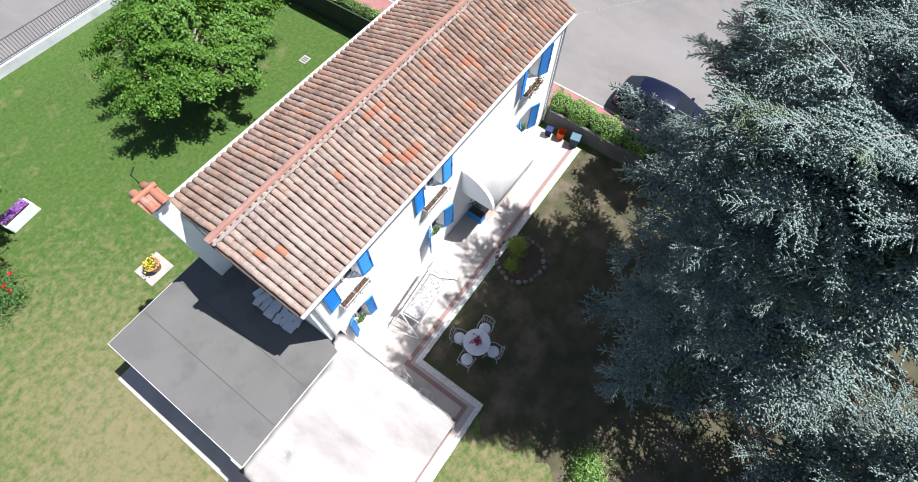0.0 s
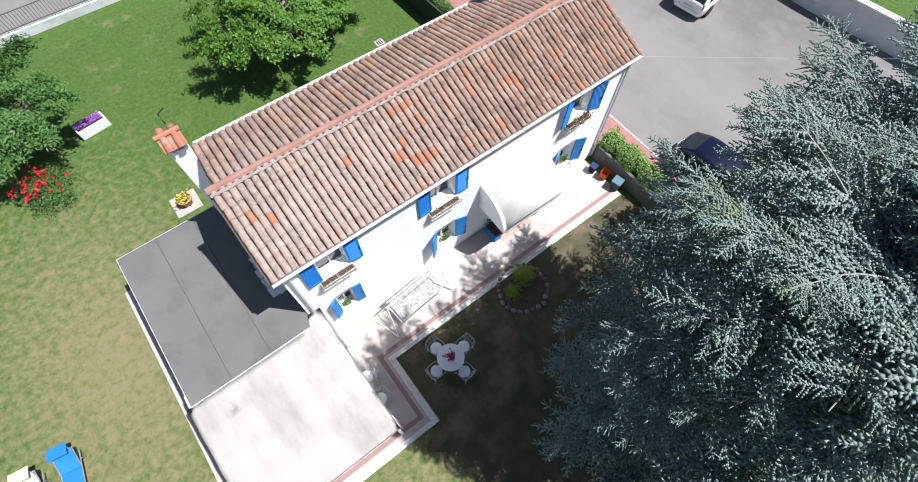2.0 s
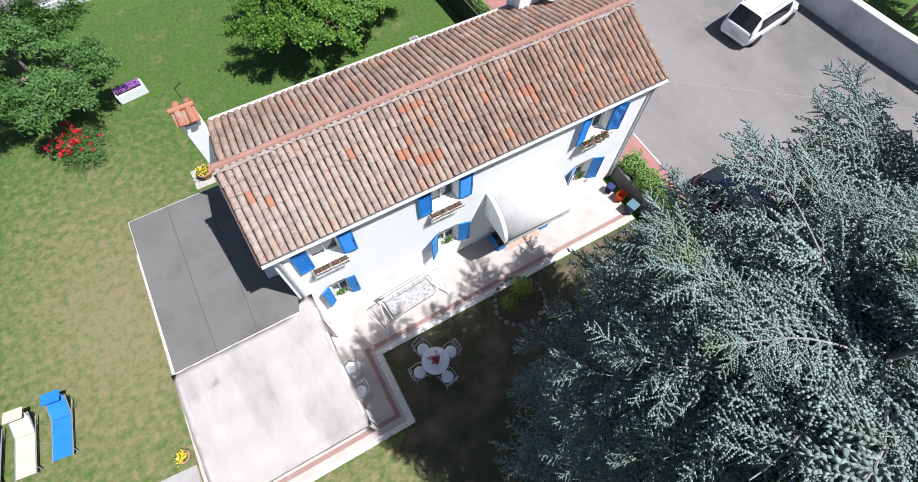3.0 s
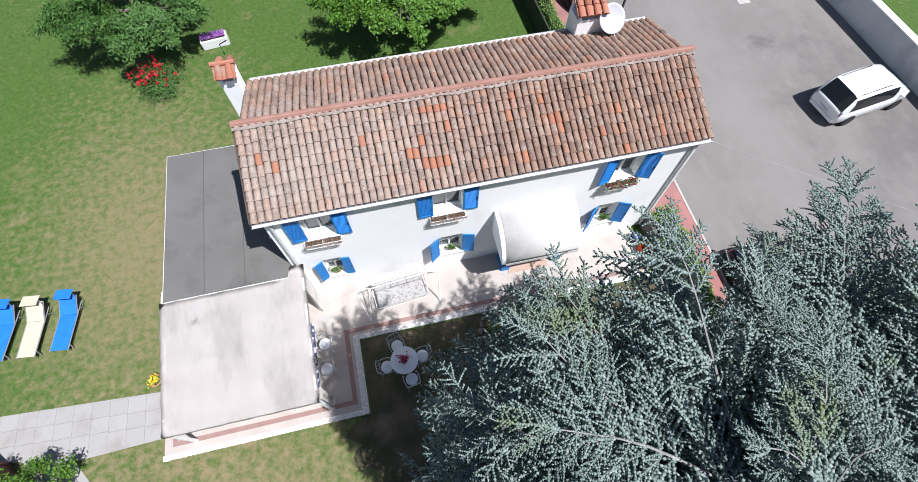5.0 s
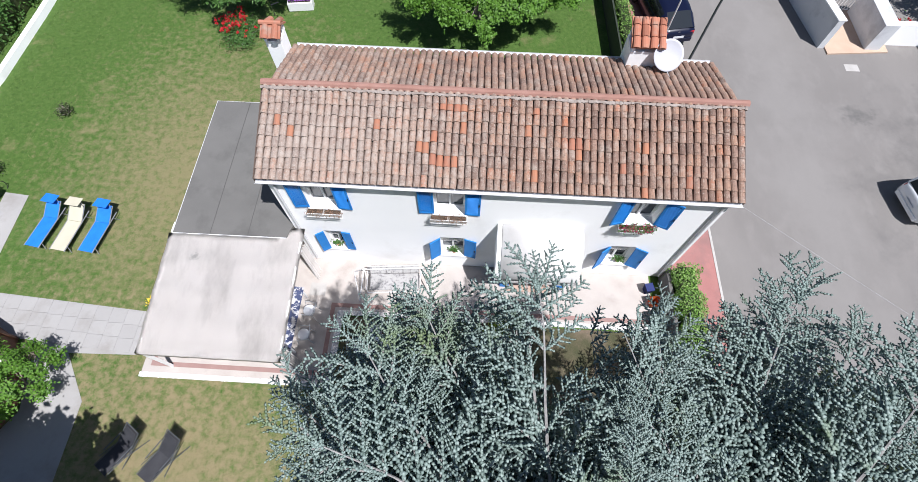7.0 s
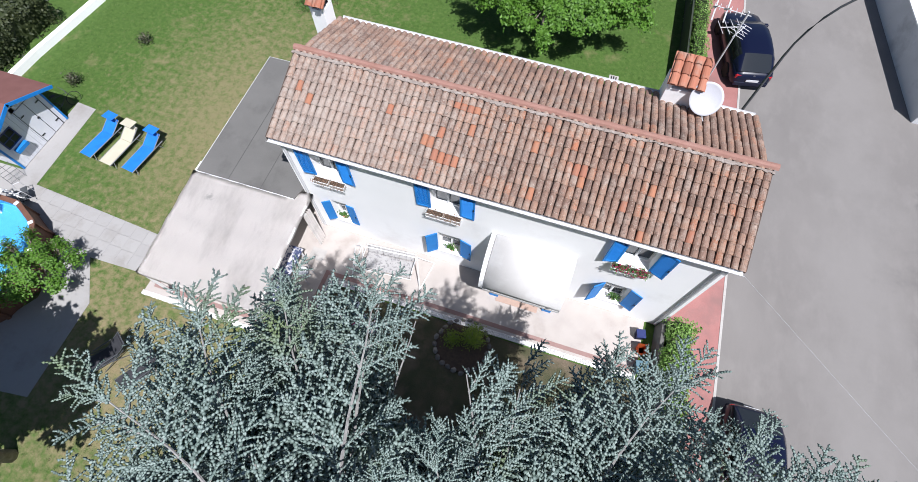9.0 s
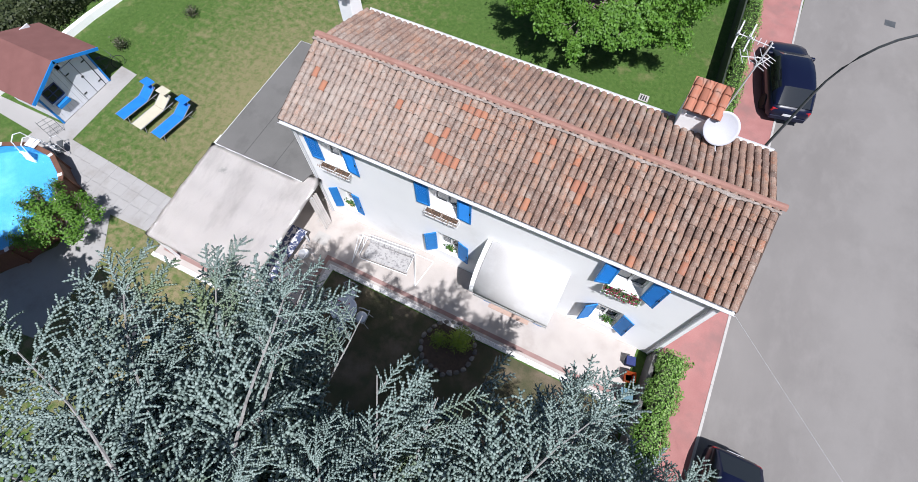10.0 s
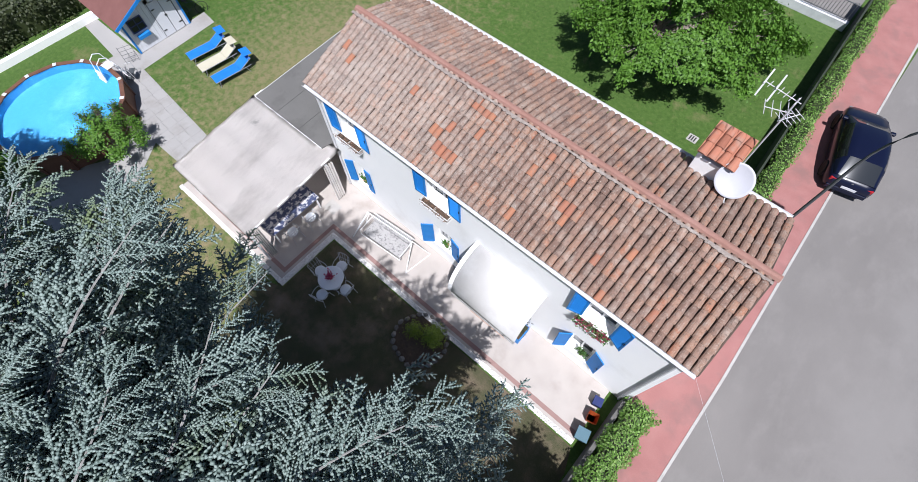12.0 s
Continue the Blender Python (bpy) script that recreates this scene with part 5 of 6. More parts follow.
for sx in (-1, 1):
    part("side_leg", tb([(sx * 1.34, -0.56, 0.0), (sx * 1.08, 0.28, 0.95)], 0.022), WHITE, sw)
    part("side_leg", tb([(sx * 1.62, 0.62, 0.0), (sx * 1.08, 0.32, 0.95)], 0.022), WHITE, sw)
    part("foot_rail", tb([(sx * 1.34, -0.56, 0.02), (sx * 1.62, 0.62, 0.02)], 0.02), WHITE, sw)
    part("arm_rail", tb([(sx * 0.98, -0.38, 0.42), (sx * 0.98, -0.36, 0.66), (sx * 0.98, 0.34, 0.68), (sx * 0.98, 0.4, 0.42)], 0.016), WHITE, sw)
    part("hanger", tb([(sx * 1.05, 0.3, 0.93), (sx * 0.98, -0.02, 0.67)], 0.01), WHITE, sw)
part("top_rail", tb([(-1.12, 0.3, 0.95), (1.12, 0.3, 0.95)], 0.024), WHITE, sw)
part("seat_rail", tb([(-0.98, -0.4, 0.41), (0.98, -0.4, 0.41)], 0.018), WHITE, sw)
part("back_rail", tb([(-0.98, 0.5, 0.74), (0.98, 0.5, 0.74)], 0.018), WHITE, sw)

# ---- loungers ----
LOUNGE = material("grey_tube", [(0.16, 0.165, 0.175), (0.26, 0.265, 0.275)], scale=4, fine=60, rough=0.45, bump=0.03)


def sun_lounger(mat, word):
    t = thing("sun_lounger", "%s fabric sun lounger with a small head shade on the lawn" % word, "sun lounger", group="sun loungers on the lawn")
    part("sling", bx(-0.29, 0.29, -0.95, 0.35, 0.33, 0.345, 0.004), mat, t)
    part("backrest", bx(-0.29, 0.29, 0, 0.72, 0, 0.015, 0.004, Matrix.Translation((0, 0.36, 0.338)) @ pose(0, 0, 0, 27, 0, 0)), mat, t)
    for sx in (-1, 1):
        part("side_rail", tb([(sx * 0.31, -0.98, 0.33), (sx * 0.31, 0.9, 0.33)], 0.018), LOUNGE, t)
        part("back_rail", tb([(sx * 0.31, 0.36, 0.34), (sx * 0.31, 1.0, 0.66)], 0.016), LOUNGE, t)
        part("leg", tb([(sx * 0.31, -0.75, 0.33), (sx * 0.31, -0.85, 0.0)], 0.016), LOUNGE, t)
        part("leg", tb([(sx * 0.31, 0.62, 0.33), (sx * 0.31, 0.74, 0.0)], 0.016), LOUNGE, t)
        part("shade_arm", tb([(sx * 0.31, 0.85, 0.58), (sx * 0.3, 0.98, 0.86)], 0.01), LOUNGE, t)
    part("head_shade", bx(-0.29, 0.29, -0.2, 0.2, 0, 0.012, 0.003, Matrix.Translation((0, 0.96, 0.86)) @ pose(0, 0, 0, -6, 0, 0)), mat, t)
    return t


for mat, word, x, y, a in ((SLING_B, "blue", -8.46, 0.65, -8), (SLING_C, "cream", -9.58, 0.65, -7), (SLING_B, "blue", -10.62, 0.75, -9)):
    lg = sun_lounger(mat, word)
    lg.matrix_basis = pose(x, y, 0, 0, 0, a)


def deck_lounger():
    t = thing("deck_lounger", "black mesh reclining deck chair with a dark tube frame", "deck chair", group="black deck chairs on the lawn")
    part("sling", bx(-0.26, 0.26, -0.85, 0.0, 0, 0.012, 0.003, Matrix.Translation((0, 0, 0.36)) @ pose(0, 0, 0, -5, 0, 0)), SLING_K, t)
    part("backrest", bx(-0.26, 0.26, 0.0, 0.8, 0, 0.012, 0.003, Matrix.Translation((0, 0, 0.36)) @ pose(0, 0, 0, 34, 0, 0)), SLING_K, t)
    part("pillow", bx(-0.22, 0.22, 0.6, 0.76, 0.012, 0.05, 0.015, Matrix.Translation((0, 0, 0.36)) @ pose(0, 0, 0, 34, 0, 0)), SLING_K, t)
    for sx in (-1, 1):
        part("side_rail", tb([(sx * 0.29, -0.86, 0.43), (sx * 0.29, 0, 0.36), (sx * 0.29, 0.68, 0.83)], 0.015), STEEL, t)
        part("leg", tb([(sx * 0.3, -0.55, 0.58), (sx * 0.31, 0.55, 0.0)], 0.015), STEEL, t)
        part("leg", tb([(sx * 0.31, -0.55, 0.0), (sx * 0.3, 0.5, 0.6)], 0.015), STEEL, t)
        part("armrest", tb([(sx * 0.32, -0.35, 0.6), (sx * 0.32, 0.3, 0.6)], 0.02), STEEL, t)
    part("cross_rail", tb([(-0.29, 0.68, 0.83), (0.29, 0.68, 0.83)], 0.015), STEEL, t)
    return t


dl = deck_lounger()
dl.matrix_basis = pose(-4.49, -7.09, 0, 0, 0, -33)
copy_thing(dl, pose(-3.09, -7.23, 0, 0, 0, -30))

# ---- pool ----
pool = thing("pool", "round above-ground pool with brown panelled wall and blue water", "pool", pose(-11.66, -5.93, 0) @ Matrix.Diagonal((1.06, 1.06, 1, 1)))
NPAN = 14
R_ = 2.5
bm = bmesh.new()
bo = [bm.verts.new((R_ * math.cos(2 * math.pi * k / 42), R_ * math.sin(2 * math.pi * k / 42), 0.5)) for k in range(42)]
to = [bm.verts.new((v.co.x, v.co.y, 1.02)) for v in bo]
for k in range(42):
    bm.faces.new((bo[k], to[k], to[(k + 1) % 42], bo[(k + 1) % 42]))
bm.faces.new(bo)
part("liner", bm, LINER, pool)
for k in range(NPAN):
    a0, a1 = 2 * math.pi * k / NPAN, 2 * math.pi * (k + 1) / NPAN
    bm = bmesh.new()
    pr = [(2.58, 0.0), (2.64, 0.0), (2.64, 1.0), (2.58, 1.0)]
    A, B = [[bm.verts.new((r_ * math.cos(a), r_ * math.sin(a), z)) for r_, z in pr] for a in (a0 + 0.02, a1 - 0.02)]
    for i in range(4):
        bm.faces.new((A[i], A[(i + 1) % 4], B[(i + 1) % 4], B[i]))
    bm.faces.new(A[::-1])
    bm.faces.new(B)
    part("wall_panel", bm, BROWNW, pool)
    bm = bmesh.new()
    pr = [(2.53, 1.02), (2.72, 1.02), (2.72, 1.06), (2.53, 1.06)]
    A, B = [[bm.verts.new((r_ * math.cos(a), r_ * math.sin(a), z)) for r_, z in pr] for a in (a0 + 0.004, a1 - 0.004)]
    for i in range(4):
        bm.faces.new((A[i], A[(i + 1) % 4], B[(i + 1) % 4], B[i]))
    bm.faces.new(A[::-1])
    bm.faces.new(B)
    part("rim_board", bm, BROWNW, pool)
    ca, sa = math.cos(a0), math.sin(a0)
    o = part("upright", bx(-0.06, 0.06, -0.07, 0.07, 0, 1.02, 0.01), BROWNW, pool)
    o.matrix_local = pose(2.64 * ca, 2.64 * sa, 0, 0, 0, math.degrees(a0))
    o = part("rim_cap", bx(-0.09, 0.09, -0.075, 0.075, 1.061, 1.09, 0.012), EWALL, pool)
    o.matrix_local = pose(2.59 * ca, 2.59 * sa, 0, 0, 0, math.degrees(a0))
bm = bmesh.new()
vs = [bm.verts.new((2.495 * math.cos(2 * math.pi * k / 42), 2.495 * math.sin(2 * math.pi * k / 42), 0.96)) for k in range(42)]
bm.faces.new(vs)
w_ = part("water", bm, WATER, pool, "clear pale blue water")
w_.visible_shadow = False
lad = thing("pool_ladder", "white tubular ladder over the pool wall", "ladder", pose(-12.1, -3.25, 0, 0, 0, 6))
for sx in (-0.25, 0.25):
    part("rail", tb([(sx, 0.55, 0.0), (sx, 0.3, 1.1), (sx, 0.2, 1.6), (sx, -0.05, 1.75), (sx, -0.3, 1.6), (sx, -0.4, 1.1), (sx, -0.55, 0.1)], 0.022), WHITE, lad)
for k in range(4):
    part("tread", bx(-0.25, 0.25, -0.06, 0.06, 0, 0.025, 0, Matrix.Translation((0, 0.5 - 0.06 * k, 0.25 + 0.25 * k))), WHITE, lad)
    part("tread", bx(-0.25, 0.25, -0.05, 0.05, 0, 0.025, 0, Matrix.Translation((0, -0.5 + 0.03 * k, 0.3 + 0.25 * k))), WHITE, lad)
part("platform", bx(-0.25, 0.25, -0.1, 0.3, 1.12, 1.15, 0.005), WHITE, lad)
for x, y in ((-11.9, -2.62),):
    st = thing("pool_steps", "small grey plastic step stool beside the pool", "steps", pose(x, y, 0.012, 0, 0, -40))
    part("lower_tread", bx(-0.25, 0.25, -0.3, -0.05, 0.2, 0.23, 0.005), STEEL, st)
    part("upper_tread", bx(-0.25, 0.25, -0.05, 0.2, 0.42, 0.45, 0.005), STEEL, st)
    for sx in (-0.26, 0.26):
        part("side_frame", tb([(sx, -0.32, 0), (sx, -0.1, 0.75), (sx, 0.15, 0.75), (sx, 0.22, 0)], 0.016), ZINC, st)

# ---- garden shed ----
shed = thing("garden_shed", "white wooden garden shed with blue trim and brown felt roof", "shed", pose(-13.14, -0.05, 0.012))
SD, SH, SP, SW_ = 2.95, 1.95, 2.55, 1.4
for k in range(14):
    y0, y1 = -SW_ + 2 * SW_ * k / 14, -SW_ + 2 * SW_ * (k + 1) / 14
    ym = (y0 + y1) / 2
    zt = SH + (SP - SH) * (1 - abs(ym) / SW_)
    if y0 >= 0.05 and y1 <= 1.25:
        continue
    part("board", bx(-0.05, 0.0, y0 + 0.003, y1 - 0.003, 0.02, zt, 0.004), SHEDW, shed)
dr = part("door", bx(-0.05, 0.015, 0.1, 0.62, 0.03, 1.88, 0.006), SHEDW, shed)
dr2 = part("door", bx(-0.05, 0.015, 0.64, 1.16, 0.03, 1.88, 0.006), SHEDW, shed)
part("door_head", bx(-0.05, 0.0, 0.0, 1.2, 1.9, 2.1), SHEDW, shed)
for z in (0.35, 1.5):
    part("hinge", bx(0.016, 0.03, 0.98, 1.15, z, z + 0.05), BLACKP, dr2)
    part("hinge", bx(0.016, 0.03, 0.11, 0.28, z, z + 0.05), BLACKP, dr)
part("latch", bx(0.016, 0.04, 0.55, 0.66, 1.0, 1.06), BLACKP, dr)
for y in (0.07, 0.63, 1.18):
    part("door_gap", bx(-0.01, 0.017, y - 0.008, y + 0.008, 0.03, 1.9), BLACKP, shed)
wd = part("window", bx(-0.02, 0.012, -1.12, -0.5, 1.05, 1.62), CARGLASS, shed)
for a, b, c_, d in ((-1.18, -1.12, 1.0, 1.67), (-0.5, -0.44, 1.0, 1.67), (-0.83, -0.79, 1.05, 1.62)):
    part("frame", bx(-0.02, 0.03, a, b, c_, d), NAVYP, wd)
for z in (0.99, 1.31, 1.62):
    part("frame", bx(-0.02, 0.028, -1.115, -0.505, z, z + 0.05), NAVYP, wd)
part("flower_trough", bx(0.02, 0.2, -1.1, -0.5, 0.7, 0.88, 0.01), BLUE, shed)
part("side_wall", bx(-SD, -0.05, -SW_, -SW_ + 0.05, 0.02, SH), SHEDW, shed)
part("side_wall", bx(-SD, -0.05, SW_ - 0.05, SW_, 0.02, SH), SHEDW, shed)
part("back_wall", bx(-SD, -SD + 0.05, -SW_ + 0.05, SW_ - 0.05, 0.02, SH + 0.3), SHEDW, shed)
for y in (-SW_ - 0.02, SW_ + 0.02):
    part("corner_trim", bx(-0.06, 0.03, y - 0.04, y + 0.04, 0.02, SH), BLUE, shed)
for s in (-1, 1):
    a, b = Vector((0, s * (SW_ + 0.45), SH - 0.1)), Vector((0, 0, SP + 0.1))
    part("roof_slope", roof_plane(a, b, -SD - 0.2, 0.45, 0.05), SHEDR, shed)
    part("bargeboard", roof_plane(a + Vector((0, 0, 0.015)), b + Vector((0, 0, 0.015)), 0.451, 0.49, 0.14), BLUE, shed)
bk = thing("bicycle", "dark bicycle leaning at the shed side", "bicycle", pose(-13.45, 1.82, 0.012, 0, 10, 80))
for x in (-0.5, 0.5):
    bm = bmesh.new()
    tube(bm, [(x + 0.32 * math.cos(a), 0, 0.34 + 0.32 * math.sin(a)) for a in [2 * math.pi * k / 18 for k in range(19)]], 0.016, 5)
    part("wheel", bm, TYRE, bk)
part("bike_frame", tb([(-0.5, 0, 0.34), (-0.1, 0, 0.32), (0.35, 0, 0.75), (-0.2, 0, 0.78), (-0.1, 0, 0.32)], 0.018), STEEL, bk)
part("fork", tb([(0.5, 0, 0.34), (0.35, 0, 0.8), (0.3, 0, 0.95)], 0.016), STEEL, bk)
part("handlebar", tb([(0.28, -0.25, 0.98), (0.28, 0.25, 0.98)], 0.014), STEEL, bk)
part("saddle", bx(-0.33, -0.1, -0.07, 0.07, 0.88, 0.94, 0.02), BLACKP, bk)
rk = thing("garden_rack", "grey wire rack leaning by the shed corner", "rack", pose(-12.93, -2.05, 0.012, -20, 0, 70))
for k in range(5):
    part("bar", tb([(-0.3, 0, 0.1 + 0.17 * k), (0.3, 0, 0.1 + 0.17 * k)], 0.01), STEEL, rk)
for x in (-0.3, 0.0, 0.3):
    part("bar", tb([(x, 0, 0), (x, 0, 0.85)], 0.01), STEEL, rk)

# ---- pots, planter, roses, ringed bed ----


def flower_pot(x, y, z, r, seed, label):
    t = thing("flower_pot", label, "flower pot", pose(x, y, z), group="terracotta pots with yellow flowers")
    part("pot", lathe([(r * 0.65, 0), (r * 0.9, r * 0.9), (r, r * 1.2), (r * 1.08, r * 1.22), (r * 1.08, r * 1.35), (r * 0.95, r * 1.35), (r * 0.9, r * 1.2)], 20), TERRA, t, smooth=True)
    g = np.random.default_rng(seed)
    for nm, mat, n, lift in (("foliage", LEAFD, 110, 0.0), ("flowers", YELLOW, 90, 0.06)):
        c = g.normal(size=(n, 3)) * np.array([0.42 * r, 0.42 * r, 0.2 * r]) + np.array([0, 0, 1.5 * r + lift])
        v, f = leaves(g, c, np.tile([0, 0, 1.0], (n, 1)), 0.09, 0.75, 0.6)
        tagged(part(nm, mesh_np(nm, v, f, mat), None, t), kind="stuff")


PADM = material("pad_concrete", [(0.3, 0.28, 0.25), (0.42, 0.39, 0.35)], scale=3, fine=40, rough=0.9, bump=0.3)
pad = slab("paving_pad", bx(-2.08, -1.02, 7.9, 8.95, 0, 0.05, 0.01), PADM, "pale square paving pad on the lawn")
flower_pot(-1.48, 8.36, 0.05, 0.29, 81, "terracotta pot with yellow flowers on a paving pad")
flower_pot(-5.28, -2.1, 0.0, 0.2, 82, "terracotta pot with yellow flowers by the terrace corner")
pl = thing("concrete_planter", "white concrete trough filled with purple flowers", "planter", pose(-3.2, 14.5, 0, 0, 0, 8) @ Matrix.Scale(1.04, 4))
part("trough", bx(-0.62, 0.62, -0.27, 0.27, 0, 0.45, 0.02), WHITE, pl)
part("soil_top", bx(-0.55, 0.55, -0.2, 0.2, 0.452, 0.46), SOIL, pl)
g = np.random.default_rng(83)
c = np.stack([g.uniform(-0.55, 0.55, 700), g.uniform(-0.2, 0.22, 700), 0.5 + 0.09 * g.random(700)], 1)
v, f = leaves(g, c, np.tile([0, 0, 1.0], (700, 1)), 0.06, 0.8, 0.6)
tagged(part("blossom", mesh_np("blossom", v, f, PURPLE), None, pl), kind="stuff")
c = np.stack([g.uniform(-0.55, 0.55, 250), g.uniform(-0.2, 0.22, 250), 0.47 + 0.05 * g.random(250)], 1)
v, f = leaves(g, c, np.tile([0, 0, 1.0], (250, 1)), 0.06, 0.6, 0.8)
part("foliage", mesh_np("foliage", v, f, LEAFD), None, pl)


def bush(name, label, category, x, y, rx, ry, h, n, size, mat, seed, flowers=None, fmat=None, fsize=0.11, aspect=0.55, group=""):
    """Low bush: stems, ragged leaf mass and optional blooms."""
    t = thing(name, label, category, pose(x, y, 0), group=group)
    g = np.random.default_rng(seed)
    st = bmesh.new()
    cs = []
    ns = 34
    for k in range(ns):
        a, q = g.uniform(0, 2 * math.pi), math.sqrt(g.random())
        e = np.array([rx * q * math.cos(a), ry * q * math.sin(a), h * (1.05 - 0.55 * q * q) * g.uniform(0.75, 1.1)])
        tube(st, [(e[0] * 0.15, e[1] * 0.15, 0), e * np.array([0.6, 0.6, 0.55]), e], [0.014, 0.01, 0.005], 4)
        m = n // ns
        u = g.uniform(0.3, 1.02, m)
        cs.append(e * u[:, None] + g.normal(size=(m, 3)) * np.array([0.12, 0.12, 0.08]) * (0.6 + rx))
    part("stem", st, BARK, t)
    C = np.concatenate(cs)
    N = C / (np.linalg.norm(C, axis=1, keepdims=True) + 1e-6) + np.array([0, 0, 0.6])
    v, f = leaves(g, C, N, size, aspect, 0.6)
    part("foliage", mesh_np("foliage", v, f, mat), None, t)
    if flowers:
        idx = np.argsort(-(C[:, 2] + 0.25 * g.random(len(C))))[: flowers * 12]
        pick = C[g.choice(idx, flowers, replace=False)] + np.array([0, 0, 0.05])
        pp = np.repeat(pick, 9, axis=0) + g.normal(size=(flowers * 9, 3)) * 0.035
        v, f = leaves(g, pp, np.tile([0, 0, 1.0], (len(pp), 1)), fsize, 0.8, 0.9)
        tagged(part("blooms", mesh_np("blooms", v, f, fmat), None, t), kind="stuff")
    return t


bush("rose_bush", "sprawling rose bush with red blooms on the lawn", "rose bush", -5.69, 12.19, 1.15, 1.35, 0.9, 6400, 0.075, LEAFD, 91, 64, REDF)
bush("garden_bush", "leafy green bush in the shade of the cedars", "bush", 2.0, -8.7, 0.75, 0.6, 0.7, 2600, 0.08, IVY, 94)
bush("lime_shrub", "bright lime-green shrub in a stone-ringed bed", "shrub", 7.45, -2.5, 0.42, 0.42, 0.6, 2200, 0.06, LIMEL, 92)
bush("low_shrub", "small yellow-green shrub in a stone-ringed bed", "shrub", 6.75, -2.75, 0.3, 0.28, 0.35, 900, 0.06, LIMEL, 93)
bush("sapling", "tiny sapling on the lawn", "sapling", -12.5, 6.7, 0.4, 0.3, 0.5, 260, 0.1, OLIVE, 94, group="saplings")
bush("sapling", "tiny sapling on the lawn", "sapling", -14.15, 3.35, 0.4, 0.3, 0.6, 320, 0.1, OLIVE, 95, group="saplings")
bed = slab("stone_bed", lathe([(0.98, 0.0), (0.95, 0.04), (0.5, 0.06)], 28), SOIL, "round soil bed edged with stones")
bed.location = (7.15, -2.85, 0.004)
for k in range(24):
    a = 2 * math.pi * k / 24
    bm = bmesh.new()
    bmesh.ops.create_icosphere(bm, subdivisions=1, radius=1)
    for v in bm.verts:
        v.co = Vector((v.co.x * rr.uniform(0.1, 0.15), v.co.y * rr.uniform(0.08, 0.12), v.co.z * 0.09))
    o = part("edging_stone", bm, STONE, bed)
    rd = 0.96 + rr.uniform(-0.06, 0.06)
    o.location = (rd * math.cos(a), rd * math.sin(a), 0.03 + rr.uniform(-0.02, 0.02))
    o.rotation_euler = (rr.uniform(-0.2, 0.2), rr.uniform(-0.2, 0.2), a + math.pi / 2 + rr.uniform(-0.5, 0.5))

# ---- bins at the hedge ----
for nm, mat, x, y, s, word in (("bin", NAVYP, 13.12, -0.55, 0.3, "dark blue"), ("bin", ORANGE, 13.27, -1.08, 0.34, "orange-red"), ("bin", TEAL, 13.3, -1.75, 0.4, "pale teal")):
    t = thing(nm, "%s plastic waste bin standing by the hedge wall" % word, "bin", pose(x, y, 0.05, 0, 0, 12), group="bins by the hedge")
    bm = bmesh.new()
    lo = [bm.verts.new((sx * s * 0.38, sy * s * 0.38, 0)) for sx, sy in ((-1, -1), (1, -1), (1, 1), (-1, 1))]
    hi = [bm.verts.new((sx * s * 0.5, sy * s * 0.5, s * 1.3)) for sx, sy in ((-1, -1), (1, -1), (1, 1), (-1, 1))]
    bm.faces.new(lo[::-1])
    for i in range(4):
        bm.faces.new((lo[i], lo[(i + 1) % 4], hi[(i + 1) % 4], hi[i]))
    bmesh.ops.solidify(bm, geom=bm.faces[:], thickness=0.015)
    part("tub", bm, mat, t)
    if word != "orange-red":
        part("lid", bx(-s * 0.53, s * 0.53, -s * 0.53, s * 0.53, s * 1.3, s * 1.36, 0.01), mat, t)

# ---- hedges and low walls ----


def hedge(name, label, x0, y0, x1, y1, w, h, n, seed, mat, size=0.075):
    t = thing(name, label, "hedge")
    g = np.random.default_rng(seed)
    u = g.random(n)
    prof = g.uniform(0, 1, n)
    c = np.stack([x0 + (x1 - x0) * u, y0 + (y1 - y0) * u, np.zeros(n)], 1)
    side = np.array([y1 - y0, -(x1 - x0), 0])
    side = side / np.linalg.norm(side)
    a = g.uniform(-0.25 * math.pi, 1.25 * math.pi, n)
    wob = 1 + 0.18 * np.sin(u * 31 + 2) + 0.12 * np.sin(u * 77)
    rad = g.uniform(0.75, 1.12, n)
    c += side[None] * (np.cos(a) * w / 2 * wob * rad)[:, None]
    zz = h * 0.72 + np.sin(a) * h * 0.3 * wob * rad
    low = g.random(n) < 0.4
    zz = np.where(low, g.uniform(0.05, h * 0.75, n), zz)
    c[:, 2] = zz
    N = side[None] * np.cos(a)[:, None] + np.array([0, 0, 1.0]) * (np.sin(a) + 0.5)[:, None]
    v, f = leaves(g, c, N, size, 0.7, 0.5)
    tagged(part("foliage", mesh_np("foliage", v, f, mat), None, t), kind="stuff")
    d = Vector((x1 - x0, y1 - y0, 0))
    core = bx(0, d.length, -w * 0.33, w * 0.33, 0.0, h * 0.85, 0.05, Matrix.Translation((x0, y0, 0)) @ Matrix.Rotation(math.atan2(d.y, d.x), 4, "Z"))
    part("woody_core", core, OLIVE, t)


hedge("hedge", "clipped bright green hedge beside the pavement", 14.25, -7.0, 14.25, 0.05, 0.95, 1.35, 15000, 101, IVY)
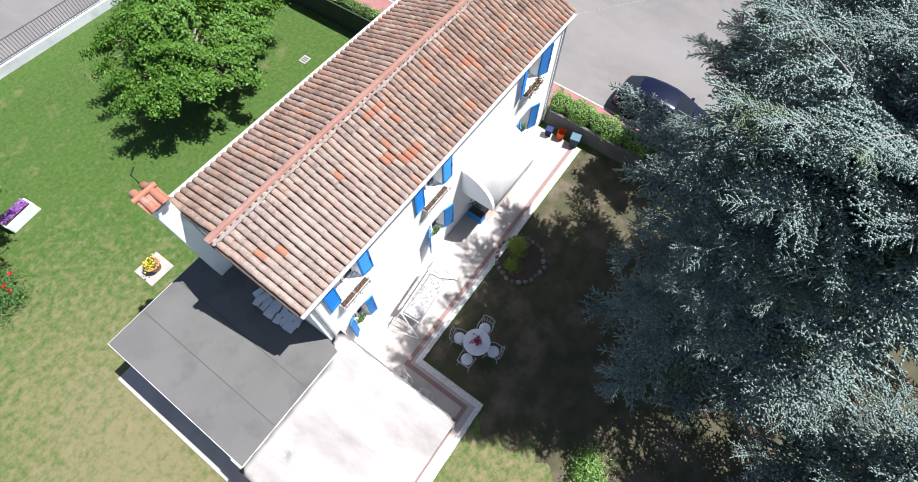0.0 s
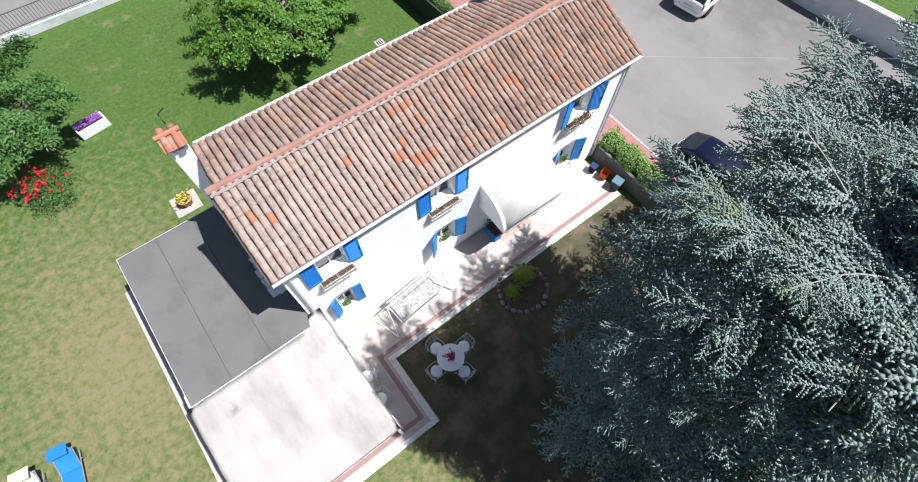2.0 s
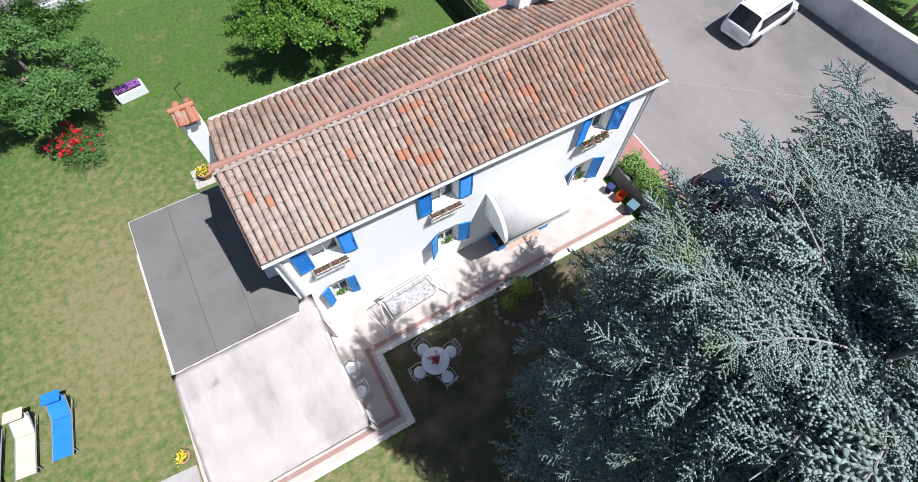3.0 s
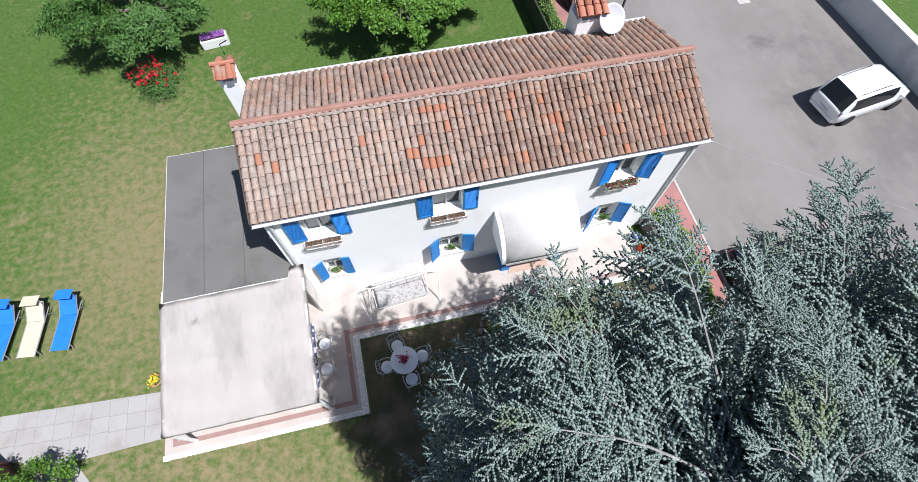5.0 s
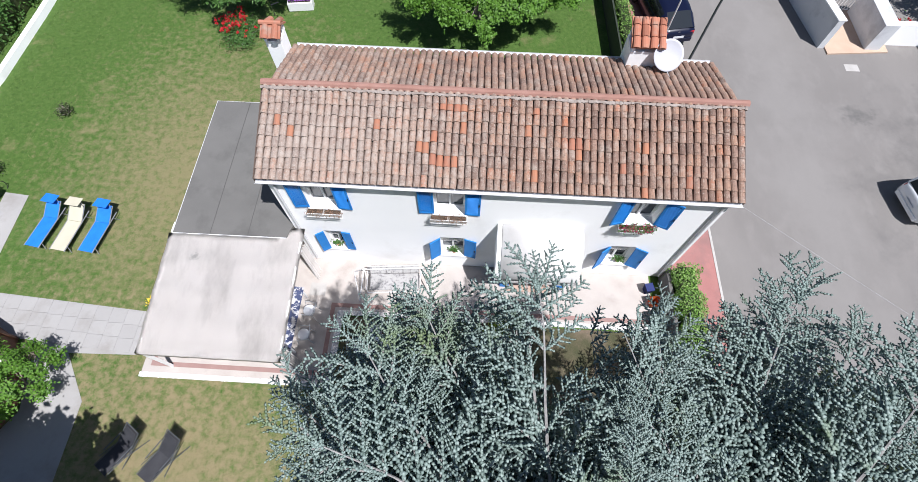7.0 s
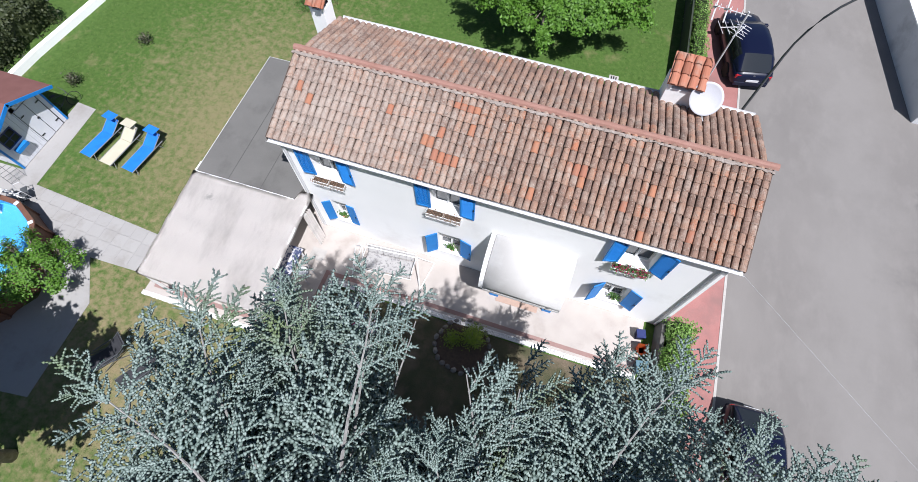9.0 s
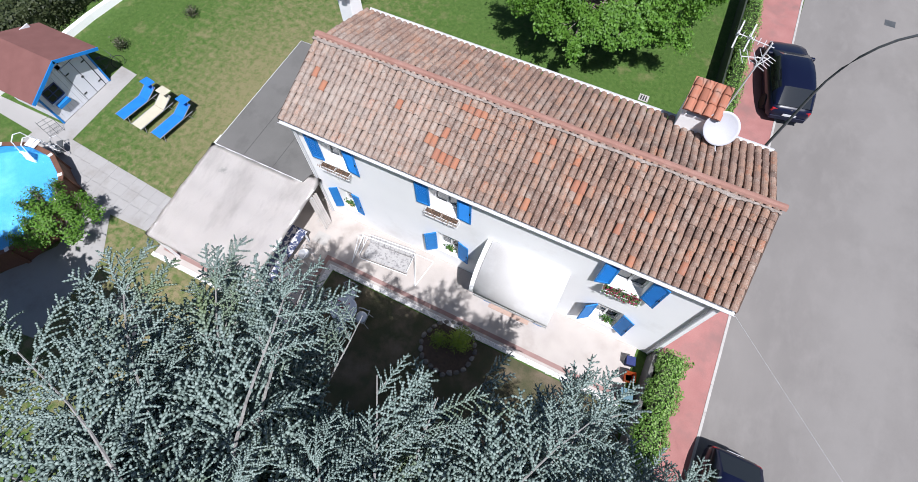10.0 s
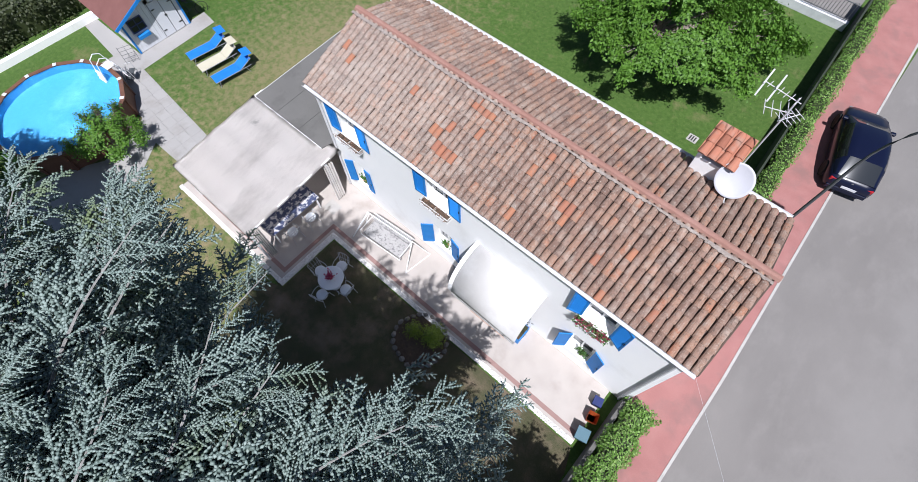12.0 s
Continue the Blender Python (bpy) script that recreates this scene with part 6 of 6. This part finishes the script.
hedge("hedge", "long clipped green hedge along the garden fence", 13.55, 5.7, 12.9, 24.2, 0.76, 1.5, 17000, 102, IVY)
slab("hedge_wall", bx(13.66, 13.8, -7.0, 0.09, 0, 0.85, 0.01), FELT, "grey rendered low wall under the hedge")
# near-black fence colour paints the hedge's shadow on its west side
FENCE_SHADE = material("fence_hedge_shadow", [(0.02, 0.026, 0.018), (0.04, 0.05, 0.034)], scale=4, fine=60, rough=0.8, bump=0.1)
slab("fence_wall", poly([(13.05, 5.2), (13.13, 5.2), (12.5, 24.2), (12.42, 24.2)], 0, 1.25), FENCE_SHADE, "fence panel behind the hedge, coloured near black for the hedge's shadow")

WLINE = [(-17.53, -9.37), (-17.31, -2.77), (-17.02, 4.15), (-16.49, 8.52), (-16.45, 12.97), (-16.7, 23.08)]
for (xa, ya), (xb, yb) in zip(WLINE, WLINE[1:]):
    slab("wall_west", poly([(xa - 0.13, ya + 0.002), (xa + 0.13, ya + 0.002), (xb + 0.13, yb - 0.002), (xb - 0.13, yb - 0.002)], 0, 0.36), WALL, "low white garden boundary wall")
hedge("boundary_hedge", "dark overgrown hedge behind the white wall", -19.4, -9.3, -18.6, 6.8, 2.0, 1.9, 15000, 103, OLIVE, 0.14)
hedge("boundary_hedge", "dark overgrown hedge behind the white wall", -18.0, 8.9, -18.2, 22.4, 1.8, 1.8, 9000, 104, LEAFD, 0.13)
slab("wall_north", bx(-16.0, 12.3, 22.2, 22.45, 0, 0.45, 0.01), EWALL, "low grey wall under the north railing")
rail = thing("railing", "grey metal railing on the low north wall", "railing", pose(0, 22.32, 0.45))
for z in (0.12, 0.9):
    part("bar", tb([(-15.9, 0, z), (12.2, 0, z)], 0.025, 5), STEEL, rail)
bm = bmesh.new()
for k in range(189):
    x = -15.9 + 0.149 * k
    box(bm, x - 0.011, x + 0.011, -0.011, 0.011, 0.0, 0.88)
tagged(part("baluster_rest", bm, STEEL, rail), kind="stuff")
slab("lane_north", bx(-40, 12.3, 22.5, 27.5, -0.1, 0.01), ASPHALT, "grey lane beyond the north railing")

# east side: rendered walls, gate recess
slab("wall_east", poly([(23.25, 13.1), (23.55, 13.1), (22.25, 21.8), (18.6, 60), (18.3, 60), (21.95, 21.8)], 0, 1.6), EWALL, "grey-white rendered street wall")
slab("wall_east_cap", poly([(23.2, 13.09), (23.6, 13.09), (22.3, 21.8), (18.65, 60), (18.25, 60), (21.9, 21.8)], 1.602, 1.66), WALL, "white coping on the street wall")
slab("entrance_floor", poly([(23.6, 12.65), (26.65, 12.95), (26.65, 15.95), (23.5, 15.95)], 0, 0.08), PEACH, "peach paved gate entrance")
slab("wall_gate_pier", bx(25.5, 26.22, 13.05, 15.85, 0, 1.5, 0.01), EWALL, "white rendered gate pier wall")
slab("wall_south", bx(26.25, 29.0, 13.52, 13.82, 0, 1.2, 0.01), WALL, "white rendered front garden wall")
slab("wall_side", poly([(28.85, 13.83), (29.15, 13.83), (30.08, -0.3), (31.7, -14), (31.4, -14), (29.78, -0.3)], 0, 1.5), EWALL, "grey-white rendered side wall of the yard")
slab("wall_side_cap", poly([(28.8, 13.83), (29.2, 13.83), (30.13, -0.3), (31.75, -14), (31.35, -14), (29.73, -0.3)], 1.502, 1.56), WALL, "white coping on the side wall")
gate = thing("gate", "white slatted metal gate in the wall recess", "gate", pose(23.56, 15.9, 0.08))
for k in range(12):
    part("bar", tb([(0.1 + 0.16 * k, 0, 0.05), (0.1 + 0.16 * k, 0, 1.3)], 0.016, 5), WHITE, gate)
for z in (0.1, 1.2):
    part("rail", tb([(0.02, 0, z), (1.93, 0, z)], 0.025, 5), WHITE, gate)
bush("red_flower_bed", "red flowers behind the white wall", "flower bed", 27.2, 14.65, 0.9, 0.5, 0.6, 900, 0.1, LEAFD, 96, 40, REDF)
blob_tree("yard_tree", "dark leafy tree behind the street wall", 30.5, 16.5, 4, 35, [(-0.8, 0, 2.6, 1.4, 1.1), (0.9, 0.3, 2.8, 1.4, 1.1), (0, -0.9, 2.4, 1.2, 1.0)], 9000, 0.15, LEAFD)
blob_tree("yard_tree", "dark leafy tree behind the side wall", 33.5, 0.5, 4, 36, [(-0.8, 0, 2.6, 1.6, 1.2), (0.9, 0.8, 2.8, 1.5, 1.1), (0, -1.2, 2.4, 1.5, 1.0)], 9000, 0.16, OLIVE)
slab("manhole_cover", bx(24.24, 24.9, 11.58, 12.04, 0.012, 0.018), KERB, "square pale manhole cover in the road")
slab("manhole_cover", bx(19.5, 20.0, 21.5, 21.95, 0.012, 0.018), STEEL, "dark manhole cover in the road")
slab("drain_cover", bx(9.8, 10.25, 11.33, 11.74, 0.0, 0.02), KERB, "slotted drain cover in the lawn")
for k in range(3):
    slab("drain_slot", bx(9.88 + 0.11 * k, 9.94 + 0.11 * k, 11.39, 11.68, 0.02, 0.024), BLACKP, "dark slot of the drain cover")

# ---- street lamp ----
sl = thing("street_lamp", "tall dark steel street lamp with a curved arm", "street lamp", pose(14.25, 7.32, 0))
pts = [(0, 0, 0), (0, 0, 3), (0, 0, 6.4)]
for k in range(1, 9):
    a = math.pi / 2 * k / 8
    pts.append((1.5 * (1 - math.cos(a)), 0, 6.4 + 2.65 * math.sin(a)))
pts.append((3.1, 0, 9.15))
part("pole", tb(pts, [0.07, 0.055, 0.042] + [0.033] * 9, 8), STEEL, sl, smooth=True)
part("lamp_head", bx(3.05, 3.75, -0.13, 0.13, 9.08, 9.22, 0.04), STEEL, sl)
part("base_plate", bx(-0.17, 0.17, -0.17, 0.17, 0.1, 0.13), STEEL, sl)

cable = thing("overhead_cable", "thin grey overhead cable from the house eave across the road", "cable")
part("wire", tb([(13.98 + 0.605 * d, 0.02 - 0.752 * d, 5.5 + 0.26 * d - 0.0012 * d * (45 - d)) for d in range(0, 46, 3)], 0.0022, 5), EWALL, cable)

# ---- cars ----


def car(name, label, m, paint, L, W, stations, cabin, rails=False):
    """stations: (x, half width, z low, z top); cabin: (x, half width low, z low, half width top, z top). Nose at +x."""
    t = thing(name, label, "car", m)

    def loft(rows, keep, close=True):
        bm = bmesh.new()
        rings = [[bm.verts.new(p) for p in row] for row in rows]
        n = len(rings[0])
        for i in range(len(rings) - 1):
            for k in range(n if close else n - 1):
                if keep(i, k):
                    bm.faces.new((rings[i][k], rings[i][(k + 1) % n], rings[i + 1][(k + 1) % n], rings[i + 1][k]))
        if close:
            bm.faces.new(rings[0][::-1])
            bm.faces.new(rings[-1])
        bmesh.ops.remove_doubles(bm, verts=bm.verts[:], dist=0.0005)
        loose = [v for v in bm.verts if not v.link_faces]
        bmesh.ops.delete(bm, geom=loose, context="VERTS")
        bmesh.ops.recalc_face_normals(bm, faces=bm.faces[:])
        return bm

    rows = []
    for x, hw, zl, zt in stations:
        zm = zl + (zt - zl) * 0.55
        half = [(hw * 0.86, zl), (hw, zl + 0.12), (hw, zm), (hw * 0.97, zt - 0.1), (hw * 0.9, zt - 0.02), (hw * 0.55, zt + 0.01)]
        rows.append([(x, y, z) for y, z in half] + [(x, -y, z) for y, z in half[::-1]])
    part("body", loft(rows, lambda i, k: True), paint, t, smooth=True)
    rows = []
    for x, hb, zb, ht, zt in cabin:
        q = zt - zb
        half = [(hb, zb), (hb * 0.5 + ht * 0.5 + 0.035 * (q > 0.1), zb + 0.55 * q), (ht + 0.02, zb + 0.84 * q), (ht - 0.06, zb + 0.96 * q), (ht * 0.62, zt)]
        rows.append([(x, y, z) for y, z in half] + [(x, -y, z) for y, z in half[::-1]])
    nc = len(cabin)
    side_glass = lambda i, k: k in (0, 1, 7, 8) and 1 <= i < nc - 2
    front = lambda i, k: k in (3, 4, 5) and i == 0
    rear = lambda i, k: k in (3, 4, 5) and i == nc - 2
    part("roof", loft(rows, lambda i, k: k != 9 and not (side_glass(i, k) or front(i, k) or rear(i, k)), False), paint, t, smooth=True)
    part("windscreen", loft(rows, front, False), CARGLASS, t, smooth=True)
    part("rear_window", loft(rows, rear, False), REARGL, t, smooth=True)
    for i in range(1, nc - 2):
        for ks in ((0, 1), (7, 8)):
            part("side_window", loft(rows, lambda a_, b_, i=i, ks=ks: a_ == i and b_ in ks, False), CARGLASS, t, smooth=True)
    for x in (L * 0.32, -L * 0.30):
        for s in (-1, 1):
            wh = part("wheel", bx(-0.02, 0.02, -0.02, 0.02, -0.02, 0.02), BLACKP, t)
            wh.location = (x, s * (W / 2 - 0.08), 0.31)
            ty = part("tyre", lathe([(0.2, -0.1), (0.31, -0.1), (0.325, -0.05), (0.325, 0.05), (0.31, 0.1), (0.2, 0.1)], 20), TYRE, wh)
            ty.rotation_euler = (math.pi / 2, 0, 0)
            ri = part("rim", lathe([(0.05, -0.085), (0.2, -0.098), (0.2, 0.098), (0.05, 0.085)], 14), ALLOY, wh)
            ri.rotation_euler = (math.pi / 2, 0, 0)
    xr, xf = stations[0][0], stations[-1][0]
    for s in (-1, 1):
        hw = stations[1][1]
        ztl = stations[1][3] - 0.12
        part("tail_light", bx(stations[1][0] - 0.07, stations[1][0] + 0.22, s * hw * 0.78 - 0.13, s * hw * 0.78 + 0.13 + 0.0, ztl - 0.16, ztl + 0.04, 0.03), TAIL, t)
        hwf, zf = stations[-2][1], stations[-2][3]
        part("headlight", bx(stations[-2][0] - 0.1, stations[-2][0] + 0.06, s * hwf * 0.72 - 0.16, s * hwf * 0.72 + 0.16, zf - 0.2, zf - 0.03, 0.03), HEAD, t)
        cx = cabin[1][0] - 0.05 if cabin[0][0] > 0 else cabin[1][0]
        part("wing_mirror", bx(cabin[0][0] - 0.35, cabin[0][0] - 0.2, s * (W / 2 - 0.02) - 0.1, s * (W / 2 - 0.02) + 0.1, 0.9, 1.03, 0.03), paint, t)
        if rails:
            part("roof_rail", tb([(cabin[2][0] - 0.2, s * (cabin[2][3] - 0.1), cabin[2][4] + 0.02), (cabin[-2][0] + 0.25, s * (cabin[-2][3] - 0.1), cabin[-2][4] + 0.02)], 0.022, 6), BLACKP, t)
    part("bumper_trim", bx(xr - 0.03, xr + 0.12, -W * 0.4, W * 0.4, 0.3, 0.5, 0.02), paint, t)
    part("number_plate", bx(xr - 0.045, xr - 0.031, -0.26, 0.26, 0.55, 0.66), PLATE, t)
    part("badge", lathe([(0.045, 0), (0.05, 0.012)], 12), ALLOY, t).matrix_local = pose(stations[1][0] - 0.06, 0, stations[1][3] - 0.1, 0, -90, 0)
    return t


HATCH = [(-2.12, 0.66, 0.34, 0.72), (-2.0, 0.80, 0.25, 0.9), (-1.5, 0.87, 0.2, 0.95), (0, 0.89, 0.19, 0.94), (1.1, 0.88, 0.2, 0.93), (1.7, 0.82, 0.22, 0.82), (2.0, 0.72, 0.27, 0.7), (2.14, 0.55, 0.34, 0.58)]
HCAB = [(1.2, 0.78, 0.92, 0.76, 0.93), (0.45, 0.82, 0.93, 0.62, 1.38), (0.1, 0.84, 0.94, 0.65, 1.45), (-0.45, 0.85, 0.94, 0.66, 1.47), (-1.0, 0.84, 0.94, 0.65, 1.44), (-1.35, 0.83, 0.94, 0.62, 1.38), (-1.98, 0.74, 0.9, 0.68, 0.95)]
VAN = [(-2.2, 0.72, 0.33, 0.95), (-2.1, 0.84, 0.26, 1.0), (-1.5, 0.89, 0.22, 1.0), (0, 0.9, 0.22, 1.0), (1.0, 0.89, 0.22, 1.0), (1.7, 0.84, 0.23, 0.92), (2.05, 0.74, 0.28, 0.78), (2.2, 0.56, 0.36, 0.62)]
VCAB = [(1.5, 0.8, 0.98, 0.78, 0.99), (0.65, 0.85, 0.99, 0.7, 1.68), (0.2, 0.86, 0.99, 0.73, 1.79), (-0.6, 0.86, 0.99, 0.74, 1.82), (-1.4, 0.86, 0.99, 0.74, 1.8), (-1.85, 0.85, 0.99, 0.72, 1.74), (-2.14, 0.82, 0.98, 0.78, 1.0)]
car("car", "dark navy hatchback parked beside the hedge", pose(16.99, -4.14, 0.012, 0, 0, -88), NAVY, 4.25, 1.78, HATCH, HCAB)
car("car", "black hatchback parked half on the pavement", pose(15.5, 14.85, 0.06, 0, 0, 102) @ Matrix.Scale(1.06, 4), NAVY, 4.25, 1.78, HATCH, HCAB)
car("van", "white compact people carrier with roof rails parked in the yard", pose(26.16, 3.99, 0.012, 0, 0, 8), VANW, 4.4, 1.8, VAN, VCAB, True)

# ---- dining table under the canopy ----
NAVYCLOTH = material("navy_print_cloth", [(0.03, 0.04, 0.09), (0.06, 0.075, 0.15)], scale=4, fine=60, rough=0.9, bump=0.1, blotch=(0.5, 0.5, 0.52), blotch_scale=6, blotch_at=(0.5, 0.56))
dt = thing("dining_table", "long table under the awning covered with white and blue cloths", "table", pose(-0.1, -2.6, 0.05))
part("tabletop", bx(-0.45, 0.45, -1.15, 1.15, 0.7, 0.74, 0.006), WHITE, dt)
part("cloth", bx(-0.47, 0.47, -1.17, 1.17, 0.742, 0.752), NAVYCLOTH, dt)
for sx in (-0.38, 0.38):
    for sy in (-1.05, 1.05):
        part("leg", bx(sx - 0.03, sx + 0.03, sy - 0.03, sy + 0.03, 0, 0.7), WHITE, dt)
ch2 = copy_thing(ch, pose(0.62, -2.2, 0.05, 0, 0, 82))
ch2["group"] = "chairs at the terrace table"
ch2["label"] = "openwork grey iron garden chair under the awning"
copy_thing(ch2, pose(0.6, -3.1, 0.05, 0, 0, 96))

# ---- grass blades on the lawn ----


def lawn_blades(n, seed):
    g = np.random.default_rng(seed)
    c = np.stack([g.uniform(-16, 13, n), g.uniform(-12, 20.5, n), np.zeros(n)], 1)
    x, y = c[:, 0], c[:, 1]
    off = ((x > -4.9) & (x < 14.5) & (y > -4.9) & (y < 5.2)) | ((x > 1) & (y < 0)) | ((y < -1.7) & (x < -4.7) & (y > -4.1)) | ((x < -11.2) & (y < 2.4) & (y > -9)) | ((x < -6) & (y < -3.8))
    c = c[~off]
    n = len(c)
    k = 4
    P = np.repeat(c, k, axis=0) + np.concatenate([g.normal(size=(n * k, 2)) * 0.045, np.zeros((n * k, 1))], 1)
    a = g.uniform(0, 2 * math.pi, n * k)
    w = np.stack([np.cos(a), np.sin(a), np.zeros(n * k)], 1) * 0.012
    tip = P + np.stack([g.normal(size=n * k) * 0.035, g.normal(size=n * k) * 0.035, g.uniform(0.012, 0.035, n * k)], 1)
    V = np.stack([P - w, P + w, tip], 1).reshape(-1, 3)
    return V, np.arange(len(V)).reshape(-1, 3)


BLADE = leafmat("grass_blade", [(0.045, 0.09, 0.014), (0.077, 0.14, 0.027), (0.155, 0.2, 0.063)], rough=0.7, trans=0.2)
for centre, radii, most in DRY_ZONES:
    add_zone(BLADE, (0.28, 0.225, 0.13), centre, radii, 3.4, most)
v, f = lawn_blades(60000, 111)
tagged(part("grass", mesh_np("grass", v, f, BLADE)), "short tufted lawn grass blades", "grass", kind="stuff")

# ---- roof tiles ----
lay_tiles(EF, RG, RX0 + 0.02, RX1 - 0.02, 0.209, 0.328, (2.9, 9.3), roof)
lay_tiles(EB, RG, RX0 + 0.2, RX1 - 0.17, 0.209, 0.328, (99, 99), roof)
